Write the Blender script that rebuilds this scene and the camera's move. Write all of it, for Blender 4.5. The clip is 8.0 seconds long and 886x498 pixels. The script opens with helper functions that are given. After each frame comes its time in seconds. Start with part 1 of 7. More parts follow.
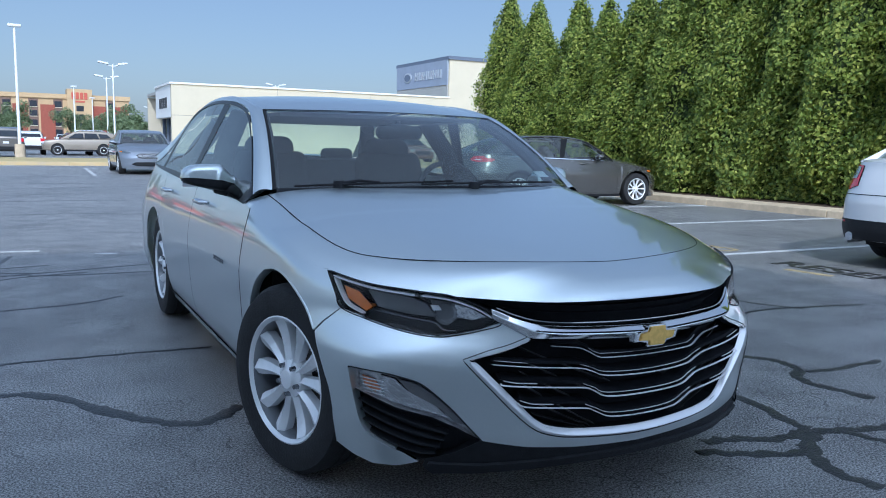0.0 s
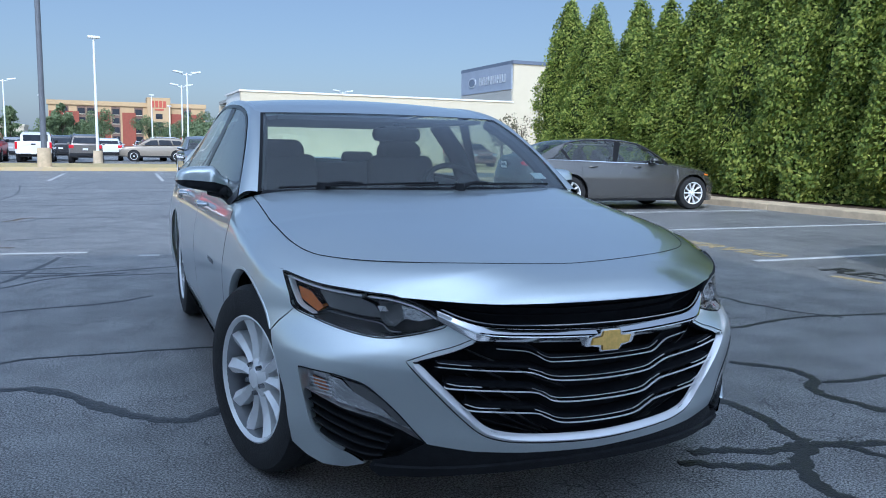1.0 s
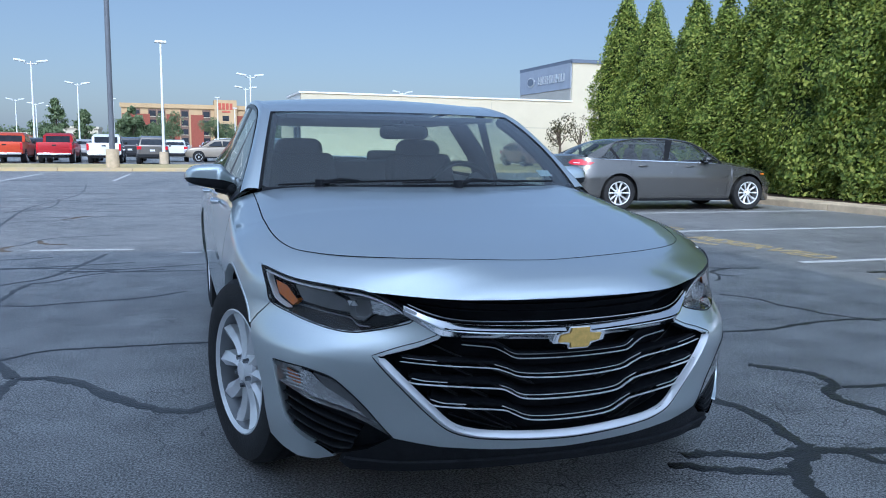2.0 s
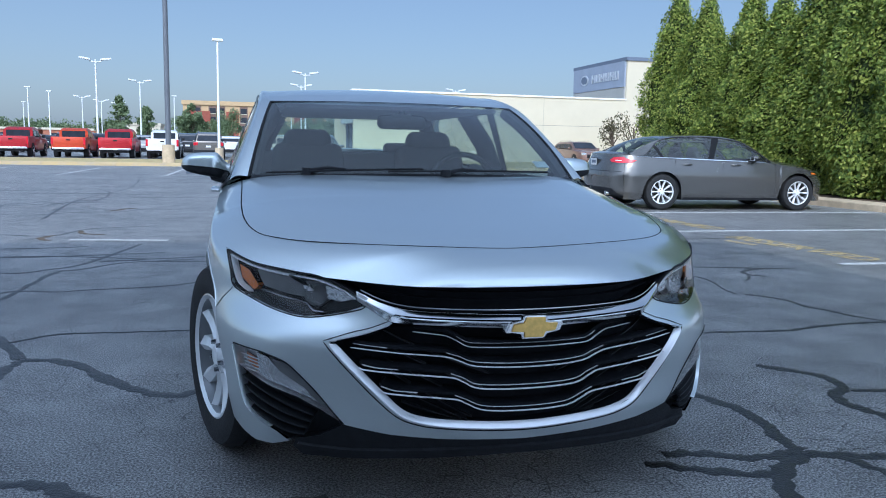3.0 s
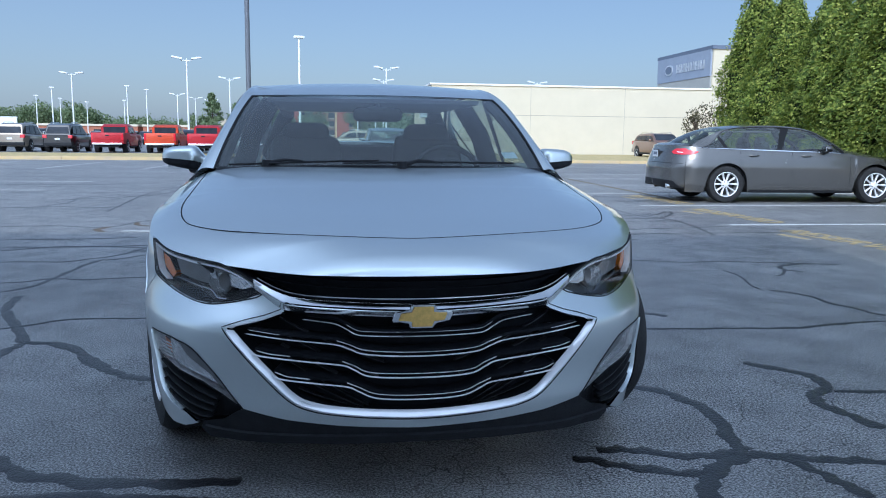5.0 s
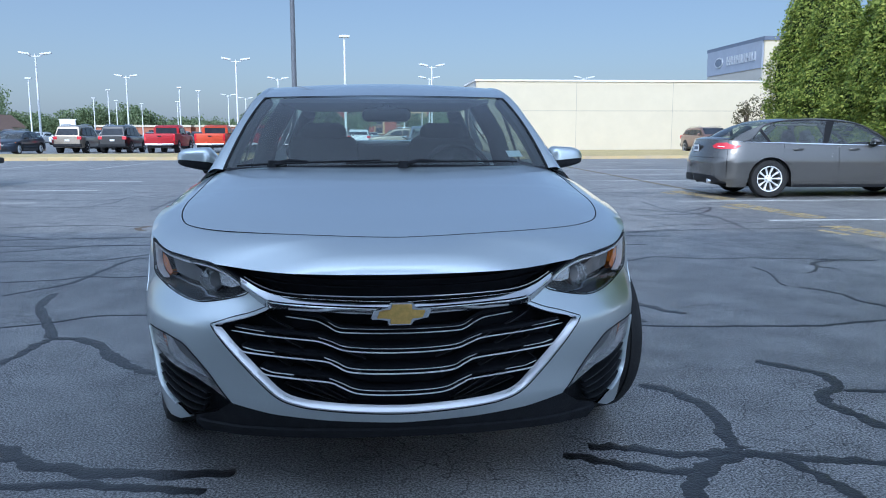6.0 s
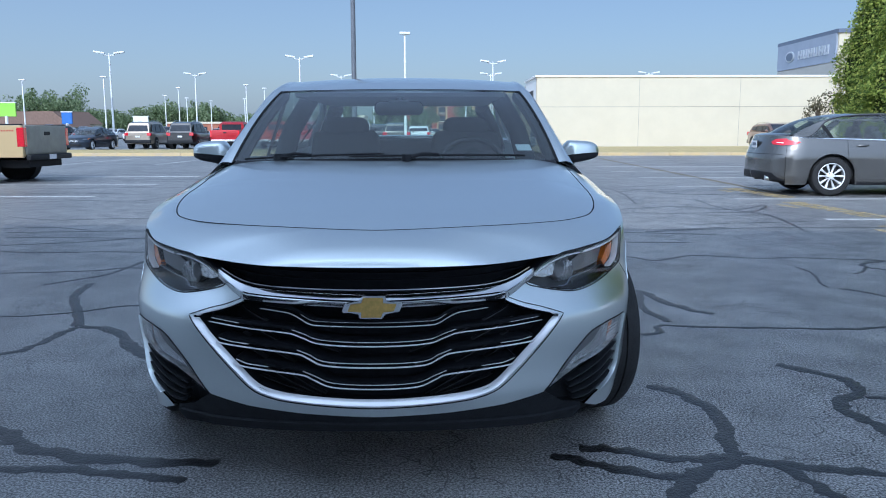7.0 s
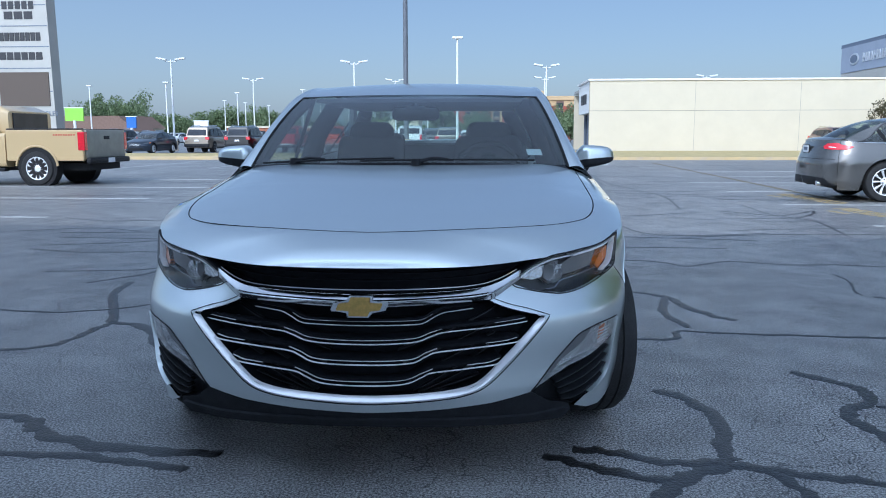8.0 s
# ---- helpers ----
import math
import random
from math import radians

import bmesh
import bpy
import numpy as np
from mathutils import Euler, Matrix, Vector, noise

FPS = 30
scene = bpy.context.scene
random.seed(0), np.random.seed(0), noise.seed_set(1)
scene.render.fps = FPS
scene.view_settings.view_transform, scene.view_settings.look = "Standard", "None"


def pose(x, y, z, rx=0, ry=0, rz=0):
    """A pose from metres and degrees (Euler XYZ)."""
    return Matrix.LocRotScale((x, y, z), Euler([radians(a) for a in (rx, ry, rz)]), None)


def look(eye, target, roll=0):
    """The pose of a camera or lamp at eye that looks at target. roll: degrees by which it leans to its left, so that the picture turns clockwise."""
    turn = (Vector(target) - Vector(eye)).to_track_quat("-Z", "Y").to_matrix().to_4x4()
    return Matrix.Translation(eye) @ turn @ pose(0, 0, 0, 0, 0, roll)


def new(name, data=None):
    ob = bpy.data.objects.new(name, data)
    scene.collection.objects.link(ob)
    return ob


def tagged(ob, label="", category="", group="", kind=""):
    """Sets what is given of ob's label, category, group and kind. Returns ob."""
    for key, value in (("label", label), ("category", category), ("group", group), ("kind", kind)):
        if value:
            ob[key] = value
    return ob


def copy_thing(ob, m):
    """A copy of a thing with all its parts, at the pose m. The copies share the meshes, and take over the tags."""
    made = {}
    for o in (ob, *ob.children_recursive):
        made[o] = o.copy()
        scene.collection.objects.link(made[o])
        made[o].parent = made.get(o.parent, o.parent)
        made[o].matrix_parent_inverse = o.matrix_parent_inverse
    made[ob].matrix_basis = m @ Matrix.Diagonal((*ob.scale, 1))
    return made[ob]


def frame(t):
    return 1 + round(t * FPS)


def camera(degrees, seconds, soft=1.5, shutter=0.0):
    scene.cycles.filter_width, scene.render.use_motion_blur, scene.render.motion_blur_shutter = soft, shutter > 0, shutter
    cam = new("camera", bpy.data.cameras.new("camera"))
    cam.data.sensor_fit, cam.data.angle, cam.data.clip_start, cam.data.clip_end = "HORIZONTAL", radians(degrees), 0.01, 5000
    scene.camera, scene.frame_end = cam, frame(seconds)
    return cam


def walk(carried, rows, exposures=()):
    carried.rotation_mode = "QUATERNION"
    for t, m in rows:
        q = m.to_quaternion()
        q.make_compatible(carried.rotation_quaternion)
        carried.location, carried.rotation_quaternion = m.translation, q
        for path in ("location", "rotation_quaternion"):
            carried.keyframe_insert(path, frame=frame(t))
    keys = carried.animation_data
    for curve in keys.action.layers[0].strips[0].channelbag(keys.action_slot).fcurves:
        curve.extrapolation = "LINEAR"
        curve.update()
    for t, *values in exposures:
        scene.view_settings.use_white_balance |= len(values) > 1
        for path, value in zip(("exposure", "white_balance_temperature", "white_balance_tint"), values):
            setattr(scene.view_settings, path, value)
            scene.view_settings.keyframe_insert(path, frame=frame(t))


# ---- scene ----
cam = camera(58.6, 8.0, soft=1.0)
PATH = [
    (0, (-1.695, -2.653, 1.163), (-0.757, -0.906, 0.904), 1.2),
    (0.5, (-1.493, -2.722, 1.164), (-0.634, -0.933, 0.912), 1.1),
    (1, (-1.362, -2.788, 1.154), (-0.578, -0.965, 0.904), 0.9),
    (1.5, (-1.243, -2.861, 1.157), (-0.532, -1.008, 0.907), 0.7),
    (3, (-0.825, -2.95, 1.109), (-0.314, -1.034, 0.852), 1.1),
    (3.5, (-0.691, -3.03, 1.126), (-0.238, -1.1, 0.865), 1.3),
    (4, (-0.562, -3.06, 1.124), (-0.161, -1.119, 0.856), 1.2),
    (4.5, (-0.407, -3.057, 1.104), (-0.056, -1.107, 0.832), 1.0),
    (6, (-0.081, -3.142, 1.12), (0.097, -1.17, 0.835), -0.1),
    (6.5, (0.038, -3.131, 1.107), (0.14, -1.155, 0.817), -0.1),
    (7, (0.181, -3.117, 1.105), (0.202, -1.139, 0.812), -0.1),
    (7.5, (0.268, -3.144, 1.108), (0.218, -1.166, 0.817), -0.0),
    (8, (0.385, -3.182, 1.109), (0.27, -1.205, 0.826), -0.1),
]
LIGHT = [(0.0, 0.42, 5260, 10.0), (8.0, 0.42, 5260, 10.0)]
walk(cam, [(t, look(eye, target, roll)) for t, eye, target, roll in PATH], LIGHT)

# ---- daylight: clear hazy morning, sun behind the camera ----
SUN_DIR = Vector((0.34, 0.94, -0.75)).normalized()      # the way the light travels
SUN_EL = math.asin(-SUN_DIR.z)
world = bpy.data.worlds.new("sky")
scene.world = world
world.use_nodes = True
wn = world.node_tree
sky = wn.nodes.new("ShaderNodeTexSky")
sky.sky_type = "NISHITA"
sky.sun_disc = False
sky.sun_elevation = SUN_EL
sky.sun_rotation = math.atan2(-SUN_DIR.x, -SUN_DIR.y)
sky.air_density, sky.dust_density, sky.ozone_density = 1.0, 2.2, 2.0
bg = wn.nodes["Background"]
bg.inputs["Strength"].default_value = 0.053
# summer haze: pale light scattered forward round the sun, strongest near it and fading over the whole sky
wc = wn.nodes.new("ShaderNodeTexCoord")
toward = wn.nodes.new("ShaderNodeVectorMath")
toward.operation = "DOT_PRODUCT"
toward.inputs[1].default_value = tuple(-SUN_DIR)
wn.links.new(wc.outputs["Generated"], toward.inputs[0])
G = 0.46
base = wn.nodes.new("ShaderNodeMath")
base.operation = "MULTIPLY_ADD"
base.inputs[1].default_value, base.inputs[2].default_value = -2 * G, 1 + G * G
wn.links.new(toward.outputs["Value"], base.inputs[0])
lobe = wn.nodes.new("ShaderNodeMath")
lobe.operation = "POWER"
lobe.inputs[1].default_value = -1.5
wn.links.new(base.outputs["Value"], lobe.inputs[0])
haze = wn.nodes.new("ShaderNodeVectorMath")
haze.operation = "SCALE"
haze.inputs[0].default_value = (4.4, 4.95, 5.5)
wn.links.new(lobe.outputs["Value"], haze.inputs["Scale"])
veil = wn.nodes.new("ShaderNodeMix")
veil.data_type, veil.blend_type = "RGBA", "ADD"
veil.inputs["Factor"].default_value = 1.0
wn.links.new(sky.outputs["Color"], veil.inputs["A"])
wn.links.new(haze.outputs["Vector"], veil.inputs["B"])
# paler air towards the horizon all round
height = wn.nodes.new("ShaderNodeSeparateXYZ")
wn.links.new(wc.outputs["Generated"], height.inputs["Vector"])
away = wn.nodes.new("ShaderNodeMath")
away.operation = "ABSOLUTE"
wn.links.new(height.outputs["Z"], away.inputs[0])
low = wn.nodes.new("ShaderNodeMath")
low.operation = "SUBTRACT"
low.inputs[0].default_value = 1.0
wn.links.new(away.outputs["Value"], low.inputs[1])
band = wn.nodes.new("ShaderNodeMath")
band.operation = "POWER"
band.inputs[1].default_value = 9.0
wn.links.new(low.outputs["Value"], band.inputs[0])
pale = wn.nodes.new("ShaderNodeVectorMath")
pale.operation = "SCALE"
pale.inputs[0].default_value = (1.5, 1.75, 1.9)
wn.links.new(band.outputs["Value"], pale.inputs["Scale"])
air = wn.nodes.new("ShaderNodeMix")
air.data_type, air.blend_type = "RGBA", "ADD"
air.inputs["Factor"].default_value = 1.0
wn.links.new(veil.outputs["Result"], air.inputs["A"])
wn.links.new(pale.outputs["Vector"], air.inputs["B"])
wn.links.new(air.outputs["Result"], bg.inputs["Color"])
sun_data = bpy.data.lights.new("sun", "SUN")
sun_data.energy = 1.65
sun_data.angle = radians(0.6)
sun_data.color = (1.0, 0.94, 0.83)
sun = new("sun", sun_data)
sun.rotation_euler = SUN_DIR.to_track_quat("-Z", "Y").to_euler()


# ---- materials ----
def material(name, color, rough=0.5, metal=0.0, coat=0.0, vary=0.0, scale=8.0, bump=0.0, bump_scale=60.0, color2=None, spec=0.5):
    """A surface with a broad and a fine variation of its colour and a fine relief."""
    m = bpy.data.materials.new(name)
    m.use_nodes = True
    nt, b = m.node_tree, m.node_tree.nodes["Principled BSDF"]
    b.inputs["Base Color"].default_value = (*color, 1)
    b.inputs["Roughness"].default_value = rough
    b.inputs["Metallic"].default_value = metal
    b.inputs["Coat Weight"].default_value = coat
    b.inputs["Coat Roughness"].default_value = 0.03
    b.inputs["Specular IOR Level"].default_value = spec
    tc = nt.nodes.new("ShaderNodeTexCoord")
    if vary or color2:
        n1 = nt.nodes.new("ShaderNodeTexNoise")
        n1.inputs["Scale"].default_value, n1.inputs["Detail"].default_value = scale, 8.0
        n1.inputs["Roughness"].default_value = 0.65
        nt.links.new(tc.outputs["Object"], n1.inputs["Vector"])
        ramp = nt.nodes.new("ShaderNodeValToRGB")
        c2 = color2 or tuple(c * (1 - vary) for c in color)
        c1 = color if color2 else tuple(min(1, c * (1 + vary)) for c in color)
        ramp.color_ramp.elements[0].position, ramp.color_ramp.elements[0].color = 0.35, (*c2, 1)
        ramp.color_ramp.elements[1].position, ramp.color_ramp.elements[1].color = 0.65, (*c1, 1)
        nt.links.new(n1.outputs["Fac"], ramp.inputs["Fac"])
        nt.links.new(ramp.outputs["Color"], b.inputs["Base Color"])
    if bump:
        n2 = nt.nodes.new("ShaderNodeTexNoise")
        n2.inputs["Scale"].default_value, n2.inputs["Detail"].default_value = bump_scale, 6.0
        nt.links.new(tc.outputs["Object"], n2.inputs["Vector"])
        bp = nt.nodes.new("ShaderNodeBump")
        bp.inputs["Strength"].default_value, bp.inputs["Distance"].default_value = bump, 0.01
        nt.links.new(n2.outputs["Fac"], bp.inputs["Height"])
        nt.links.new(bp.outputs["Normal"], b.inputs["Normal"])
    return m


def car_paint(name, color, metal=0.75, rough=0.30, flake=0.12, coat=1.0):
    """Metallic base under a clear coat, with fine flakes and a faint orange peel."""
    m = bpy.data.materials.new(name)
    m.use_nodes = True
    nt, b = m.node_tree, m.node_tree.nodes["Principled BSDF"]
    b.inputs["Metallic"].default_value, b.inputs["Roughness"].default_value = metal, rough
    b.inputs["Coat Weight"].default_value, b.inputs["Coat Roughness"].default_value = coat, 0.025
    tc = nt.nodes.new("ShaderNodeTexCoord")
    v = nt.nodes.new("ShaderNodeTexVoronoi")
    v.inputs["Scale"].default_value = 900.0
    nt.links.new(tc.outputs["Object"], v.inputs["Vector"])
    mix = nt.nodes.new("ShaderNodeMix")
    mix.data_type = "RGBA"
    mix.inputs["A"].default_value = (*[c * (1 - flake) for c in color], 1)
    mix.inputs["B"].default_value = (*[min(1, c * (1 + flake)) for c in color], 1)
    sep = nt.nodes.new("ShaderNodeSeparateColor")
    nt.links.new(v.outputs["Color"], sep.inputs["Color"])
    nt.links.new(sep.outputs["Red"], mix.inputs["Factor"])
    nt.links.new(mix.outputs["Result"], b.inputs["Base Color"])
    n2 = nt.nodes.new("ShaderNodeTexNoise")
    n2.inputs["Scale"].default_value = 5.0
    n2.inputs["Detail"].default_value = 4.0
    nt.links.new(tc.outputs["Object"], n2.inputs["Vector"])
    mr = nt.nodes.new("ShaderNodeMapRange")
    mr.inputs["To Min"].default_value, mr.inputs["To Max"].default_value = rough - 0.04, rough + 0.05
    nt.links.new(n2.outputs["Fac"], mr.inputs["Value"])
    nt.links.new(mr.outputs["Result"], b.inputs["Roughness"])
    return m


def glass_mat(name, tint=(0.75, 0.85, 0.82), clear=0.75, gloss=0.06, dust_veil=0.0):
    """Thin tinted glazing: partly clear, with real reflections."""
    m = bpy.data.materials.new(name)
    m.use_nodes = True
    nt = m.node_tree
    nt.nodes.clear()
    out = nt.nodes.new("ShaderNodeOutputMaterial")
    tr = nt.nodes.new("ShaderNodeBsdfTransparent")
    tr.inputs["Color"].default_value = (*[c * clear for c in tint], 1)
    gl = nt.nodes.new("ShaderNodeBsdfGlossy")
    gl.inputs["Roughness"].default_value = 0.015
    lw = nt.nodes.new("ShaderNodeLayerWeight")
    lw.inputs["Blend"].default_value = 0.5
    pw = nt.nodes.new("ShaderNodeMath")
    pw.operation = "POWER"
    pw.inputs[1].default_value = 4.0
    nt.links.new(lw.outputs["Facing"], pw.inputs[0])
    fr = nt.nodes.new("ShaderNodeMapRange")
    fr.inputs["To Min"].default_value, fr.inputs["To Max"].default_value = gloss, 1.0
    nt.links.new(pw.outputs["Value"], fr.inputs["Value"])
    mx = nt.nodes.new("ShaderNodeMixShader")
    nt.links.new(fr.outputs["Result"], mx.inputs["Fac"])
    nt.links.new(tr.outputs["BSDF"], mx.inputs[1])
    nt.links.new(gl.outputs["BSDF"], mx.inputs[2])
    last = mx
    # pale diffuse film: dust, plus the milky veil of reflected sky as colour
    if dust_veil:
        film = nt.nodes.new("ShaderNodeBsdfDiffuse")
        film.inputs["Color"].default_value = (0.75, 0.77, 0.80, 1)
        last = nt.nodes.new("ShaderNodeMixShader")
        last.inputs["Fac"].default_value = dust_veil
        nt.links.new(mx.outputs["Shader"], last.inputs[1])
        nt.links.new(film.outputs["BSDF"], last.inputs[2])
    nt.links.new(last.outputs["Shader"], out.inputs["Surface"])
    return m


def asphalt_mat():
    """Sealed old asphalt: aggregate grain, worn blotches, fine crazing."""
    m = bpy.data.materials.new("asphalt")
    m.use_nodes = True
    nt, b = m.node_tree, m.node_tree.nodes["Principled BSDF"]
    tc = nt.nodes.new("ShaderNodeTexCoord")

    def tex(kind, scale, detail=6.0):
        n = nt.nodes.new(kind)
        n.inputs["Scale"].default_value = scale
        if kind == "ShaderNodeTexNoise":
            n.inputs["Detail"].default_value = detail
        nt.links.new(tc.outputs["Object"], n.inputs["Vector"])
        return n
    big, mid, fine = tex("ShaderNodeTexNoise", 0.5), tex("ShaderNodeTexNoise", 3.2), tex("ShaderNodeTexNoise", 120.0, 8.0)
    fine.inputs["Roughness"].default_value = 0.72
    r1 = nt.nodes.new("ShaderNodeValToRGB")
    r1.color_ramp.elements[0].position, r1.color_ramp.elements[0].color = 0.43, (0.016, 0.017, 0.019, 1)
    r1.color_ramp.elements[1].position, r1.color_ramp.elements[1].color = 0.61, (0.56, 0.56, 0.55, 1)
    e = r1.color_ramp.elements.new(0.49)
    e.color = (0.134, 0.130, 0.127, 1)
    add = nt.nodes.new("ShaderNodeMath")
    add.operation = "MULTIPLY_ADD"
    add.inputs[1].default_value = 0.85
    nt.links.new(fine.outputs["Fac"], add.inputs[0])
    mul = nt.nodes.new("ShaderNodeMath")
    mul.operation = "MULTIPLY_ADD"
    mul.inputs[1].default_value = 0.10
    nt.links.new(mid.outputs["Fac"], mul.inputs[0])
    sc = nt.nodes.new("ShaderNodeMath")
    sc.operation = "MULTIPLY"
    sc.inputs[1].default_value = 0.07
    nt.links.new(big.outputs["Fac"], sc.inputs[0])
    nt.links.new(sc.outputs["Value"], mul.inputs[2])
    nt.links.new(mul.outputs["Value"], add.inputs[2])
    nt.links.new(add.outputs["Value"], r1.inputs["Fac"])
    # hairline crazing
    vo = nt.nodes.new("ShaderNodeTexVoronoi")
    vo.feature = "DISTANCE_TO_EDGE"
    vo.inputs["Scale"].default_value = 8.0
    warp = nt.nodes.new("ShaderNodeMix")
    warp.data_type = "RGBA"
    warp.inputs["Factor"].default_value = 0.35
    wob = tex("ShaderNodeTexNoise", 2.2)
    nt.links.new(tc.outputs["Object"], warp.inputs["A"])
    nt.links.new(wob.outputs["Color"], warp.inputs["B"])
    nt.links.new(warp.outputs["Result"], vo.inputs["Vector"])
    th = nt.nodes.new("ShaderNodeMapRange")
    th.inputs["From Min"].default_value, th.inputs["From Max"].default_value = 0.002, 0.014
    nt.links.new(vo.outputs["Distance"], th.inputs["Value"])
    patch = tex("ShaderNodeTexNoise", 0.9)
    pr = nt.nodes.new("ShaderNodeMapRange")
    pr.inputs["From Min"].default_value, pr.inputs["From Max"].default_value = 0.60, 0.53
    nt.links.new(patch.outputs["Fac"], pr.inputs["Value"])
    mx = nt.nodes.new("ShaderNodeMath")
    mx.operation = "MAXIMUM"
    nt.links.new(th.outputs["Result"], mx.inputs[0])
    nt.links.new(pr.outputs["Result"], mx.inputs[1])
    dark = nt.nodes.new("ShaderNodeMix")
    dark.data_type = "RGBA"
    dark.inputs["A"].default_value = (0.025, 0.026, 0.028, 1)
    nt.links.new(mx.outputs["Value"], dark.inputs["Factor"])
    nt.links.new(r1.outputs["Color"], dark.inputs["B"])
    nt.links.new(dark.outputs["Result"], b.inputs["Base Color"])
    bp = nt.nodes.new("ShaderNodeBump")
    bp.inputs["Strength"].default_value, bp.inputs["Distance"].default_value = 0.6, 0.009
    hsum = nt.nodes.new("ShaderNodeMath")
    hsum.operation = "MULTIPLY_ADD"
    hsum.inputs[1].default_value = 0.6
    nt.links.new(mx.outputs["Value"], hsum.inputs[0])
    nt.links.new(fine.outputs["Fac"], hsum.inputs[2])
    nt.links.new(hsum.outputs["Value"], bp.inputs["Height"])
    nt.links.new(bp.outputs["Normal"], b.inputs["Normal"])
    b.inputs["Roughness"].default_value = 0.42
    b.inputs["Specular IOR Level"].default_value = 0.6
    return m


def foliage(name, c1, c2, c3):
    """Leaves whose green differs from one to the next, a little translucent."""
    m = bpy.data.materials.new(name)
    m.use_nodes = True
    nt, b = m.node_tree, m.node_tree.nodes["Principled BSDF"]
    geo = nt.nodes.new("ShaderNodeNewGeometry")
    r = nt.nodes.new("ShaderNodeValToRGB")
    r.color_ramp.elements[0].color, r.color_ramp.elements[1].color = (*c1, 1), (*c3, 1)
    e = r.color_ramp.elements.new(0.55)
    e.color = (*c2, 1)
    nt.links.new(geo.outputs["Random Per Island"], r.inputs["Fac"])
    nt.links.new(r.outputs["Color"], b.inputs["Base Color"])
    b.inputs["Roughness"].default_value = 0.55
    b.inputs["Specular IOR Level"].default_value = 0.3
    tl = nt.nodes.new("ShaderNodeBsdfTranslucent")
    nt.links.new(r.outputs["Color"], tl.inputs["Color"])
    mx = nt.nodes.new("ShaderNodeMixShader")
    mx.inputs["Fac"].default_value = 0.45
    nt.links.new(b.outputs["BSDF"], mx.inputs[1])
    nt.links.new(tl.outputs["BSDF"], mx.inputs[2])
    nt.links.new(mx.outputs["Shader"], nt.nodes["Material Output"].inputs["Surface"])
    return m


ASPHALT = asphalt_mat()
TAR = material("crack_sealer", (0.034, 0.033, 0.033), 0.36, color2=(0.020, 0.020, 0.022), scale=14, bump=0.4, bump_scale=90)
SILT = material("dried_silt", (0.17, 0.135, 0.10), 0.9, vary=0.3, scale=18, bump=0.3, bump_scale=80)
LINE_WHITE = material("line_paint_white", (0.72, 0.72, 0.70), 0.6, color2=(0.42, 0.42, 0.42), scale=9, bump=0.3, bump_scale=140)
LINE_FADED = material("faded_yellow_line", (0.30, 0.23, 0.12), 0.7, color2=(0.13, 0.12, 0.10), scale=9)
LINE_YELLOW = material("line_paint_yellow", (0.64, 0.48, 0.22), 0.6, color2=(0.26, 0.22, 0.14), scale=14, bump=0.3, bump_scale=140)
CONCRETE = material("concrete", (0.58, 0.46, 0.31), 0.85, vary=0.16, scale=3.5, bump=0.4, bump_scale=70)
KERB_YELLOW = material("worn_yellow_kerb", (0.60, 0.45, 0.22), 0.8, color2=(0.50, 0.40, 0.26), scale=2.5, bump=0.3)
MULCH = material("bark_mulch", (0.09, 0.055, 0.035), 0.95, color2=(0.16, 0.10, 0.065), scale=30, bump=1.0, bump_scale=45)
DRY_GRASS = material("dry_grass", (0.54, 0.42, 0.20), 0.95, color2=(0.38, 0.31, 0.14), scale=2.2, bump=1.0, bump_scale=30)
WALL_CREAM = material("painted_panel_cream", (0.62, 0.555, 0.425), 0.75, vary=0.03, scale=0.8, bump=0.1, bump_scale=30)
WALL_CAP = material("white_metal_coping", (0.82, 0.82, 0.80), 0.5, vary=0.03)
WALL_JOINT = material("panel_joint", (0.30, 0.28, 0.24), 0.8, vary=0.1)
SIGN_GREY = material("blue_grey_cladding", (0.30, 0.34, 0.42), 0.5, vary=0.05, scale=1.5)
SIGN_DARK = material("dark_blue_grey_band", (0.13, 0.16, 0.22), 0.5, vary=0.05)
SIGN_SILVER = material("silver_cladding", (0.44, 0.43, 0.40), 0.5, 0.2, vary=0.05, scale=0.6)
CHROME_LETTER = material("brushed_letter", (0.62, 0.64, 0.68), 0.3, 0.6, vary=0.08)
BLACK_SIGN = material("sign_black", (0.03, 0.03, 0.035), 0.5, vary=0.2)
SCREEN_OFF = material("led_screen_off", (0.10, 0.075, 0.06), 0.6, vary=0.15, scale=20)
STUCCO = material("hotel_stucco", (0.54, 0.38, 0.21), 0.85, vary=0.06, scale=0.4)
HOTEL_BRICK = material("hotel_brick", (0.30, 0.085, 0.055), 0.85, vary=0.12, scale=2.0)
RED_SIGN = material("red_sign", (0.50, 0.10, 0.06), 0.5, vary=0.08)
POLE_WHITE = material("pole_white_paint", (0.80, 0.82, 0.82), 0.45, vary=0.04, scale=2)
POLE_GREY = material("pole_dark_grey", (0.13, 0.14, 0.16), 0.5, vary=0.1, scale=2)
DARK_GLASS = material("dark_window_glass", (0.03, 0.035, 0.045), 0.08, vary=0.3, scale=1.0, spec=0.2)
ROOF_BROWN = material("brown_shingle", (0.20, 0.13, 0.10), 0.9, vary=0.15, scale=2)
RED_BRICK = material("red_brick_store", (0.38, 0.15, 0.09), 0.85, vary=0.12, scale=1.5)
GREEN_SIGN = material("lime_sign", (0.30, 0.62, 0.06), 0.5, vary=0.08)
BLUE_SIGN = material("blue_sign", (0.03, 0.14, 0.45), 0.5, vary=0.08)
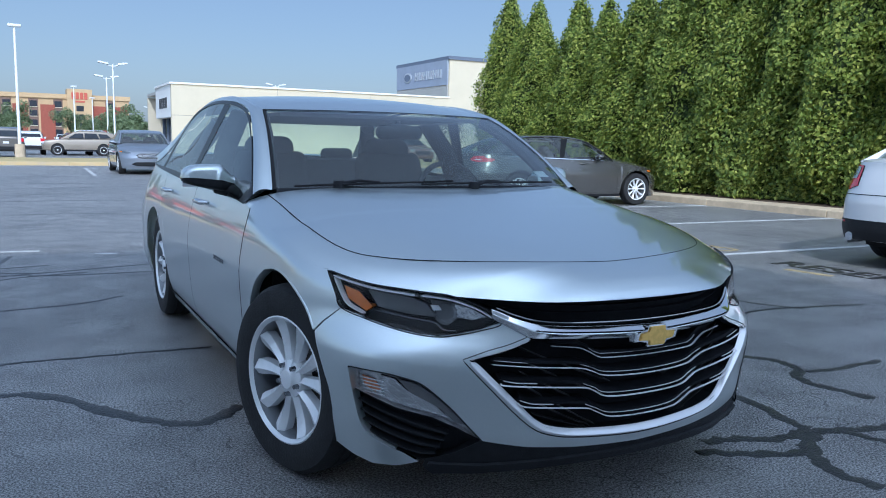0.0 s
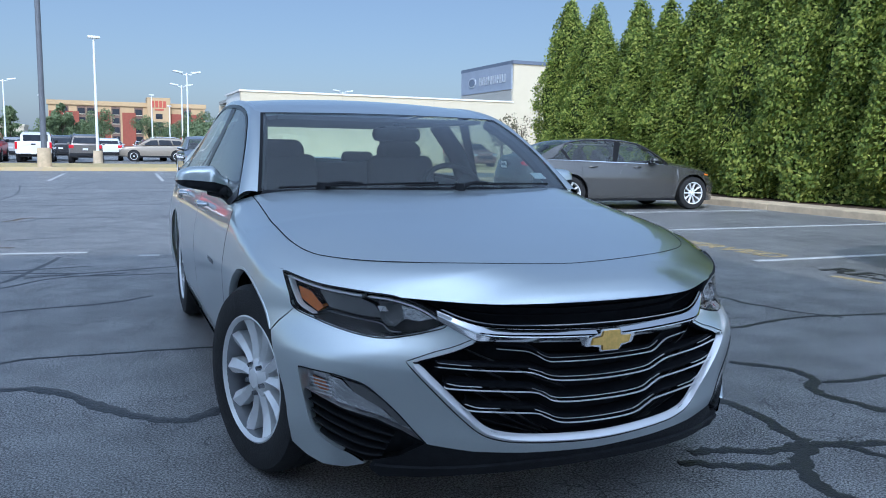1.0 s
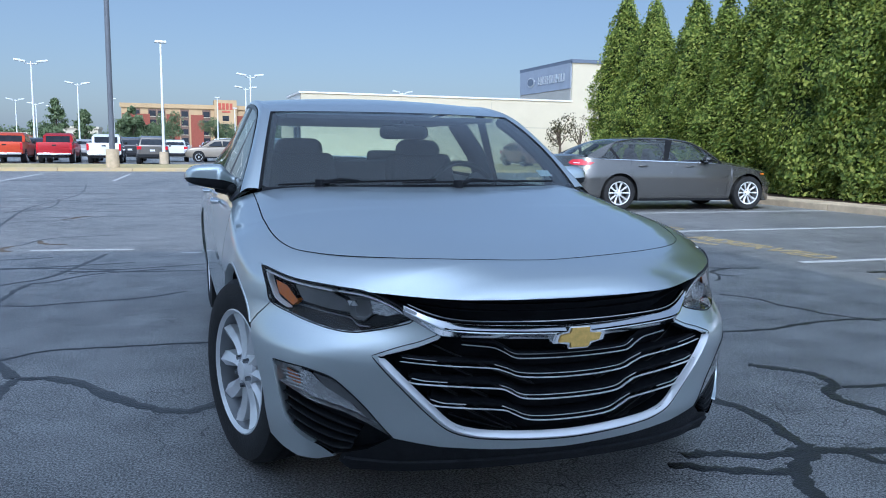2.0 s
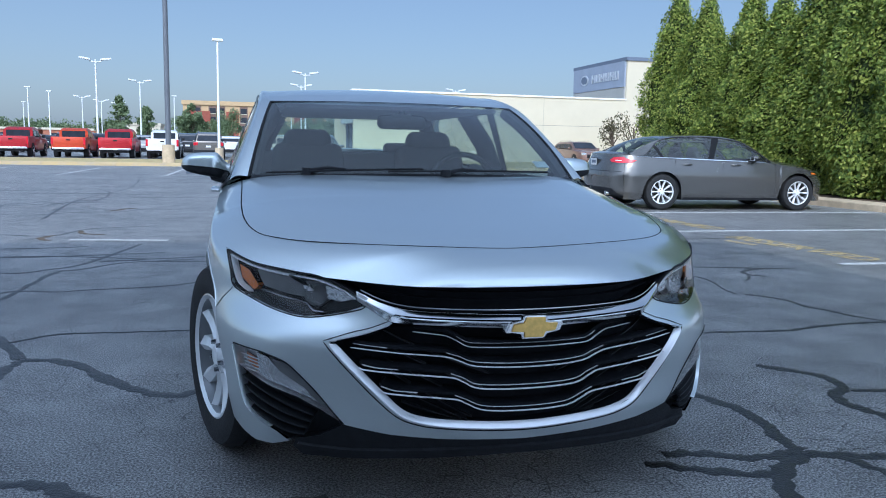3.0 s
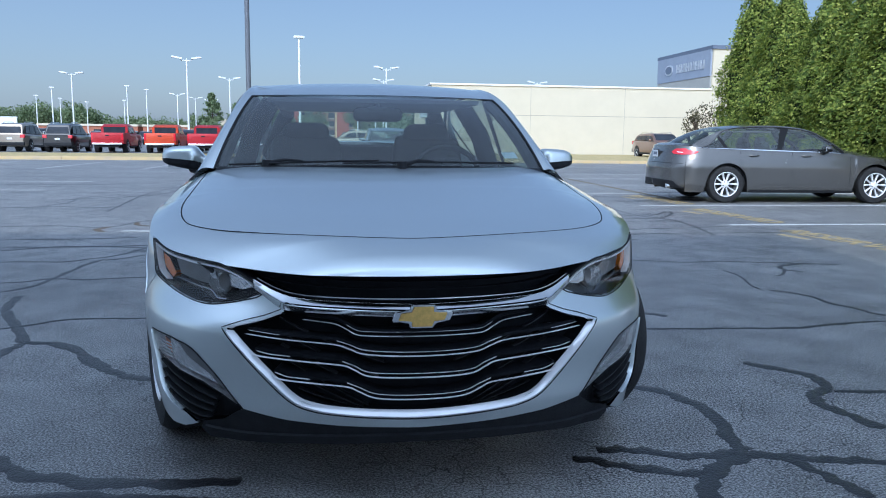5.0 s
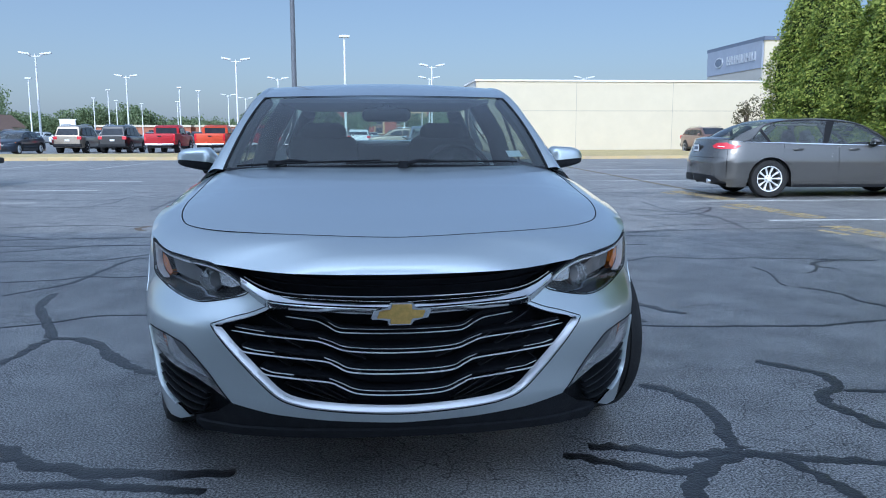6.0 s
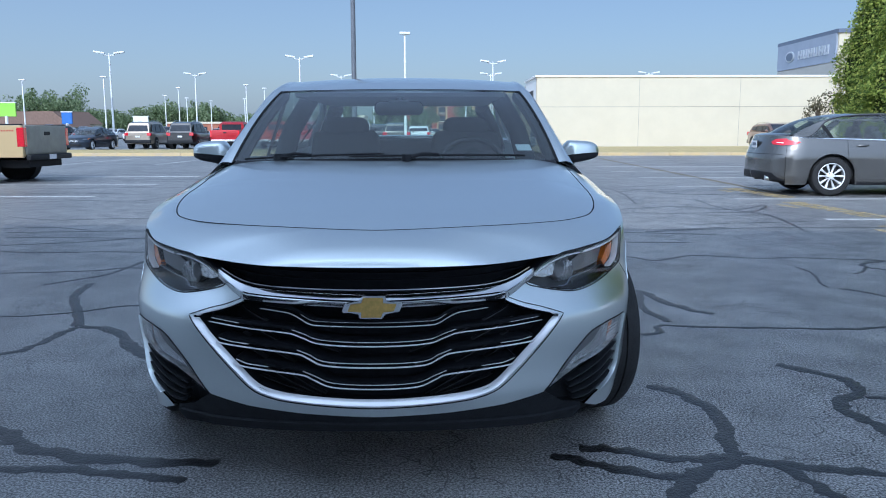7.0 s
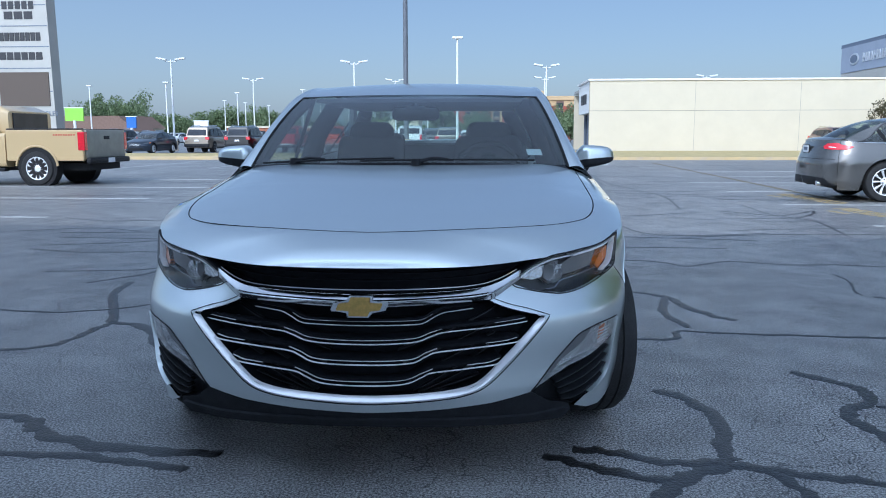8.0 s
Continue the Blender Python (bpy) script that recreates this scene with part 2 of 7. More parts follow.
HEDGE_LEAF = foliage("arborvitae_leaf", (0.075, 0.125, 0.03), (0.28, 0.36, 0.07), (0.58, 0.60, 0.14))
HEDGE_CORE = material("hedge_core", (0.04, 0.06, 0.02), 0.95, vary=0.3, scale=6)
TREE_LEAF = foliage("broad_leaf", (0.09, 0.15, 0.05), (0.17, 0.25, 0.09), (0.28, 0.36, 0.14))
# paler, greyer greens: the haze of distance is mixed into the leaf colour
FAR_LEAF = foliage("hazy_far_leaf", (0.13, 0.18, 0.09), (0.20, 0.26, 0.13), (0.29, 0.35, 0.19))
SHRUB_LEAF = foliage("shrub_leaf", (0.05, 0.045, 0.03), (0.10, 0.09, 0.05), (0.16, 0.15, 0.08))
BARK = material("bark", (0.10, 0.075, 0.055), 0.9, vary=0.25, scale=12, bump=0.6, bump_scale=40)
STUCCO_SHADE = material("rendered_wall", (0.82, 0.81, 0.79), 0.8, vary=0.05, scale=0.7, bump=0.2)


# ---- mesh helpers ----
def link_mesh(name, verts, faces, mat, parent=None, label="", smooth=False, normals=None):
    me = bpy.data.meshes.new(name)
    me.from_pydata([tuple(v) for v in verts], [], faces)
    me.materials.append(mat)
    if smooth:
        me.shade_smooth()
    me.validate()
    if normals is not None:
        me.normals_split_custom_set_from_vertices([tuple(n) for n in normals])
    ob = new(name, me)
    if parent is not None:
        ob.parent = parent
    if label:
        ob["label"] = label
    return ob


def part(name, bm, mat, parent=None, label="", smooth=False):
    """One bmesh as one mesh object, under a thing or under a part."""
    me = bpy.data.meshes.new(name)
    bmesh.ops.recalc_face_normals(bm, faces=bm.faces)
    bm.to_mesh(me)
    bm.free()
    me.materials.append(mat)
    if smooth:
        me.shade_smooth()
        me.set_sharp_from_angle(angle=radians(38))
    ob = new(name, me)
    if parent is not None:
        ob.parent = parent
    if label:
        ob["label"] = label
    return ob


def thing(name, label, category, x=0, y=0, z=0, turn=0, group="", kind=""):
    ob = new(name)
    ob.empty_display_size = 0.2
    ob.matrix_basis = pose(x, y, z, 0, 0, turn)
    return tagged(ob, label, category, group, kind)


def box(bm, x0, x1, y0, y1, z0, z1, bevel=0.0, seg=2):
    b = bmesh.new()
    bmesh.ops.create_cube(b, size=1.0)
    bmesh.ops.transform(b, matrix=Matrix.Translation(((x0 + x1) / 2, (y0 + y1) / 2, (z0 + z1) / 2)) @ Matrix.Diagonal((abs(x1 - x0), abs(y1 - y0), abs(z1 - z0), 1)), verts=b.verts)
    if bevel:
        bmesh.ops.bevel(b, geom=list(b.edges), offset=bevel, segments=seg, affect="EDGES", profile=0.5)
    merge(bm, b)
    return bm


def merge(bm, other, m=None):
    """Adds the faces of another bmesh, moved by m."""
    if m is not None:
        bmesh.ops.transform(other, matrix=m, verts=other.verts)
    at = {v: bm.verts.new(v.co) for v in other.verts}
    for f in other.faces:
        bm.faces.new([at[v] for v in f.verts])
    other.free()


def boxed(name, x0, x1, y0, y1, z0, z1, mat, parent=None, label="", bevel=0.0):
    return part(name, box(bmesh.new(), x0, x1, y0, y1, z0, z1, bevel), mat, parent, label)


def tube(bm, pts, radii, n=10, cap=True):
    """A round bar along points, with a radius at each."""
    pts = [Vector(p) for p in pts]
    if not hasattr(radii, "__len__"):
        radii = [radii] * len(pts)
    rings = []
    up = None
    for i, p in enumerate(pts):
        d = (pts[min(i + 1, len(pts) - 1)] - pts[max(i - 1, 0)]).normalized()
        if up is None:
            up = d.orthogonal().normalized()
        a = (up - d * up.dot(d)).normalized()
        up = a
        b = d.cross(a)
        rings.append([bm.verts.new(p + radii[i] * (math.cos(t) * a + math.sin(t) * b)) for t in (2 * math.pi * k / n for k in range(n))])
    for r0, r1 in zip(rings, rings[1:]):
        for k in range(n):
            bm.faces.new((r0[k], r0[(k + 1) % n], r1[(k + 1) % n], r1[k]))
    if cap:
        bm.faces.new(rings[0][::-1])
        bm.faces.new(rings[-1])
    return bm


def prism(bm, outline, depth, m=None):
    """An outline in x, z pushed back along y."""
    b = bmesh.new()
    f = [b.verts.new((x, 0, z)) for x, z in outline]
    k = [b.verts.new((x, depth, z)) for x, z in outline]
    n = len(f)
    b.faces.new(f)
    b.faces.new(k[::-1])
    for i in range(n):
        b.faces.new((f[i], k[i], k[(i + 1) % n], f[(i + 1) % n]))
    merge(bm, b, m)
    return bm


def interp(x, pts):
    """A smooth curve through (x, y) points (monotone cubic)."""
    xs, ys = [p[0] for p in pts], [p[1] for p in pts]
    if x <= xs[0]:
        return ys[0]
    if x >= xs[-1]:
        return ys[-1]
    d = [(ys[i + 1] - ys[i]) / (xs[i + 1] - xs[i]) for i in range(len(xs) - 1)]
    m = [d[0]] + [0 if d[i - 1] * d[i] <= 0 else 2 * d[i - 1] * d[i] / (d[i - 1] + d[i]) for i in range(1, len(d))] + [d[-1]]
    i = max(k for k in range(len(d)) if xs[k] <= x)
    h = xs[i + 1] - xs[i]
    t = (x - xs[i]) / h
    return (2 * t**3 - 3 * t**2 + 1) * ys[i] + (t**3 - 2 * t**2 + t) * h * m[i] + (-2 * t**3 + 3 * t**2) * ys[i + 1] + (t**3 - t**2) * h * m[i + 1]


def smooth(a, b, x):
    t = min(1.0, max(0.0, (x - a) / (b - a)))
    return t * t * (3 - 2 * t)


def spline(pts, n):
    """n points along a smooth curve through points of any dimension."""
    pts = [Vector(p) for p in pts]
    out = []
    m = len(pts) - 1
    for k in range(n):
        t = k / (n - 1) * m
        i = min(int(t), m - 1)
        t -= i
        p0, p1, p2, p3 = pts[max(i - 1, 0)], pts[i], pts[i + 1], pts[min(i + 2, m)]
        out.append(0.5 * (2 * p1 + (p2 - p0) * t + (2 * p0 - 5 * p1 + 4 * p2 - p3) * t * t + (3 * p1 - p0 - 3 * p2 + p3) * t**3))
    return out


# ---- the lot: ground, paint, cracks, kerbs ----
ground = boxed("ground", -600, 600, -200, 900, -0.3, 0, ASPHALT)
tagged(ground, "dark sealed asphalt of the car park, cracked", "ground", kind="structure")


def strip(name, x0, y0, x1, y1, w, mat, label, category="road marking", h=0.003):
    d = Vector((x1 - x0, y1 - y0, 0))
    n = Vector((-d.y, d.x, 0)).normalized() * w / 2
    a, b = Vector((x0, y0, 0)), Vector((x1, y1, 0))
    bm = bmesh.new()
    v = [bm.verts.new(p + Vector((0, 0, z))) for z in (0.0005, h) for p in (a - n, b - n, b + n, a + n)]
    for f in ((4, 5, 6, 7), (0, 1, 5, 4), (1, 2, 6, 5), (2, 3, 7, 6), (3, 0, 4, 7)):
        bm.faces.new([v[i] for i in f])
    ob = part(name, bm, mat)
    return tagged(ob, label, category, "parking lines", "structure")


for y in (0.6, 3.67, 6.77, 9.85, 12.93, 16.0, 19.1, 22.2):
    strip("parking_line", 5.15, y + 0.04, 11.4, y - 0.10, 0.11, LINE_WHITE, "white painted parking line on the asphalt")
for y in (7.43, 10.75, 13.85, 17.05):
    strip("parking_line", -16.5, y + 0.30, -5.75, y, 0.11, LINE_WHITE, "white painted parking line on the asphalt")
for x in (0.4, -2.95, -6.2, -9.5, -12.8, -16.1):
    strip("parking_line", x, 24.4, x + 0.2, 31.6, 0.12, LINE_WHITE, "white painted parking line beside the kerb island")
strip("parking_line", -2.6, 6.56, -1.55, 6.42, 0.10, LINE_WHITE, "short worn white line on the asphalt")
strip("parking_line", -1.05, 6.02, -0.85, 5.97, 0.10, LINE_WHITE, "short worn white line on the asphalt")


def ground_text(body, x, y, turn, size, mat, label, stretch=1.0):
    cu = bpy.data.curves.new("lettering", "FONT")
    cu.body, cu.size, cu.align_x, cu.align_y, cu.extrude = body, size, "CENTER", "CENTER", 0.0015
    cu.offset = 0.006
    tmp = new("lettering", cu)
    dg = bpy.context.evaluated_depsgraph_get()
    me = bpy.data.meshes.new_from_object(tmp.evaluated_get(dg))
    bpy.data.objects.remove(tmp)
    me.materials.clear()
    me.materials.append(mat)
    ob = new("pavement_lettering", me)
    ob.matrix_basis = pose(x, y, 0.004, 0, 0, turn) @ Matrix.Diagonal((1, stretch, 1, 1))
    return tagged(ob, label, "road marking", "reserved words", "structure")


for x, y in ((5.5, 1.9), (5.63, 4.98), (5.86, 8.1), (6.05, 11.2)):
    if y < 2:
        ground_text("RESERVED", x, y, -86, 0.50, TAR, "word RESERVED painted over in black on the asphalt")
    else:
        ground_text("RESERVED", x, y, -86, 0.50, LINE_YELLOW, "worn yellow painted word RESERVED on the asphalt")
    strip("painted_dash", x - 0.42, y + 0.75, x - 0.36, y + 0.28, 0.09, LINE_YELLOW, "short worn yellow dash beside the painted word")


def crack(width, *pts, mat=None):
    """A strip of crack sealer that wanders from point to point."""
    n = 16 * (len(pts) - 1) + 1
    line = spline([(*p, 0) for p in pts], n)
    rnd = random.Random(int(1000 * abs(pts[0][0]) + 7 * len(pts)))
    bm = bmesh.new()
    raw = [(rnd.uniform(0.55, 1.35), rnd.uniform(-0.35, 0.35)) for _ in range(n + 4)]
    rough = [[sum(raw[i + j][c] for j in range(4)) / 4 for c in (0, 1)] for i in range(n)]
    rows = []
    for i, p in enumerate(line):
        d = (line[min(i + 1, n - 1)] - line[max(i - 1, 0)]).normalized()
        s = Vector((-d.y, d.x, 0))
        w = width * rough[i][0] / 2 * (0.35 if i in (0, n - 1) else 1)
        c = p + s * rough[i][1] * width
        rows.append([bm.verts.new(c - s * w + Vector((0, 0, 0.0005))), bm.verts.new(c + Vector((0, 0, 0.004))), bm.verts.new(c + s * w + Vector((0, 0, 0.0005)))])
    for a, b in zip(rows, rows[1:]):
        bm.faces.new((a[0], b[0], b[1], a[1]))
        bm.faces.new((a[1], b[1], b[2], a[2]))
    ob = part("crack_sealer" if mat is None else "dried_silt", bm, mat or TAR, smooth=True)
    if mat is not None:
        return tagged(ob, "thin brown streak of dried silt on the asphalt", "silt", "silt streaks", "structure")
    return tagged(ob, "black tar crack sealer on the asphalt", "crack sealer", "sealed cracks", "structure")


# the main sealed cracks
crack(0.075, (1.12, 0.22), (1.24, 0.07), (1.28, -0.18), (1.23, -0.45), (1.2, -0.57), (1.02, -0.70), (0.92, -0.86), (0.94, -1.06))
crack(0.070, (1.2, -0.57), (1.0, -0.56), (0.83, -0.49), (0.69, -0.46))
crack(0.065, (1.2, -0.58), (1.36, -0.61), (1.45, -0.65), (1.64, -0.70), (2.0, -0.8))
crack(0.060, (1.33, -0.63), (1.39, -0.79), (1.43, -0.95))
crack(0.065, (1.05, -0.68), (0.91, -0.70), (0.73, -0.61), (0.58, -0.53))
crack(0.075, (1.82, 0.53), (1.93, 0.42), (2.02, 0.28), (2.0, 0.13), (1.83, -0.03), (1.84, -0.22), (1.9, -0.40))
crack(0.050, (1.99, 0.06), (2.18, 0.02), (2.6, 0.03))
crack(0.045, (1.2, 1.11), (1.41, 1.13), (1.48, 1.3), (1.69, 1.27), (2.04, 1.24), (2.5, 1.2), (2.85, 1.27), (3.3, 1.3), (4.1, 1.15))
crack(0.050, (1.53, 3.94), (1.91, 3.83), (2.1, 3.62), (2.52, 3.9), (3.0, 3.73), (3.42, 3.74), (3.95, 3.61), (4.41, 3.47))
crack(0.050, (4.1, 3.55), (3.8, 3.42), (3.73, 3.24), (3.82, 3.12))
crack(0.030, (3.73, 3.26), (3.6, 3.05), (3.46, 2.93))
crack(0.022, (3.16, 3.26), (3.15, 2.96), (3.02, 2.56), (3.0, 2.4))
crack(0.045, (3.05, 2.35), (3.15, 2.25), (3.23, 2.07), (3.21, 1.85), (3.28, 1.69), (3.31, 1.5), (3.5, 1.2))
crack(0.030, (3.2, 6.2), (3.79, 6.4), (4.36, 6.48), (4.98, 6.63))
crack(0.045, (3.2, 7.5), (4.13, 7.69), (4.57, 7.77), (5.01, 8.35), (5.21, 8.84))
crack(0.055, (-6.6, 9.4), (-5.6, 9.9), (-4.87, 9.74), (-4.39, 9.99), (-3.76, 9.72), (-3.18, 10.16), (-2.56, 10.28), (-2.2, 10.9))
crack(0.050, (-4.57, 10.08), (-4.43, 10.75), (-4.55, 11.79), (-4.25, 12.12), (-4.07, 12.61))
crack(0.045, (-3.8, 12.0), (-3.63, 12.16), (-3.32, 12.66), (-3.26, 13.41))
crack(0.050, (-5.5, 7.4), (-4.7, 7.0), (-3.97, 7.13), (-3.48, 7.15), (-3.05, 6.97), (-2.78, 7.08), (-2.67, 7.56), (-2.43, 7.82), (-1.9, 7.95))
crack(0.028, (-4.6, 5.7), (-3.51, 5.80), (-2.75, 5.83), (-2.3, 5.92))
crack(0.050, (-4.4, 5.3), (-3.31, 5.22), (-2.7, 5.17), (-2.28, 5.22), (-1.5, 5.36))
crack(0.055, (-4.2, 4.4), (-3.6, 4.2), (-2.98, 4.24), (-2.55, 4.21), (-2.37, 4.36), (-2.15, 4.64), (-1.93, 5.51), (-1.8, 6.1))
crack(0.050, (-2.7, 2.6), (-2.42, 3.0), (-2.36, 3.36), (-2.33, 3.79), (-2.26, 4.25), (-2.11, 4.34), (-1.79, 4.7), (-1.2, 4.85))
crack(0.045, (-3.3, 3.1), (-2.62, 3.19), (-2.37, 3.34), (-2.09, 3.27), (-1.88, 3.32), (-1.36, 3.4), (-1.05, 3.6))
crack(0.090, (-2.85, 7.0), (-2.93, 6.75), (-2.87, 6.58), (-2.78, 6.52), mat=SILT)
crack(0.080, (-2.65, 7.5), (-2.56, 7.2), (-2.46, 7.1), (-2.3, 7.05), mat=SILT)
crack(0.110, (-2.75, 10.4), (-2.6, 10.6), (-2.56, 10.85), (-2.4, 11.0), mat=SILT)
crack(0.075, (1.42, 2.45), (1.62, 2.27), (1.69, 1.91), (1.8, 1.68), (1.9, 1.6))
crack(0.060, (1.62, 2.27), (1.5, 1.82), (1.56, 1.38))
crack(0.075, (-1.9, 0.1), (-1.7, -0.2), (-1.45, -0.27), (-1.31, -0.4), (-1.08, -0.51), (-0.82, -0.56), (-0.55, -0.58))
crack(0.055, (-1.5, -0.6), (-1.15, -0.62), (-0.9, -0.65), (-0.62, -0.71))
crack(0.065, (-2.3, 0.68), (-1.95, 0.83), (-1.9, 1.2), (-1.87, 1.33))
crack(0.075, (-1.88, 1.32), (-1.7, 1.29), (-1.5, 1.08), (-1.36, 0.83), (-1.2, 0.66), (-1.05, 0.61), (-0.88, 0.76))
crack(0.070, (-2.36, 2.66), (-2.28, 2.2), (-2.06, 1.75), (-1.88, 1.34))
crack(0.040, (-2.83, 1.67), (-2.4, 1.6), (-2.03, 1.72), (-1.82, 1.88), (-1.57, 1.88), (-1.16, 1.86), (-0.77, 1.83))
crack(0.035, (-6.2, 11.5), (-4.8, 11.25), (-3.5, 12.2), (-2.0, 11.8))
crack(0.040, (2.0, 7.06), (2.16, 6.0), (2.62, 5.75), (3.6, 6.0))
crack(0.045, (2.0, 11.2), (2.8, 11.0), (3.97, 11.7), (4.9, 10.85), (6.5, 11.3))
crack(0.045, (2.3, 7.9), (3.27, 8.41), (3.91, 8.6), (4.42, 8.05), (5.1, 8.7))
crack(0.045, (1.5, 13.5), (2.83, 13.2), (4.0, 12.8), (5.4, 13.7))
crack(0.05, (-7.0, 15.2), (-4.0, 14.8), (-1.0, 15.6), (2.5, 15.0), (4.8, 15.5))
crack(0.05, (-9.0, 19.5), (-5.0, 19.0), (-1.0, 19.9), (3.5, 18.8), (8.8, 19.6))
crack(0.06, (-8.0, 25.5), (-2.0, 25.0), (4.0, 25.8), (11.0, 25.0))
crack(0.05, (-3.4, 9.0), (-3.6, 13.0), (-3.2, 17.0), (-3.5, 22.0))
crack(0.05, (3.3, 9.0), (3.6, 12.0), (3.2, 16.0), (3.5, 24.0))
rnd = random.Random(23)
for k in range(46):
    x, y = (rnd.uniform(1.8, 11.0) if k % 2 else rnd.uniform(-13.0, -1.6)), 4.6 + 26 * rnd.random() ** 1.3
    if y < 9 and x > 5:
        continue
    along = k % 5 != 0
    way = [(x, y)]
    for _ in range(rnd.randint(3, 5)):
        x += rnd.uniform(0.5, 1.5) if along else rnd.uniform(-0.35, 0.35)
        y += rnd.uniform(-0.35, 0.35) if along else rnd.uniform(0.6, 1.6)
        way.append((x, y))
    crack(rnd.uniform(0.035, 0.06), *way)
strip("guide_line", 7.1, 30, 6.4, 11.2, 0.13, LINE_FADED, "faded yellow guide line on the asphalt")

# kerbs, beds and islands
def kerb(name, x0, y0, x1, y1, w, h, mat, label, gap=3.0):
    d = Vector((x1 - x0, y1 - y0, 0))
    length = d.length
    d.normalize()
    turn = math.degrees(math.atan2(d.y, d.x))
    base = thing(name, label, "kerb", x0, y0, 0, turn, kind="structure")
    n = max(1, round(length / gap))
    bm = bmesh.new()
    box(bm, 0.004, length / n - 0.004, -w / 2, w / 2, -0.05, h, 0.02)
    first = part("kerb_stone", bm, mat, base)
    for i in range(1, n):
        o = new("kerb_stone", first.data)
        o.parent = base
        o.location = (i * length / n, 0, 0)
    return base


kerb("kerb_east", 11.75, -4.8, 11.75, 24.2, 0.75, 0.14, CONCRETE, "tan concrete kerb along the planting bed")
kerb("kerb_bed_end", 12.1, 24.1, 17.5, 24.1, 0.35, 0.14, CONCRETE, "tan concrete kerb at the end of the bed")
bed = boxed("planting_bed", 12.12, 16.2, -4.8, 23.9, -0.05, 0.12, MULCH)
tagged(bed, "dark bark mulch under the hedge", "mulch bed", kind="structure")
kerb("kerb_island", -60, 35.2, 3.2, 34.8, 0.4, 0.15, KERB_YELLOW, "worn yellow kerb along the grass island")
island = boxed("grass_island", -60, 3.2, 35.3, 43.5, -0.05, 0.13, DRY_GRASS)
tagged(island, "dry yellow grass island with lamp posts", "grass strip", kind="structure")
kerb("kerb_wall_strip", 5.4, 34.3, 46, 33.4, 0.35, 0.14, KERB_YELLOW, "worn yellow kerb along the grass strip")
lawn = boxed("grass_strip", 5.4, 60, 34.4, 50.6, -0.05, 0.12, DRY_GRASS)
tagged(lawn, "dry yellow grass strip before the white wall", "grass strip", kind="structure")


# ---- buildings ----
def dealership():
    b = thing("showroom_building", "cream panelled showroom with a raised grey sign tower", "building", 0.724, 50.7, 0)
    b.scale = (1.1715, 1.1, 1.128)
    h = 4.2
    # low block
    boxed("wall", 5.4, 22.6, 0, 0.3, 0, 2.44, WALL_CREAM, b)
    boxed("wall", 5.4, 22.6, 0.012, 0.3, 2.44, 2.465, WALL_JOINT, b, "recessed panel joint")
    boxed("wall", 5.4, 22.6, 0, 0.3, 2.465, h, WALL_CREAM, b)
    for x in (11.3, 17.1):
        boxed("joint", x - 0.008, x + 0.008, -0.003, 0.05, 0, h, WALL_JOINT, b, "vertical panel joint")
    boxed("coping", 5.3, 22.6, -0.08, 0.42, h, h + 0.1, WALL_CAP, b, "white metal coping")
    boxed("side_wall", 5.4, 5.7, 0.3, 5.9, 2.35, h, WALL_CAP, b, "white side fascia")
    boxed("side_glazing", 5.85, 5.95, 0.3, 5.9, 0.0, 2.35, DARK_GLASS, b, "dark shopfront glazing")
    for y in (0.5, 2.3, 4.1, 5.8):
        boxed("mullion", 5.75, 5.95, y - 0.05, y + 0.05, 0, 2.35, SIGN_DARK, b, "dark mullion")
    boxed("side_coping", 5.3, 5.75, 0.4, 5.9, h, h + 0.1, WALL_CAP, b)
    for i in range(4):
        boxed("sign_bar", 5.37, 5.4, 1.6 + i * 0.75, 2.1 + i * 0.75, 2.9, 3.5, BLACK_SIGN, b, "dark sign letter bar")
    boxed("roof", 5.7, 22.6, 0.3, 12, h - 0.25, h - 0.05, SIGN_SILVER, b)
    boxed("back_wall", 5.7, 40, 11.7, 12, 0, h - 0.3, WALL_CREAM, b)
    # sign tower
    boxed("tower", 22.6, 40, 0, 8.4, 0, 6.75, WALL_CREAM, b)
    boxed("tower_coping", 22.5, 40.1, -0.1, 8.5, 6.75, 6.98, SIGN_DARK, b, "dark blue-grey coping")
    boxed("sign_panel", 22.5, 22.6, 0.15, 8.4, 5.1, 6.75, SIGN_GREY, b, "blue-grey sign panel")
    boxed("sign_base", 22.53, 22.6, 0.15, 8.4, h + 0.1, 5.06, SIGN_SILVER, b)
    # oval mark and six letter blocks, as plain shapes
    bm = bmesh.new()
    ring = [(0.62 * math.cos(a), 0.36 * math.sin(a)) for a in (2 * math.pi * k / 28 for k in range(28))]
    prism(bm, ring, 0.06, Matrix.Translation((22.44, 6.35, 5.9)) @ Matrix.Rotation(radians(-90), 4, "Z"))
    part("sign_mark", bm, CHROME_LETTER, b, "silver oval sign mark")
    bm = bmesh.new()
    prism(bm, [(0.5 * c[0] / 0.62, 0.26 * c[1] / 0.36) for c in ring], 0.03, Matrix.Translation((22.415, 6.35, 5.9)) @ Matrix.Rotation(radians(-90), 4, "Z"))
    part("sign_mark_field", bm, SIGN_DARK, b, "dark oval field of the sign mark")
    for i in range(6):
        y = 5.1 - i * 0.72
        bm = bmesh.new()
        box(bm, 22.44, 22.5, y - 0.52, y - 0.38, 5.62, 6.18)
        box(bm, 22.44, 22.5, y - 0.12, y + 0.02, 5.62, 6.18)
        box(bm, 22.44, 22.5, y - 0.38, y - 0.12, 5.62 if i % 2 else 5.85, 5.74 if i % 2 else 5.97)
        part("sign_bar", bm, CHROME_LETTER, b, "silver letter-sized sign bar")
    return b


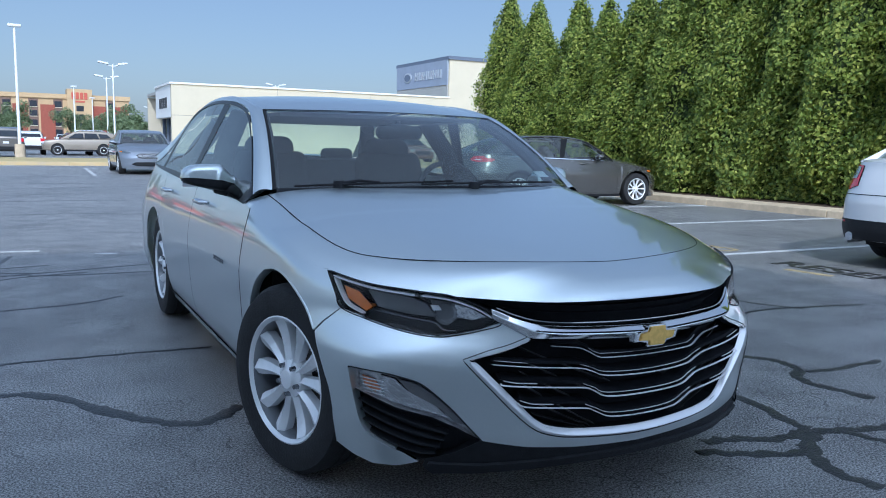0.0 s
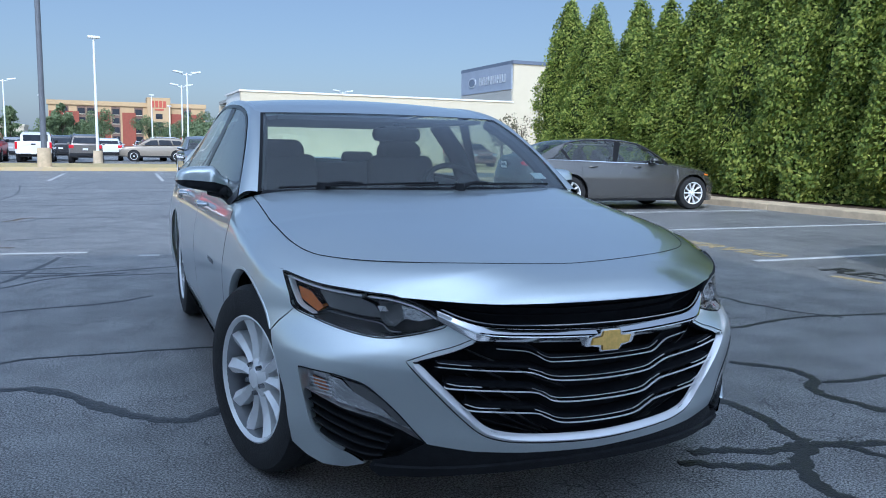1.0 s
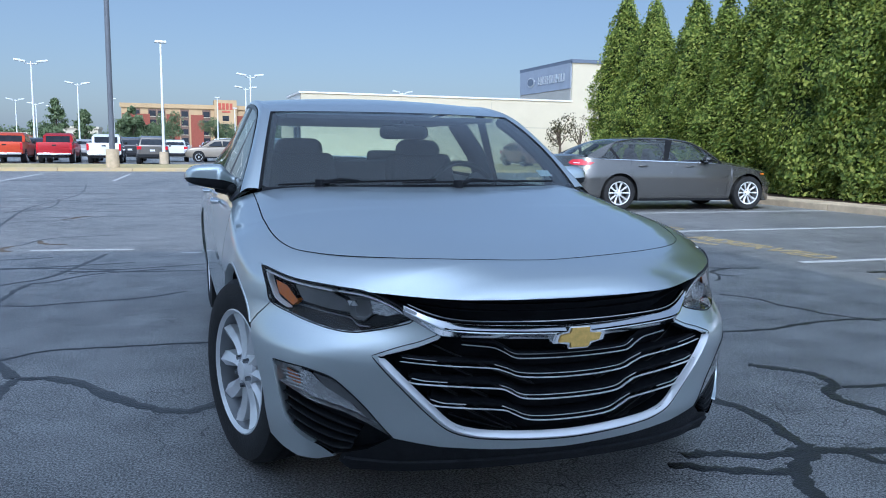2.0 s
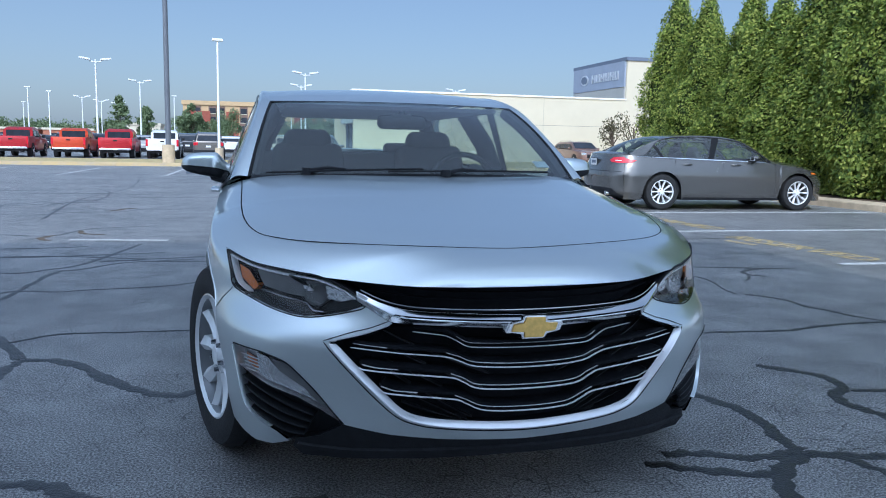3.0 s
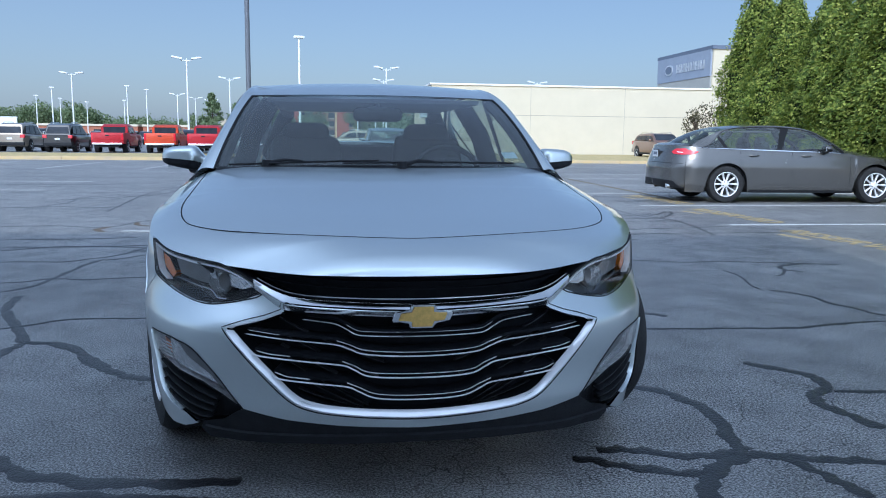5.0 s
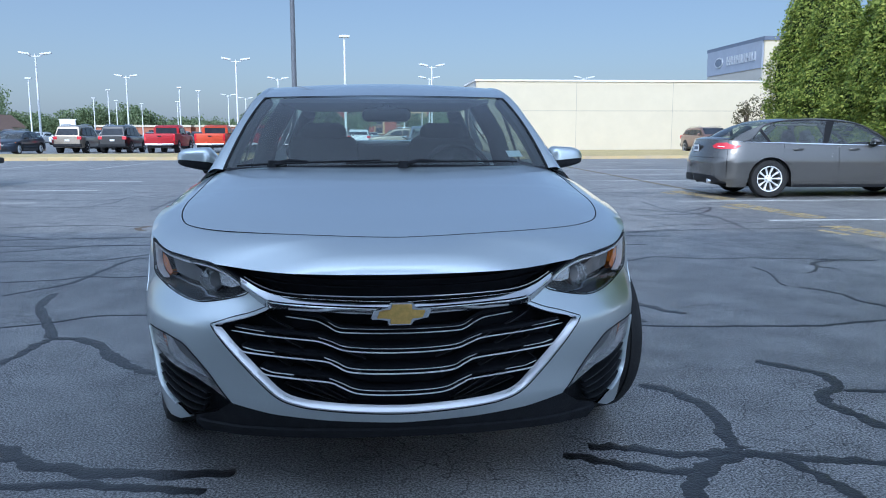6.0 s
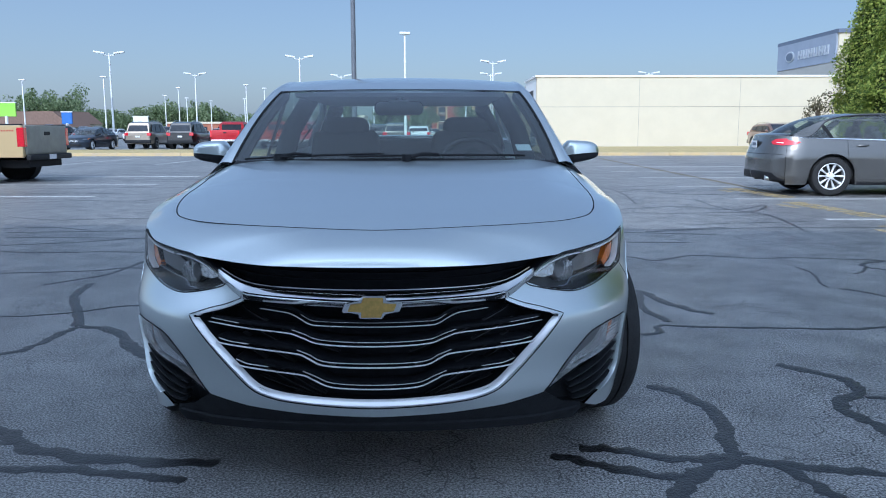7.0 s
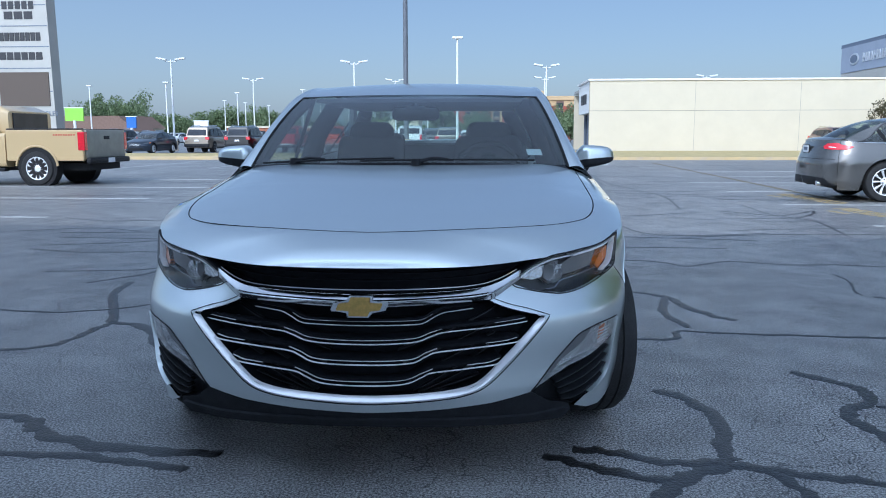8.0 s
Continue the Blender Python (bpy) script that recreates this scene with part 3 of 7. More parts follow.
dealership()


def hotel():
    b = thing("hotel", "tan stucco hotel with red brick bays far off", "building", 2.8, 260, 0)
    x0, x1, top = -18.5, 26, 14.0
    boxed("wall", x0, x1, 0, 12, 0, top, STUCCO, b)
    boxed("cornice", x0 - 0.4, x1 + 0.4, -0.5, 12.5, top - 1.3, top, STUCCO, b, "tan cornice band")
    boxed("tower", 8.8, 15.6, -1.6, 6, 0, 15.6, STUCCO, b, "raised stucco entrance tower")
    for i in range(4):
        boxed("sign_bar", 10.0 + i * 1.15, 10.85 + i * 1.15, -1.75, -1.6, 12.6, 14.6, RED_SIGN, b, "red letter-sized sign bar")
    boxed("sign_bar", 11.0, 13.6, -1.75, -1.6, 11.7, 12.2, RED_SIGN, b, "small red sign bar")
    bays = (-16.4, -12.2, -3.6, 3.6, 17.6, 23.5)
    for x in bays:
        boxed("brick_bay", x - 1.9, x + 1.9, -0.35, 0, 0, 10.8, HOTEL_BRICK, b, "red brick bay")
    for x in (-14.3, -9.6, -7.0, -0.1, 6.4, 20.6):
        boxed("window_strip", x - 1.25, x + 1.25, -0.06, 0, 0.8, 12.4, ROOF_BROWN, b, "dark recessed window strip")
        for k in range(4):
            z = 1.9 + k * 2.75
            w = boxed("window", x - 0.95, x + 0.95, -0.12, 0, z, z + 1.7, DARK_GLASS, b)
            boxed("sill", x - 1.05, x + 1.05, -0.3, -0.12, z - 0.18, z, WALL_CREAM, w)
    for k in range(4):
        boxed("window", 11.2, 13.2, -1.72, -1.6, 1.6 + k * 2.5, 3.2 + k * 2.5, DARK_GLASS, b)
    boxed("wing", 26, 31, 0, 10, 0, 6.6, STUCCO, b, "low stucco wing")


hotel()


def store(x, y, w, h, mat, label, roof=None, turn=0):
    b = thing("store_building", label, "building", x, y, 0, turn)
    boxed("wall", -w / 2, w / 2, 0, 10, 0, h, mat, b)
    boxed("parapet", -w / 2 - 0.2, w / 2 + 0.2, -0.3, 10.2, h, h + 0.5, WALL_CREAM, b)
    n = max(2, int(w / 6))
    for i in range(n):
        cx = -w / 2 + (i + 0.5) * w / n
        boxed("window", cx - 1.6, cx + 1.6, -0.1, 0, 0.4, min(2.6, h - 0.5), DARK_GLASS, b)
    if roof:
        bm = bmesh.new()
        prism(bm, [(-w / 2 - 0.6, h + 0.5), (w / 2 + 0.6, h + 0.5), (w / 2 - 3.5, h + 4.0), (-w / 2 + 3.5, h + 4.0)], 11, Matrix.Translation((0, -0.5, 0)))
        part("roof", bm, roof, b)
    return b


store(-32.4, 210, 26, 3.4, RED_BRICK, "low red brick store far off", turn=4)
store(-20, 187, 7, 4.6, WALL_CREAM, "small cream store front far off")
store(-58.8, 210, 24, 3.4, RED_BRICK, "long brick store far off")
store(-87.5, 177.6, 11.5, 1.9, RED_BRICK, "brick store with a brown hipped roof", ROOF_BROWN)
store(-117.5, 222, 40, 3.0, WALL_CREAM, "pale low store far off", ROOF_BROWN)


def pylon():
    b = thing("pylon_sign", "tall silver dealership pylon with grey lettering bands", "sign", -29.33, 46.85, 0)
    b.scale = (1.15, 1.15, 1.12)
    bm = bmesh.new()
    prism(bm, [(-2.2, 0), (1.62, 0), (1.42, 12), (-1.75, 12)], 0.9)
    part("body", bm, SIGN_SILVER, b)
    for z in (3.55, 4.85, 6.05, 7.2, 8.35, 10.6):
        boxed("band_joint", -2.02, 1.58 - 0.016 * z, -0.012, 0, z, z + 0.05, SIGN_DARK, b, "dark joint between panels")
    boxed("screen", -1.5, 1.35, -0.05, 0, 2.75, 4.75 - 0.1, SCREEN_OFF, b, "dark brown led screen, switched off")
    # letter-sized bars in place of the names
    for row, (z, h, n, w) in enumerate(((5.35, 0.42, 6, 2.5), (6.40, 0.46, 8, 2.4), (7.60, 0.42, 3, 1.7))):
        for i in range(n):
            x = -0.15 + (i - (n - 1) / 2) * w / n
            boxed("letter_bar", x - 0.42 * w / n, x + 0.42 * w / n, -0.03, 0, z, z + h, BLACK_SIGN, b, "grey letter-sized bar")
    for i in range(5):
        boxed("letter_bar", -1.05 + i * 0.38, -0.77 + i * 0.38, -0.03, 0, 8.15, 8.58, BLACK_SIGN, b, "grey letter-sized bar")
    boxed("name_bar", -1.3, 1.0, -0.03, 0, 8.95, 9.2, BLACK_SIGN, b, "black name bar")
    for i in range(6):
        boxed("letter_bar", -1.25 + i * 0.38, -0.97 + i * 0.38, -0.03, 0, 9.35, 10.1, BLACK_SIGN, b, "dark letter-sized bar")
    cu = bpy.data.curves.new("words", "FONT")
    cu.body, cu.size, cu.align_x, cu.extrude = "PRE OWNED VEHICLES", 0.36, "CENTER", 0.01
    tmp = new("words", cu)
    me = bpy.data.meshes.new_from_object(tmp.evaluated_get(bpy.context.evaluated_depsgraph_get()))
    bpy.data.objects.remove(tmp)
    me.materials.clear()
    me.materials.append(SIGN_DARK)
    ob = new("lettering", me)
    ob.parent = b
    ob.matrix_basis = pose(-0.1, -0.02, 2.2, 90, 0, 0)
    ob["label"] = "grey words PRE OWNED VEHICLES"


pylon()

# unseen building added behind the camera to shade the foreground; white walls bounce fill
shade = thing("shading_building", "tall plain white-walled building, unseen, added to shade the foreground", "building", 1.0, -5.6, 0, -5)
boxed("wall", -30.0, 0.0, -14.0, 0, 0, 8.7, STUCCO_SHADE, shade)
boxed("roof_edge", -30.0, 0.0, -14.0, 0, 8.7, 8.95, WALL_CAP, shade, "white roof edge")


# ---- lamp posts ----
def lamp_post(x, y, h, heads, turn=0, name="street_lamp"):
    b = thing("street_lamp", "white steel lamp post with %s flat head%s" % (("one", "") if heads == 1 else ("two", "s")), "street lamp", x, y, 0, turn, "lot lamp posts")
    k = h / 7.3
    part("pole", tube(bmesh.new(), [(0, 0, 0), (0, 0, h - 0.1)], [0.09 * k, 0.06 * k], 10), POLE_WHITE, b, smooth=True)
    part("base", tube(bmesh.new(), [(0, 0, 0), (0, 0, 0.78)], [0.27, 0.25], 14), CONCRETE, b, "round concrete base", smooth=True)
    for s in ((1, -1) if heads == 2 else (1,)):
        off = 0 if heads == 2 else -0.45 * k
        bm = bmesh.new()
        tube(bm, [(0, 0, h - 0.28 * k), (s * 0.45 * k, 0, h - 0.22 * k)], 0.045 * k, 6)
        if heads == 2:
            part("arm", bm, POLE_WHITE, b)
        else:
            bm.free()
        bm = bmesh.new()
        box(bm, (0.35 if heads == 2 else 0.13) * k + off, (1.15 if heads == 2 else 0.77) * k + off, -0.17 * k, 0.17 * k, -0.07 * k, 0.07 * k, 0.03 * k)
        bmesh.ops.transform(bm, matrix=Matrix.Translation((0, 0, h - 0.16 * k)) @ Matrix.Rotation(radians(-9 if heads == 2 else 0), 4, "Y"), verts=bm.verts)
        if s < 0:
            bmesh.ops.transform(bm, matrix=Matrix.Diagonal((-1, 1, 1, 1)), verts=bm.verts)
        part("lamp_head", bm, POLE_WHITE, b, "flat white lamp head")
    return b


LAMPS = ((-1.62, 47.0, 1), (5.36, 67.9, 2), (6.22, 82.7, 2), (-10.87, 63.4, 2), (-9.95, 84.8, 2), (-25.05, 60.0, 2), (-25.0, 82.1, 2), (-24.0, 100.6, 1), (-23.3, 108.3, 1),
         (-21.4, 120.2, 2), (-19.0, 138.9, 2), (-20.4, 130.6, 2), (-8.3, 109.7, 1), (4.28, 100.4, 1), (22.75, 81.4, 2), (20.6, 157.3, 2), (8.3, 127.2, 1), (-34.7, 106.9, 1),
         (-44.3, 130.1, 1), (-43.5, 139.0, 1), (-43.0, 152.5, 1), (-35.9, 85.2, 1), (-47.3, 90.2, 1), (-34.2, 142.9, 1), (-33.9, 51.5, 1))
for x, y, heads in LAMPS:
    lamp_post(x, y, 7.3, heads, 8)
gp = thing("tall_lamp_post", "tall dark grey lamp post on a round concrete base", "street lamp", -3.73, 36.3, 0.1)
part("pole", tube(bmesh.new(), [(0, 0, 0), (0, 0, 12.0)], [0.13, 0.10], 12), POLE_GREY, gp, smooth=True)
part("base", tube(bmesh.new(), [(0, 0, 0), (0, 0, 0.86)], [0.29, 0.28], 18), CONCRETE, gp, "round concrete base", smooth=True)
boxed("lamp_head", -0.3, 0.3, -0.6, 0.6, 12.0, 12.15, POLE_GREY, gp)


# ---- hedge of tall arborvitae ----
def leaf_cloud(count, place, size, seed, up=0.55):
    """Many small bent leaf sprays; place(rng) gives a point and the way outward."""
    rng = np.random.default_rng(seed)
    p, o = place(rng, count)
    nrm = o * 0.75 + rng.normal(0, 0.42, o.shape)
    nrm[:, 2] += up
    nrm /= np.linalg.norm(nrm, axis=1)[:, None]
    lean = rng.normal(0, 0.55, o.shape) + o * 0.35
    lean[:, 2] += 0.8
    o = lean - nrm * np.sum(lean * nrm, axis=1)[:, None]
    o /= np.linalg.norm(o, axis=1)[:, None]
    side = np.cross(o, nrm)
    s = size * rng.uniform(0.6, 1.35, (count, 1))
    a, b = p - o * s * 0.3 - side * s * 0.08, p + o * s * 0.35 + side * s * 0.42 + nrm * s * 0.12
    c, d = p + o * s * 1.0 + nrm * s * 0.06, p + o * s * 0.35 - side * s * 0.42 + nrm * s * 0.12
    verts = np.stack([a, b, c, d], 1).reshape(-1, 3)
    base = np.arange(count)[:, None] * 4
    faces = np.concatenate([base + [0, 1, 2], base + [0, 2, 3]], 1).reshape(-1, 3)
    return verts, faces


def fast_mesh(name, verts, faces, mat):
    me = bpy.data.meshes.new(name)
    me.from_pydata(verts.tolist(), [], faces.tolist())
    me.materials.append(mat)
    return me


def arborvitae(seed, h=6.6, r=1.2, count=46000):
    rng0 = np.random.default_rng(100 + seed)
    ph = rng0.uniform(0, 6.28, 6)

    def radius(z, a):
        t = z / h
        prof = np.minimum(1.0, (1 - t) * 1.50 + 0.01) ** 0.86 * (0.88 + 0.12 * np.sin(3.1 * t + ph[0]))
        lump = 1 + 0.15 * np.sin(3 * a + 5 * t + ph[1]) + 0.15 * np.sin(5 * a - 9 * t + ph[2]) + 0.07 * np.sin(23 * t + 2 * a + ph[3])
        return r * prof * lump

    def place(rng, n):
        """Leaves gathered in sprays that stand out from the crown by differing lengths."""
        m = 1500
        cz = h * (1 - np.sqrt(1 - rng.uniform(0.0, 0.995, m)) ** 1.15)
        ca, cr = rng.uniform(0, 2 * np.pi, m), rng.normal(0.0, 0.075, m)
        pick = rng.integers(0, m, n)
        z = np.clip(cz[pick] + rng.normal(0, 0.105, n), 0.0, h * 0.995)
        full = radius(z, ca[pick])
        a = ca[pick] + rng.normal(0, 0.095, n) / np.maximum(full, 0.25)
        loose = rng.uniform(0, 1, n) < 0.28
        a = np.where(loose, rng.uniform(0, 2 * np.pi, n), a)
        full = radius(z, a)
        off = np.where(loose, -np.abs(rng.normal(0, 0.12, n)), cr[pick] + rng.normal(0, 0.055, n))
        rr = np.maximum(full * (1 + 0.4 * off) + 0.6 * off, 0.01)
        out = np.stack([np.cos(a), np.sin(a), np.zeros(n)], 1)
        return np.stack([rr * out[:, 0], rr * out[:, 1], z + 0.06], 1), out
    v, f = leaf_cloud(count, place, 0.072, seed, 0.75)
    leaf = fast_mesh("crown", v, f, HEDGE_LEAF)
    # closed hull inside the leaves, coloured dark for the shade within the crown
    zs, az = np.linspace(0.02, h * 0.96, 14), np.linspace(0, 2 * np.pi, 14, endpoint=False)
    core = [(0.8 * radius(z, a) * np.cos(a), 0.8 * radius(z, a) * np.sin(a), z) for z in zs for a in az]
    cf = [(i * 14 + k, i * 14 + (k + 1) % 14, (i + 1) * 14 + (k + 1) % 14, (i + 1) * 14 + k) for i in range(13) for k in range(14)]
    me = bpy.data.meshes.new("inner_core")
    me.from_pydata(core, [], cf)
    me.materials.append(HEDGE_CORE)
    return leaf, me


kinds = [arborvitae(k) for k in range(4)]
rnd = random.Random(5)
hedge_y = (21.7, 20.0, 17.8, 16.15, 14.9, 13.5, 12.1, 10.8, 9.4, 8.0, 6.6, 5.2, 3.8)
hedge_s = (0.98, 0.915, 0.885, 0.84, 0.89, 0.97, 1.12, 1.12, 1.1, 1.15, 1.15, 1.1, 1.15)
for i, (y, s) in enumerate(zip(hedge_y, hedge_s)):
    leaf, core = kinds[i % 4]
    t = thing("arborvitae", "tall green arborvitae in a dense clipped hedge row", "hedge tree", 13.9 + rnd.uniform(-0.12, 0.12), y, 0.1, rnd.uniform(0, 360), "hedge row")
    t.scale = (1.0, 1.0, s)
    for nm, me, lab in (("crown", leaf, ""), ("inner_core", core, "dark hull standing in for the shaded inside of the crown")):
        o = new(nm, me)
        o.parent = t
    part("trunk", tube(bmesh.new(), [(0, 0, -0.02), (0, 0, 5.0)], [0.09, 0.03], 8), BARK, t)


def broad_tree(x, y, h, w, seed, mat=TREE_LEAF, label="leafy green tree far off", count=1500, size=0.5, name="tree", clumps=14):
    rng0 = np.random.default_rng(seed)
    cs = rng0.normal(0, 1, (clumps, 3)) * [w * 0.26, w * 0.26, h * 0.16] + [0, 0, h * 0.62]
    cr = rng0.uniform(0.12, 0.22, clumps) * w

    def place(rng, n):
        k = rng.integers(0, clumps, n)
        d = rng.normal(0, 1, (n, 3))
        d /= np.linalg.norm(d, axis=1)[:, None]
        return cs[k] + d * (cr[k] * rng.uniform(0.55, 1.05, n))[:, None], d
    t = thing(name, label, "tree", x, y, 0)
    v, f = leaf_cloud(count, place, size, seed, 0.2)
    o = new("crown", fast_mesh("crown", v, f, mat))
    o.parent = t
    bm = bmesh.new()
    tube(bm, [(0, 0, 0), (0.02 * w, 0, h * 0.3), (0, 0.02 * w, h * 0.62)], [0.03 * h, 0.024 * h, 0.008 * h], 8)
    for c in cs[:6]:
        tube(bm, [(0.01 * w, 0, h * 0.34), tuple(c)], [0.013 * h, 0.004 * h], 6)
    part("trunk", bm, BARK, t)
    return t


for i, (x, y, h, w) in enumerate(((-7.7, 154, 6, 6.6), (-24.1, 165.6, 5.5, 6.6), (-4.3, 209, 7.7, 7.7), (9.8, 214.6, 8.8, 7.7), (15.4, 220, 6.6, 8.8), (21.9, 209, 9.6, 9.6), (31.7, 203, 8.8, 11),
                                  (-0.9, 220, 9.8, 8.8), (14, 132, 4.1, 4.8), (10.5, 104.6, 3.7, 4.4), (8.2, 82.6, 3.3, 4), (17.2, 176, 7.7, 9.9), (-5.8, 97, 4.8, 3.5))):
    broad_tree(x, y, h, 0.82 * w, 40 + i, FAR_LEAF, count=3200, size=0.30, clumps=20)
for i in range(42):
    x = -232 + i * 5.6
    if x > -47 and i % 2:
        continue
    h = interp(x, ((-232, 6.0), (-131, 6.5), (-127, 12.6), (-114, 12.8), (-110, 6.8), (-90, 6.4), (-86, 9.2), (-69, 9.0), (-64, 5.2), (-47, 5.0), (-40, 3.8), (0, 3.8)))
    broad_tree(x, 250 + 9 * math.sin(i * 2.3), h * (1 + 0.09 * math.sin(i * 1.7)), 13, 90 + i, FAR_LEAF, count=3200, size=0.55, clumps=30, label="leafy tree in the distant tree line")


def conifer(x, y, h, w, seed):
    """A pine with ragged tiers of limbs round one straight trunk."""
    rng0 = np.random.default_rng(seed)
    n_limb = 70
    lz = h * (0.14 + 0.84 * np.sqrt(rng0.uniform(0, 1, n_limb)) ** 1.3)
    la = rng0.uniform(0, 2 * np.pi, n_limb)
    ll = w / 2 * np.clip(1.12 * (1 - lz / h) ** 0.75, 0.06, 1) * rng0.uniform(0.6, 1.15, n_limb)

    def place(rng, n):
        k = rng.integers(0, n_limb, n)
        u = np.sqrt(rng.uniform(0.03, 1, n))
        d = np.stack([np.cos(la[k]), np.sin(la[k]), np.full(n, 0.12)], 1)
        p = d * (u * ll[k])[:, None] + rng.normal(0, 0.15, (n, 3)) * [1, 1, 0.8]
        p[:, 2] += lz[k]
        return p, d
    t = thing("pine_tree", "dark green pine tree with ragged limbs far off", "tree", x, y, 0)
    v, f = leaf_cloud(3800, place, 0.26, seed, 0.3)
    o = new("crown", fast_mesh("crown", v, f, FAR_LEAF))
    o.parent = t
    bm = tube(bmesh.new(), [(0, 0, 0), (0, 0, h * 0.5), (0, 0, h * 0.97)], [0.13, 0.09, 0.02], 8)
    for z, a, r in list(zip(lz, la, ll))[:30]:
        tube(bm, [(0, 0, float(z)), (float(r * math.cos(a) * 0.9), float(r * math.sin(a) * 0.9), float(z + 0.1 * r))], [0.03, 0.008], 5)
    part("trunk", bm, BARK, t)


conifer(-16.4, 120, 7.3, 5.6, 61)
conifer(-12.8, 120, 6.0, 4.6, 62)
broad_tree(24.7, 47.6, 4.2, 2.2, 71, SHRUB_LEAF, "thin bronze-leaved shrub before the white wall", 800, 0.11, "shrub", 22)
broad_tree(26.3, 47.6, 4.2, 2.1, 72, SHRUB_LEAF, "thin bare-topped shrub before the white wall", 350, 0.10, "shrub", 22)


from mathutils.geometry import delaunay_2d_cdt


# ---- sedan body: smooth surfaces from a plan outline, a shoulder line and a roof ----
PAINT_SILVER = car_paint("silver_paint", (0.77, 0.83, 0.835), metal=0.88, flake=0.05)
BLACK_PLASTIC = material("black_plastic", (0.018, 0.019, 0.022), 0.5, vary=0.2, scale=30, bump=0.15, bump_scale=300, spec=0.22)
GLOSS_BLACK = material("gloss_black", (0.008, 0.008, 0.009), 0.3, vary=0.1, spec=0.25)
SHUT_LINE = material("shut_line", (0.010, 0.010, 0.012), 0.8, vary=0.1)
CHROME = material("chrome", (0.86, 0.87, 0.88), 0.06, 1.0, vary=0.02, scale=3)
DARK_CHROME = material("dark_chrome", (0.28, 0.29, 0.31), 0.18, 1.0, vary=0.05)
RUBBER = material("tyre_rubber", (0.018, 0.018, 0.019), 0.75, vary=0.25, scale=18, bump=0.3, bump_scale=120)
ALLOY = material("machined_alloy", (0.94, 0.95, 0.96), 0.22, 0.20, vary=0.05, scale=12)
# two alloys darkened in their colour for the shade inside the wheels
ALLOY_DARK = material("shaded_alloy", (0.15, 0.153, 0.16), 0.4, 0.7, vary=0.15)
BARREL = material("shade_darkened_alloy", (0.26, 0.27, 0.285), 0.35, 0.6, vary=0.08)
BRAKE = material("brake_steel", (0.10, 0.095, 0.09), 0.45, 0.8, vary=0.2, scale=20)
WINDSCREEN = glass_mat("windscreen_glass", (0.84, 0.97, 0.94), 0.86, 0.10, 0.05)
SIDE_GLASS = glass_mat("side_glass", (0.74, 0.86, 0.82), 0.80, 0.08, 0.02)
REAR_GLASS = glass_mat("rear_glass", (0.86, 0.98, 0.92), 0.97, 0.04)
LAMP_BOWL = material("lamp_bowl", (0.030, 0.031, 0.034), 0.25, 0.2, vary=0.15, scale=30)
LIGHT_GUIDE = material("white_light_guide", (0.86, 0.87, 0.88), 0.3, vary=0.03, coat=0.4)
RIM_CHROME = material("emblem_chrome", (0.80, 0.81, 0.82), 0.12, 1.0, vary=0.05)
RIB_BLACK = material("satin_black", (0.02, 0.02, 0.022), 0.35, vary=0.2, scale=30)
FOG_BOWL = material("fog_lamp_bowl", (0.78, 0.79, 0.81), 0.30, 0.7, vary=0.35, scale=45, bump=0.8, bump_scale=110)
SHROUD = material("lamp_shroud", (0.20, 0.20, 0.205), 0.35, 0.3, vary=0.1, scale=20)
LENS = glass_mat("lamp_lens", (1, 1, 1), 0.95, 0.035)
GRILLE_BLACK = material("grille_black", (0.011, 0.012, 0.015), 0.7, vary=0.2, scale=30, spec=0.12)
TRIM_SILVER = material("bright_trim", (0.97, 0.97, 0.98), 0.16, 0.30, vary=0.02, scale=3)
CABIN_DARK = material("cabin_dark", (0.025, 0.026, 0.028), 0.8, vary=0.2, scale=25)
SEAT_CLOTH = material("seat_cloth", (0.075, 0.076, 0.08), 0.9, vary=0.2, scale=60, bump=0.4, bump_scale=200)
AMBER = material("amber_lens", (0.75, 0.20, 0.02), 0.25, coat=0.5, vary=0.15, scale=60)
PALE_AMBER = material("pale_amber_lens", (0.75, 0.28, 0.12), 0.3, coat=0.5, vary=0.2, scale=60)
RED_LENS = material("red_lens", (0.62, 0.015, 0.03), 0.15, coat=0.8, vary=0.2, scale=40)
REFLECTOR = material("lamp_reflector", (0.80, 0.81, 0.82), 0.16, 1.0, vary=0.08, scale=40, bump=0.5, bump_scale=90)
PLATE_WHITE = material("plate_white", (0.75, 0.76, 0.78), 0.4, vary=0.05)
GOLD = material("gold_emblem", (0.74, 0.50, 0.16), 0.36, 1.0, vary=0.12, scale=80)
HALF = 0.93
Y_NOSE, Y_BACK, Y_F, Y_R = -0.86, 3.93, 0.15, 3.25


def plan(s):
    """Outline from above: s 0 to 1 round the nose, 1 to 2 along the flank, 2 to 3 round the tail."""
    if s < 0:
        x, y = plan(-s)
        return -x, y
    if s > 3:
        x, y = plan(6 - s)
        return -x, y
    if s <= 1:
        a = s * math.pi / 2
        return HALF * math.sin(a) ** 0.909, Y_F + (Y_NOSE - Y_F) * math.cos(a) ** 0.667
    if s <= 2:
        return HALF, Y_F + (s - 1) * (Y_R - Y_F)
    a = (s - 2) * math.pi / 2
    return HALF * math.cos(a) ** 0.667, Y_R + (Y_BACK - Y_R) * math.sin(a) ** 0.75


def plan_normal(s):
    e = 0.004
    (x0, y0), (x1, y1) = plan(s - e), plan(s + e)
    d = math.hypot(x1 - x0, y1 - y0)
    return (y1 - y0) / d, -(x1 - x0) / d


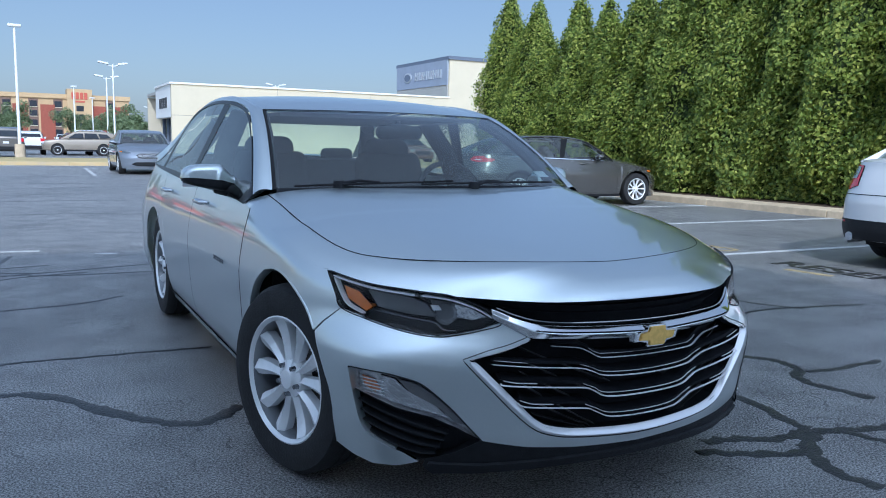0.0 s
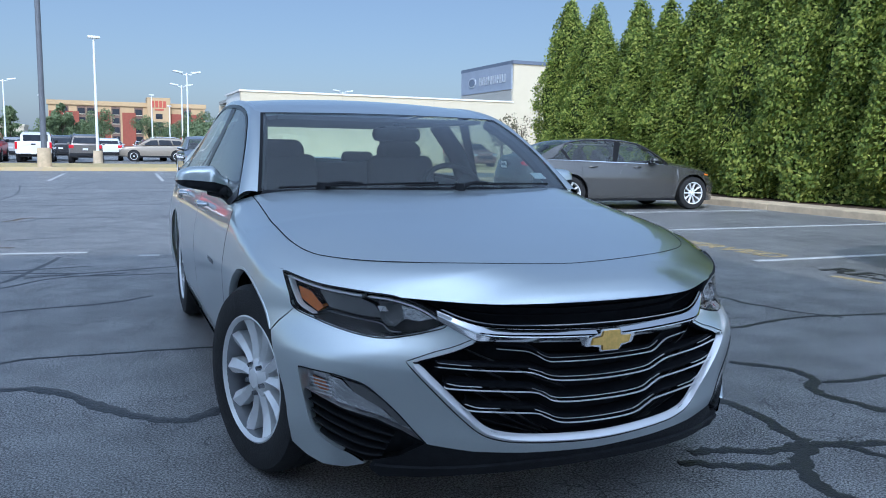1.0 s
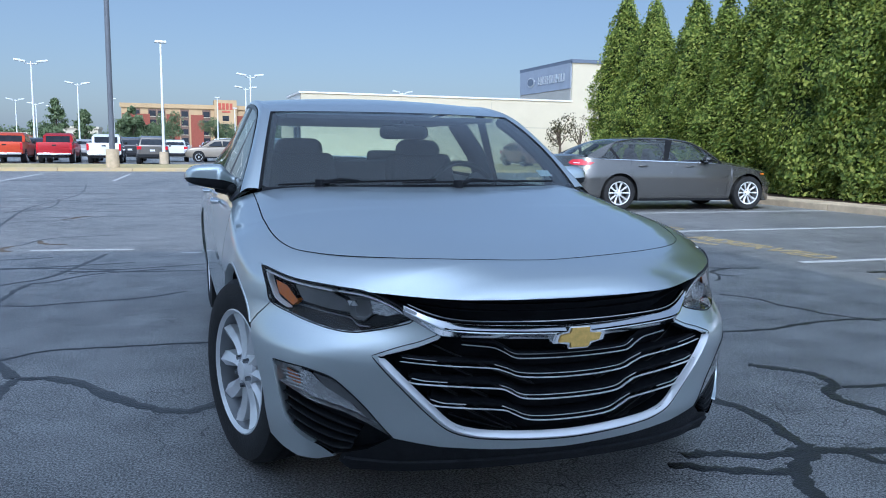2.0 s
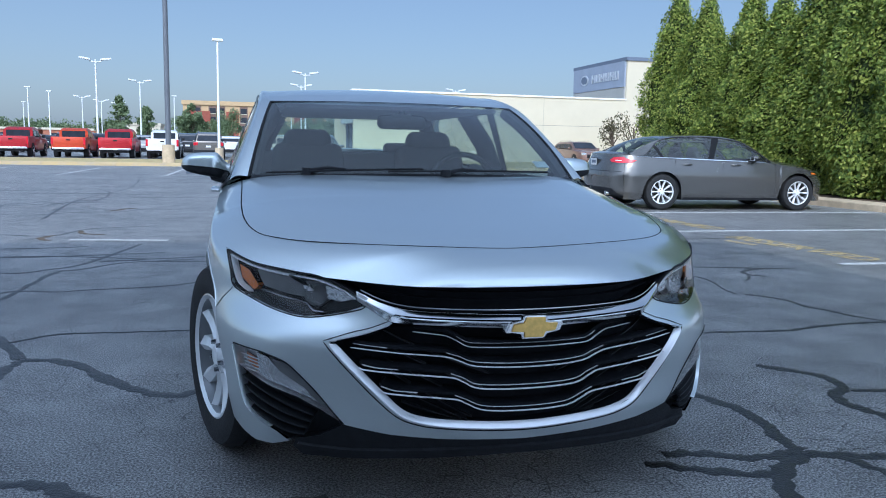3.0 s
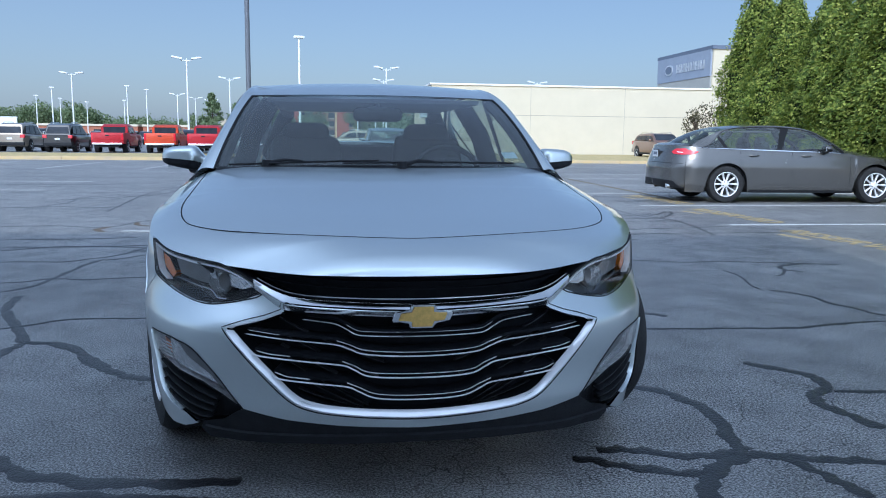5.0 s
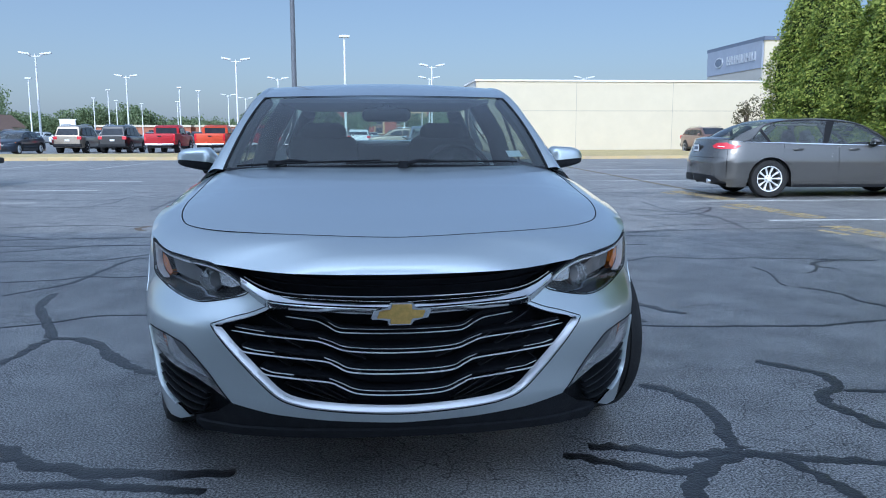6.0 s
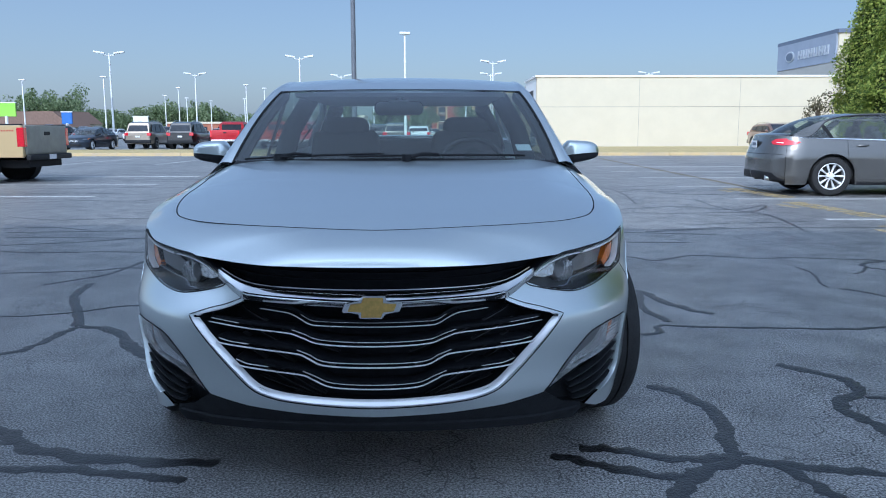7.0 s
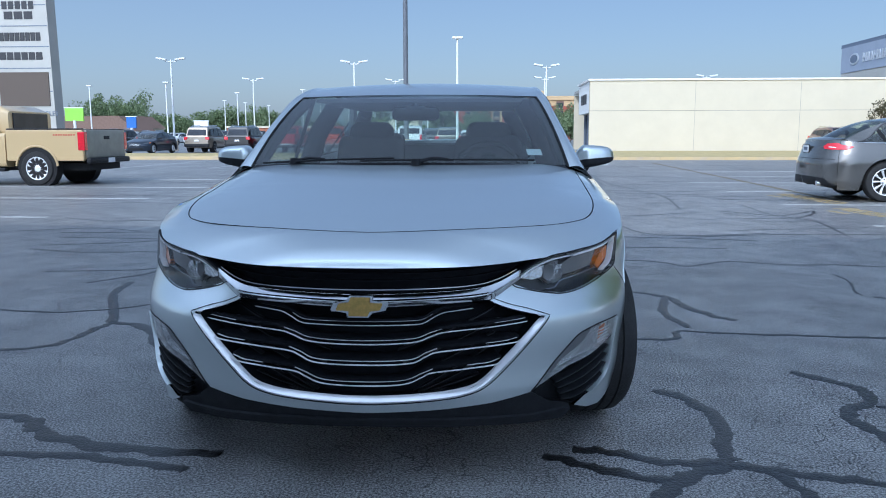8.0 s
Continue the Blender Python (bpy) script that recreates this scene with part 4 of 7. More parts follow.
def inset(s, z):
    """How far the skin lies inside the outline at that height."""
    x = abs(plan(s)[0])
    s = abs(s)
    g = 0.30 + 0.70 * smooth(0.30, 0.58, x)
    front = 0.062 * smooth(0.52, 0.66, z) * g + 0.10 * max(0, z - 0.66) * g + 0.06 * smooth(0.33, 0.13, z) * (1 - 0.6 * smooth(0.58, 0.70, x)) + 0.012 * smooth(0.50, 0.36, z)
    side = interp(z, ((0.12, 0.085), (0.22, 0.055), (0.34, 0.022), (0.52, 0.006), (0.64, 0.0), (0.76, 0.014), (0.86, 0.038), (0.96, 0.070), (1.1, 0.14)))
    rear = 0.10 * smooth(0.72, 1.06, z) + 0.07 * smooth(0.38, 0.15, z) + 0.03 * smooth(0.62, 0.78, z)
    w = smooth(0.55, 1.02, s)
    i = front * (1 - w) + side * w
    v = smooth(1.85, 2.35, s)
    return i * (1 - v) + rear * v


def skin(s, z, off=0.0):
    x, y = plan(s)
    nx, ny = plan_normal(s)
    i = inset(s, z) - off
    return Vector((x - nx * i, y - ny * i, z))


def s_of_y(y, front=True):
    """The flank's parameter at that distance along the car."""
    if y <= Y_F:
        a = math.acos(min(1, max(0, (y - Y_F) / (Y_NOSE - Y_F))) ** 1.5)
        return a / (math.pi / 2)
    if y <= Y_R:
        return 1 + (y - Y_F) / (Y_R - Y_F)
    return 2 + math.asin(min(1, (y - Y_R) / (Y_BACK - Y_R)) ** (1 / 0.75)) / (math.pi / 2)


def shoulder(s):
    """Height of the line where the flank turns into bonnet, glass or boot lid."""
    return interp(abs(s), ((0.0, 0.712), (0.30, 0.716), (0.55, 0.730), (0.80, 0.765), (1.0, 0.845), (1.14, 0.905), (1.25, 0.925), (1.5, 0.935), (1.8, 0.965), (2.0, 0.99), (2.3, 1.03), (3.0, 1.045)))


def spine(y):
    """Height of the bonnet along the middle."""
    return interp(y, ((-0.836, 0.712), (-0.82, 0.735), (-0.77, 0.768), (-0.65, 0.803), (-0.4, 0.853), (0.0, 0.922), (0.34, 0.982)))


def bonnet(k, u):
    """The top skin of the nose: k 0 at the front edge to 1 at the windscreen, u 0 in the middle to 1 at the shoulder."""
    yc = -0.836 + k * 1.176
    ys = yc + 0.30 * k * k
    s = s_of_y_shoulder(ys)
    p = skin(s, shoulder(s))
    zc = spine(yc)
    q = 3.3 + 0.5 * k + 3.0 * max(0, k) ** 4
    crease = 0.006 * math.exp(-((u - 0.72) / 0.10) ** 2) * smooth(0.15, 0.6, k)
    return Vector((u * p.x, yc + (p.y - yc) * u * u, zc - (zc - p.z) * abs(u)**q + crease))


SHOULDER_TABLE = []


def s_of_y_shoulder(y):
    """The outline's parameter where the shoulder line lies at y."""
    if not SHOULDER_TABLE:
        for i in range(400):
            q = i * 0.0035
            SHOULDER_TABLE.append((skin(q, shoulder(q)).y, q))
    lo, hi = 0, 399
    while hi - lo > 1:
        m = (lo + hi) // 2
        if SHOULDER_TABLE[m][0] < y:
            lo = m
        else:
            hi = m
    (y0, a), (y1, b) = SHOULDER_TABLE[lo], SHOULDER_TABLE[hi]
    return a + (b - a) * min(1.3, max(-0.3, (y - y0) / max(1e-9, y1 - y0)))


def screen(v, u):
    """Windscreen: v 0 at the base to 1 at the roof, u -1 to 1 across."""
    b = Vector((u * 0.765, 0.345 + 0.255 * u * u, 0.985 - 0.020 * u * u))
    t = Vector((u * 0.640, 1.10 + 0.10 * u * u, 1.326 - 0.006 * u * u))
    p = b.lerp(t, v)
    p.z += 0.045 * 4 * v * (1 - v) * (1 - 0.4 * u * u)
    p.y -= 0.02 * 4 * v * (1 - v)
    return p


def roof(v, u):
    a, b = screen(1, u), rear_screen(0, u)
    p = a.lerp(b, v)
    p.z += 0.083 * (1 - abs(2 * v - 0.9) ** 2.2 * (0.9 if v > 0.45 else 1.26))
    return p


def rear_screen(v, u):
    t = Vector((u * 0.61, 2.82 - 0.06 * u * u, 1.385 - 0.055 * u * u))
    b = Vector((u * 0.70, 3.58 - 0.16 * u * u, 1.075 - 0.03 * u * u))
    p = t.lerp(b, v)
    p.z += 0.045 * 4 * v * (1 - v)
    return p


RAIL = []


def rail(t):
    """Outer edge of pillars and roof: t 0 at the foot of the front pillar, 1 at its head, 2 at the rear of the roof, 3 at the boot."""
    if not RAIL:
        RAIL.extend(spline(((0.842, 0.62, 0.945), (0.745, 0.98, 1.185), (0.690, 1.32, 1.335), (0.672, 2.0, 1.392), (0.650, 2.70, 1.352), (0.70, 3.18, 1.190), (0.80, 3.52, 1.04)), 121))
    f = min(119.999, max(0.0, t / 3 * 120))
    i = int(f)
    return RAIL[i].lerp(RAIL[i + 1], f - i)


def inner_rail(t):
    if t <= 1:
        return screen(t, 1.0)
    if t <= 2:
        return roof(t - 1, 1.0)
    return rear_screen(t - 2, 1.0)


def grid(fn, us, vs, both=False):
    """Points, faces and normals of a surface fn(u, v), mirrored to the other side if asked for."""
    e = 1e-3
    pts, nrm = [], []
    for u in us:
        for v in vs:
            p = fn(u, v)
            du = fn(u + e, v) - fn(u - e, v)
            dv = fn(u, v + e) - fn(u, v - e)
            n = du.cross(dv)
            if n.length < 1e-12:
                n = Vector((0, 0, 1))
            pts.append(p)
            nrm.append(n.normalized())
    nv = len(vs)
    faces = [(i * nv + j, (i + 1) * nv + j, (i + 1) * nv + j + 1, i * nv + j + 1) for i in range(len(us) - 1) for j in range(nv - 1)]
    if both:
        m = len(pts)
        pts += [Vector((-p.x, p.y, p.z)) for p in pts]
        nrm += [Vector((-n.x, n.y, n.z)) for n in nrm]
        faces += [tuple(m + i for i in f[::-1]) for f in faces]
    return pts, faces, nrm


def steps(a, b, n):
    return [a + (b - a) * i / n for i in range(n + 1)]


def patch(name, fn, us, vs, mat, parent, label="", both=False, flip=False, rim=0.0, blend=None):
    """A smooth panel from a surface; flip turns its outside to the other side."""
    pts, faces, nrm = grid(fn, us, vs, both)
    if flip:
        faces = [f[::-1] for f in faces]
        nrm = [-n for n in nrm]
    if blend:
        nrm = [blend(us[i // len(vs)], vs[i % len(vs)], n) for i, n in enumerate(nrm)]
    ob = link_mesh(name, pts, faces, mat, parent, label, True, nrm)
    if rim:
        md = ob.modifiers.new("thickness", "SOLIDIFY")
        md.thickness, md.offset = rim, -1
    return ob


def inside(p, poly):
    x, y = p
    hit = False
    for (x0, y0), (x1, y1) in zip(poly, poly[1:] + poly[:1]):
        if (y0 > y) != (y1 > y) and x < (x1 - x0) * (y - y0) / (y1 - y0) + x0:
            hit = not hit
    return hit


def dense(poly, step, closed=True):
    """The outline with points no further apart than step."""
    out = []
    ends = poly[1:] + poly[:1] if closed else poly[1:]
    for a, b in zip(poly, ends):
        n = max(1, math.ceil(math.hypot(b[0] - a[0], b[1] - a[1]) / step))
        out += [(a[0] + (b[0] - a[0]) * i / n, a[1] + (b[1] - a[1]) * i / n) for i in range(n)]
    return out if closed else out + [poly[-1]]


def skin_normal(s, z):
    e = 2e-3
    return (skin(s + e, z) - skin(s - e, z)).cross(skin(s, z + e) - skin(s, z - e)).normalized()


def fold_normal(s):
    """Shared normal along the soft fold between flank and top skin."""
    e = 2e-3
    z = shoulder(s)
    along = skin(s + e, shoulder(s + e)) - skin(s - e, shoulder(s - e))
    p = skin(s, z)
    sd = 1 if s > 0 else -1
    k = min(1.0, max(0.02, k_of_y(p.y)))
    across = bonnet(k, sd * 1.0) - bonnet(k, sd * 0.97)
    n = along.cross(across * sd).normalized()
    if n.z < 0:
        n = -n
    return (n * 2.2 + skin_normal(s, z)).normalized()


def k_of_y(y):
    """Where along the bonnet its edge lies at that distance."""
    lo, hi = 0.0, 1.0
    for _ in range(24):
        m = (lo + hi) / 2
        if -0.836 + m * 1.176 + 0.30 * m * m < y:
            lo = m
        else:
            hi = m
    return lo


def region(name, outline, mat, parent, label="", off=0.0, side=1, step=0.025, rim=0.012, bulge=0.0, fold=0.0):
    """A panel of the skin within an outline in (s, z), its edge turned inward."""
    poly = dense([(side * a, b) for a, b in outline], step)
    lo_s, hi_s = min(p[0] for p in poly), max(p[0] for p in poly)
    lo_z, hi_z = min(p[1] for p in poly), max(p[1] for p in poly)
    pts = [Vector(p) for p in poly]
    n = len(pts)
    edges = [(i, (i + 1) % n) for i in range(n)]
    rows = []
    for i in range(1, int((hi_s - lo_s) / step) + 1):
        for j in range(1, int((hi_z - lo_z) / step) + 1):
            p = (lo_s + (i - 0.5 * (j % 2)) * step, lo_z + j * step)
            if inside(p, poly):
                rows.append(Vector(p))
    co, _, tris, *_ = delaunay_2d_cdt(pts + rows, edges, [], 0, 1e-5)
    keep = [t for t in tris if inside(tuple(sum((co[i] for i in t), Vector((0, 0))) / len(t)), poly)]
    verts, nrm = [skin(c.x, c.y, off) for c in co], [skin_normal(c.x, c.y) for c in co]
    faces = [tuple(t) for t in keep]
    if fold:
        for i, c in enumerate(co):
            f = smooth(shoulder(c.x) - fold, shoulder(c.x), c.y)
            if f > 0:
                nrm[i] = nrm[i].lerp(fold_normal(c.x), f).normalized()
    if rim:
        m = len(verts)
        ring = poly
        for a, b in ring:
            verts.append(skin(a, b, off))
            verts.append(skin(a, b, off - rim))
        for i in range(n):
            a, b = m + 2 * i, m + 2 * ((i + 1) % n)
            faces.append((a, a + 1, b + 1, b))
        area = sum(p[0] * q[1] - q[0] * p[1] for p, q in zip(ring, ring[1:] + ring[:1]))
        for i, (a, b) in enumerate(ring):
            q = ring[(i + 1) % n]
            d = skin(q[0], q[1]) - skin(a, b)
            w = d.cross(skin_normal(a, b)).normalized() * (1 if area > 0 else -1)
            nrm += [w, w]
    return link_mesh(name, verts, faces, mat, parent, label, True, nrm)


def pocket(name, outline, mat, parent, depth, label="", side=1, step=0.03, slope=0.0):
    """A recess behind an outline: walls and a floor."""
    poly = dense([(side * a, b) for a, b in outline], step)
    n = len(poly)
    co, _, tris, *_ = delaunay_2d_cdt([Vector(p) for p in poly], [(i, (i + 1) % n) for i in range(n)], [], 0, 1e-5)
    keep = [tuple(t) for t in tris if inside(tuple(sum((co[i] for i in t), Vector((0, 0))) / len(t)), poly)]
    verts = [skin(c.x, c.y, -depth) for c in co] + [skin(a, b, -0.004) for a, b in poly] + [skin(a, b, -depth) for a, b in poly]
    m = len(co)
    faces = keep + [(m + i, m + n + i, m + n + (i + 1) % n, m + (i + 1) % n) for i in range(n)]
    return link_mesh(name, verts, faces, mat, parent, label)


def ribbon(name, path, height, thick, mat, parent, label="", off=0.0, side=1, n=40, closed=False, taper=True, tilt=False):
    """A bar with a rounded face that follows a path in (s, z) on the skin."""
    line = [(side * p.x, p.y) for p in spline(path + ([path[0]] if closed else []), n)] if n else [(side * a, b) for a, b in path]
    bm = bmesh.new()
    rows = []
    m = len(line)
    for i, (a, b) in enumerate(line):
        p, q = line[max(i - 1, 0)], line[min(i + 1, m - 1)]
        c = skin(a, b, off)
        nrm = skin_normal(a, b)
        d = (skin(*q) - skin(*p)).normalized()
        w = nrm.cross(d).normalized()
        k = height / 2 * (0.25 if taper and i in (0, m - 1) else 1)
        rows.append([bm.verts.new(c + w * k * g - nrm * thick * h) for g, h in (((-1, 1), (-1, 0.3), (-0.5, 0.02), (-0.2, 0), (0.9, 0.75), (1, 1)) if tilt else ((-1, 1), (-1, 0.35), (-0.55, 0), (0.55, 0), (1, 0.35), (1, 1)))])
    for r0, r1 in zip(rows, rows[1:]):
        for k in range(6):
            bm.faces.new((r0[k], r1[k], r1[(k + 1) % 6], r0[(k + 1) % 6]))
    if not closed:
        bm.faces.new(rows[0])
        bm.faces.new(rows[-1])
    return part(name, bm, mat, parent, label, True)


def mirrored(path):
    """A path from the middle outward, carried on to the other side."""
    return [(-a, b) for a, b in path[::-1]] + [p for p in path if p[0] > 1e-6]


def lower_edge(y, wb, r=0.39):
    """Bottom edge of the flank, with the wheel arches."""
    z = 0.19
    for yc in (0.025, wb):
        d = abs(y - yc)
        if d < r:
            z = max(z, 0.335 + math.sqrt(r * r - d * d))
    return z


def lathe(bm, profile, n, x_axis=True):
    """Turns a profile of (x, radius) round the x axis."""
    rings = [[bm.verts.new((x, r * math.cos(a), r * math.sin(a))) for a in (2 * math.pi * k / n for k in range(n))] for x, r in profile]
    for r0, r1 in zip(rings, rings[1:]):
        for k in range(n):
            bm.faces.new((r0[k], r1[k], r1[(k + 1) % n], r0[(k + 1) % n]))
    return rings


def make_wheel(parent, x, y, z=0.335, turn=0.0, fine=True, spokes=5, r=0.335, slim=1.0):
    """An alloy wheel whose face looks outward; x below 0 is the other side."""
    hub = new("wheel")
    hub.parent = parent
    hub.matrix_basis = pose(x, y, z + 0.003, 0, 0, turn) @ Matrix.Diagonal((1 if x > 0 else -1, r / 0.340, r / 0.340, 1))
    n = 48 if fine else 24
    bm = bmesh.new()
    lathe(bm, [(-0.105, 0.225), (-0.114, 0.275), (-0.104, 0.322), (-0.08, 0.339), (-0.048, 0.342), (-0.045, 0.336), (-0.040, 0.336), (-0.037, 0.3425), (-0.004, 0.343), (-0.002, 0.336), (0.003, 0.336), (0.005, 0.343), (0.037, 0.3425), (0.040, 0.336), (0.045, 0.336), (0.048, 0.342), (0.08, 0.339), (0.104, 0.322), (0.114, 0.275), (0.105, 0.232), (0.09, 0.225)], n)
    part("tyre", bm, RUBBER, hub, "black rubber tyre", True)
    bm = bmesh.new()
    lathe(bm, [(0.088, 0.231), (0.104, 0.231), (0.106, 0.226), (0.094, 0.214)], n)
    part("rim", bm, ALLOY, hub, "bright alloy rim", True)
    bm = bmesh.new()
    lathe(bm, [(-0.02, 0.165), (-0.02, 0.02)], n)
    lathe(bm, [(-0.04, 0.205), (-0.04, 0.165), (-0.02, 0.165)], n)
    part("brake_disc", bm, BRAKE if fine else ALLOY_DARK, hub, "grey steel brake disc", True)
    bm = bmesh.new()
    lathe(bm, [(0.093, 0.2145), (0.05, 0.206), (-0.09, 0.205)], n)
    part("barrel", bm, BARREL if fine else ALLOY_DARK, hub, "inside of the rim, coloured darker for shade", True)
    spider = bmesh.new()
    for k in range(spokes):
        for lean in (-1, 1):
            b = bmesh.new()
            a0, a1 = lean * 0.17, lean * (0.312 if spokes == 5 else 0.2)
            rows = []
            for q in (0.0, 0.2, 0.42, 0.62, 0.82, 1.0):
                rad = 0.045 + 0.179 * q
                ang = a0 * 1.6 * (1 - q) + a1 * q
                w = interp(q, ((0.0, 0.012), (0.50, 0.022), (0.85, 0.032), (1.0, 0.030))) * slim
                xf = 0.082 - 0.018 * math.sin(math.pi * q * 0.8) + 0.022 * q
                c = Vector((0, rad * math.sin(ang), rad * math.cos(ang)))
                t = Vector((0, math.cos(ang), -math.sin(ang)))
                rows.append([b.verts.new(c + t * w + Vector((xf - 0.045, 0, 0))), b.verts.new(c + t * w * 0.92 + Vector((xf - 0.015, 0, 0))), b.verts.new(c + t * w * 0.15 * lean + Vector((xf, 0, 0))),
                             b.verts.new(c - t * w * 0.92 + Vector((xf - 0.015, 0, 0))), b.verts.new(c - t * w + Vector((xf - 0.045, 0, 0)))])
            for r0, r1 in zip(rows, rows[1:]):
                for i in range(4):
                    b.faces.new((r0[i], r0[i + 1], r1[i + 1], r1[i]))
            bmesh.ops.transform(b, matrix=Matrix.Rotation(2 * math.pi * k / spokes, 4, "X"), verts=b.verts)
            if fine:
                part("spoke", b, ALLOY, hub, "bright alloy spoke")
            else:
                merge(spider, b)
    if fine:
        spider.free()
    else:
        part("wheel_spider", spider, ALLOY, hub, "bright alloy wheel spider")
    bm = bmesh.new()
    rings = lathe(bm, [(0.03, 0.075), (0.075, 0.068), (0.084, 0.04), (0.092, 0.034), (0.094, 0.012)], 24)
    bm.faces.new(rings[-1])
    part("centre_cap", bm, ALLOY, hub, "alloy hub with a centre cap", True)
    if fine:
        for k in range(5):
            a = 2 * math.pi * (k + 0.5) / 5
            bm = tube(bmesh.new(), [(0.07, 0.054 * math.sin(a), 0.054 * math.cos(a)), (0.094, 0.054 * math.sin(a), 0.054 * math.cos(a))], [0.011, 0.009], 6)
            part("lug_nut", bm, DARK_CHROME, hub, "steel lug nut")
    return hub


def belt(t):
    y = 0.62 + (3.52 - 0.62) * t / 3
    s = s_of_y(y)
    return skin(s, shoulder(s))


def clamp3(t):
    return min(3.0, max(0.0, t))


def flank(car, name, y0, y1, n, paint, wb, side=1, label="", z_in=None):
    """One painted side panel between two stations, down to the sill or the arch."""
    s0, s1 = s_of_y(y0), s_of_y(y1)
    if side < 0:
        s0, s1 = -s1, -s0

    def fn(u, v):
        s = s0 + (s1 - s0) * u
        y = plan(s)[1]
        lo, hi = lower_edge(y, wb), shoulder(s)
        return skin(s, lo + (hi - lo) * v)
    return patch(name, fn, steps(0, 1, n), steps(0, 1, 14), paint, car, label)




def glasshouse(car, paint, trim):
    """Windscreen, roof, pillars, side and rear windows, boot lid."""
    patch("windscreen", screen, steps(0.0, 1, 16), steps(-1, 1, 32), WINDSCREEN, car, "clear windscreen", flip=True)
    patch("roof", roof, steps(0, 1, 24), steps(-1, 1, 32), paint, car, "", flip=True)
    patch("rear_window", rear_screen, steps(0, 1, 12), steps(-1, 1, 24), REAR_GLASS, car, "tinted rear window", flip=True)

    def boot_end(u):
        q = 3 - 0.70 * abs(u)
        p = skin(q, shoulder(q))
        return Vector((math.copysign(p.x, u), p.y, p.z))

    def boot(k, u):
        p = rear_screen(1, u).lerp(boot_end(u), k)
        p.z += 0.02 * math.sin(math.pi * min(1, max(0, k)))
        return p
    patch("boot_lid", boot, steps(0, 1, 10), steps(-1, 1, 20), paint, car, "", flip=True)
    for side in (1, -1):
        m = Vector((side, 1, 1))
        f = side > 0

        def pil(t, w):
            p = inner_rail(clamp3(t)).lerp(rail(clamp3(t)), w)
            b = math.sin(math.pi * min(1, max(0, w))) * 0.012
            return (p + Vector((b * 0.6, 0, b))) * m

        def quarter(t, w):
            """Painted panel between rail, belt and boot."""
            q = rail(3.0).lerp(boot_end(1.0), t)
            s0 = s_of_y(3.52)
            s = s0 + (2.30 - s0) * t
            return q.lerp(skin(s, shoulder(s)), w) * m

        def shelf(t, w):
            """Painted strip between rear glass and roof rail foot."""
            return rear_screen(1, 1.0).lerp(boot_end(1.0), t).lerp(rail(3.0).lerp(boot_end(1.0), t), w) * m

        def cowl(t, w):
            a, b = bonnet(1.0, 0.90 + 0.10 * t), screen(0, 1).lerp(rail(0.0), t)
            return a.lerp(b, w) * m
        patch("pillar_foot", cowl, steps(0, 1, 6), steps(0, 1, 4), paint, car, "", flip=f, blend=lambda t, w, n: Vector((side * 0.5, -0.35, 0.79)).normalized())
        patch("roof_rail", pil, steps(0, 3, 60), steps(0, 1, 6), paint, car, "", flip=f)
        patch("boot_shoulder", shelf, steps(0, 1, 8), steps(0, 1, 3), paint, car, "", flip=f)
        patch("quarter_panel", quarter, steps(0, 1, 8), steps(0, 1, 4), paint, car, "", flip=f)
        # glazing from rail to belt, with black frames
        def drop(t):
            """How far below the roof rail the glass begins: it tapers to a point over the rear wheel."""
            return 0.05 + 0.86 * smooth(2.12, 2.86, t)
        for name, a, b in (("front_side_window", 0.10, 1.26), ("rear_side_window", 1.34, 2.28), ("quarter_window", 2.33, 2.86)):
            patch(name, lambda t, w: rail(clamp3(t)).lerp(belt(clamp3(t)), drop(t) + (0.95 - drop(t)) * w) * m, steps(a, b, 18), steps(0, 1, 6), SIDE_GLASS, car, "tinted side glass", flip=f)
        patch("rear_pillar", lambda t, w: (rail(clamp3(t)).lerp(belt(clamp3(t)), (drop(t) + 0.01) * w if t < 2.86 else w) + Vector((0.002, 0, 0))) * m, steps(2.05, 2.86, 16) + steps(2.861, 3.0, 4), steps(0, 1, 6), paint, car, "painted rear pillar", flip=f)
        patch("window_frame", lambda t, w: (rail(clamp3(t)).lerp(belt(clamp3(t)), drop(t) - 0.01 - 0.035 * (1 - w)) + Vector((0.004, 0, 0))) * m, steps(0, 2.86, 60), steps(0, 1, 2), GLOSS_BLACK, car, "black window frame", flip=f)
        patch("belt_trim", lambda t, w: (rail(clamp3(t)).lerp(belt(clamp3(t)), 0.945 + (0.035 if trim is CHROME else 0.065) * w) + Vector((0.005, 0, 0))) * m, steps(0, 2.86, 50), steps(0, 1, 2), CHROME if trim is CHROME else GLOSS_BLACK, car, "belt line trim", flip=f)
        for a, b in ((1.25, 1.35), (2.27, 2.34), (0.0, 0.11)):
            patch("door_pillar", lambda t, w: (rail(clamp3(t)).lerp(belt(clamp3(t)), drop(t) + (1 - drop(t)) * w) + Vector((0.002, 0, 0))) * m, steps(a, b, 4), steps(0, 1, 6), GLOSS_BLACK, car, "black door pillar", flip=f)


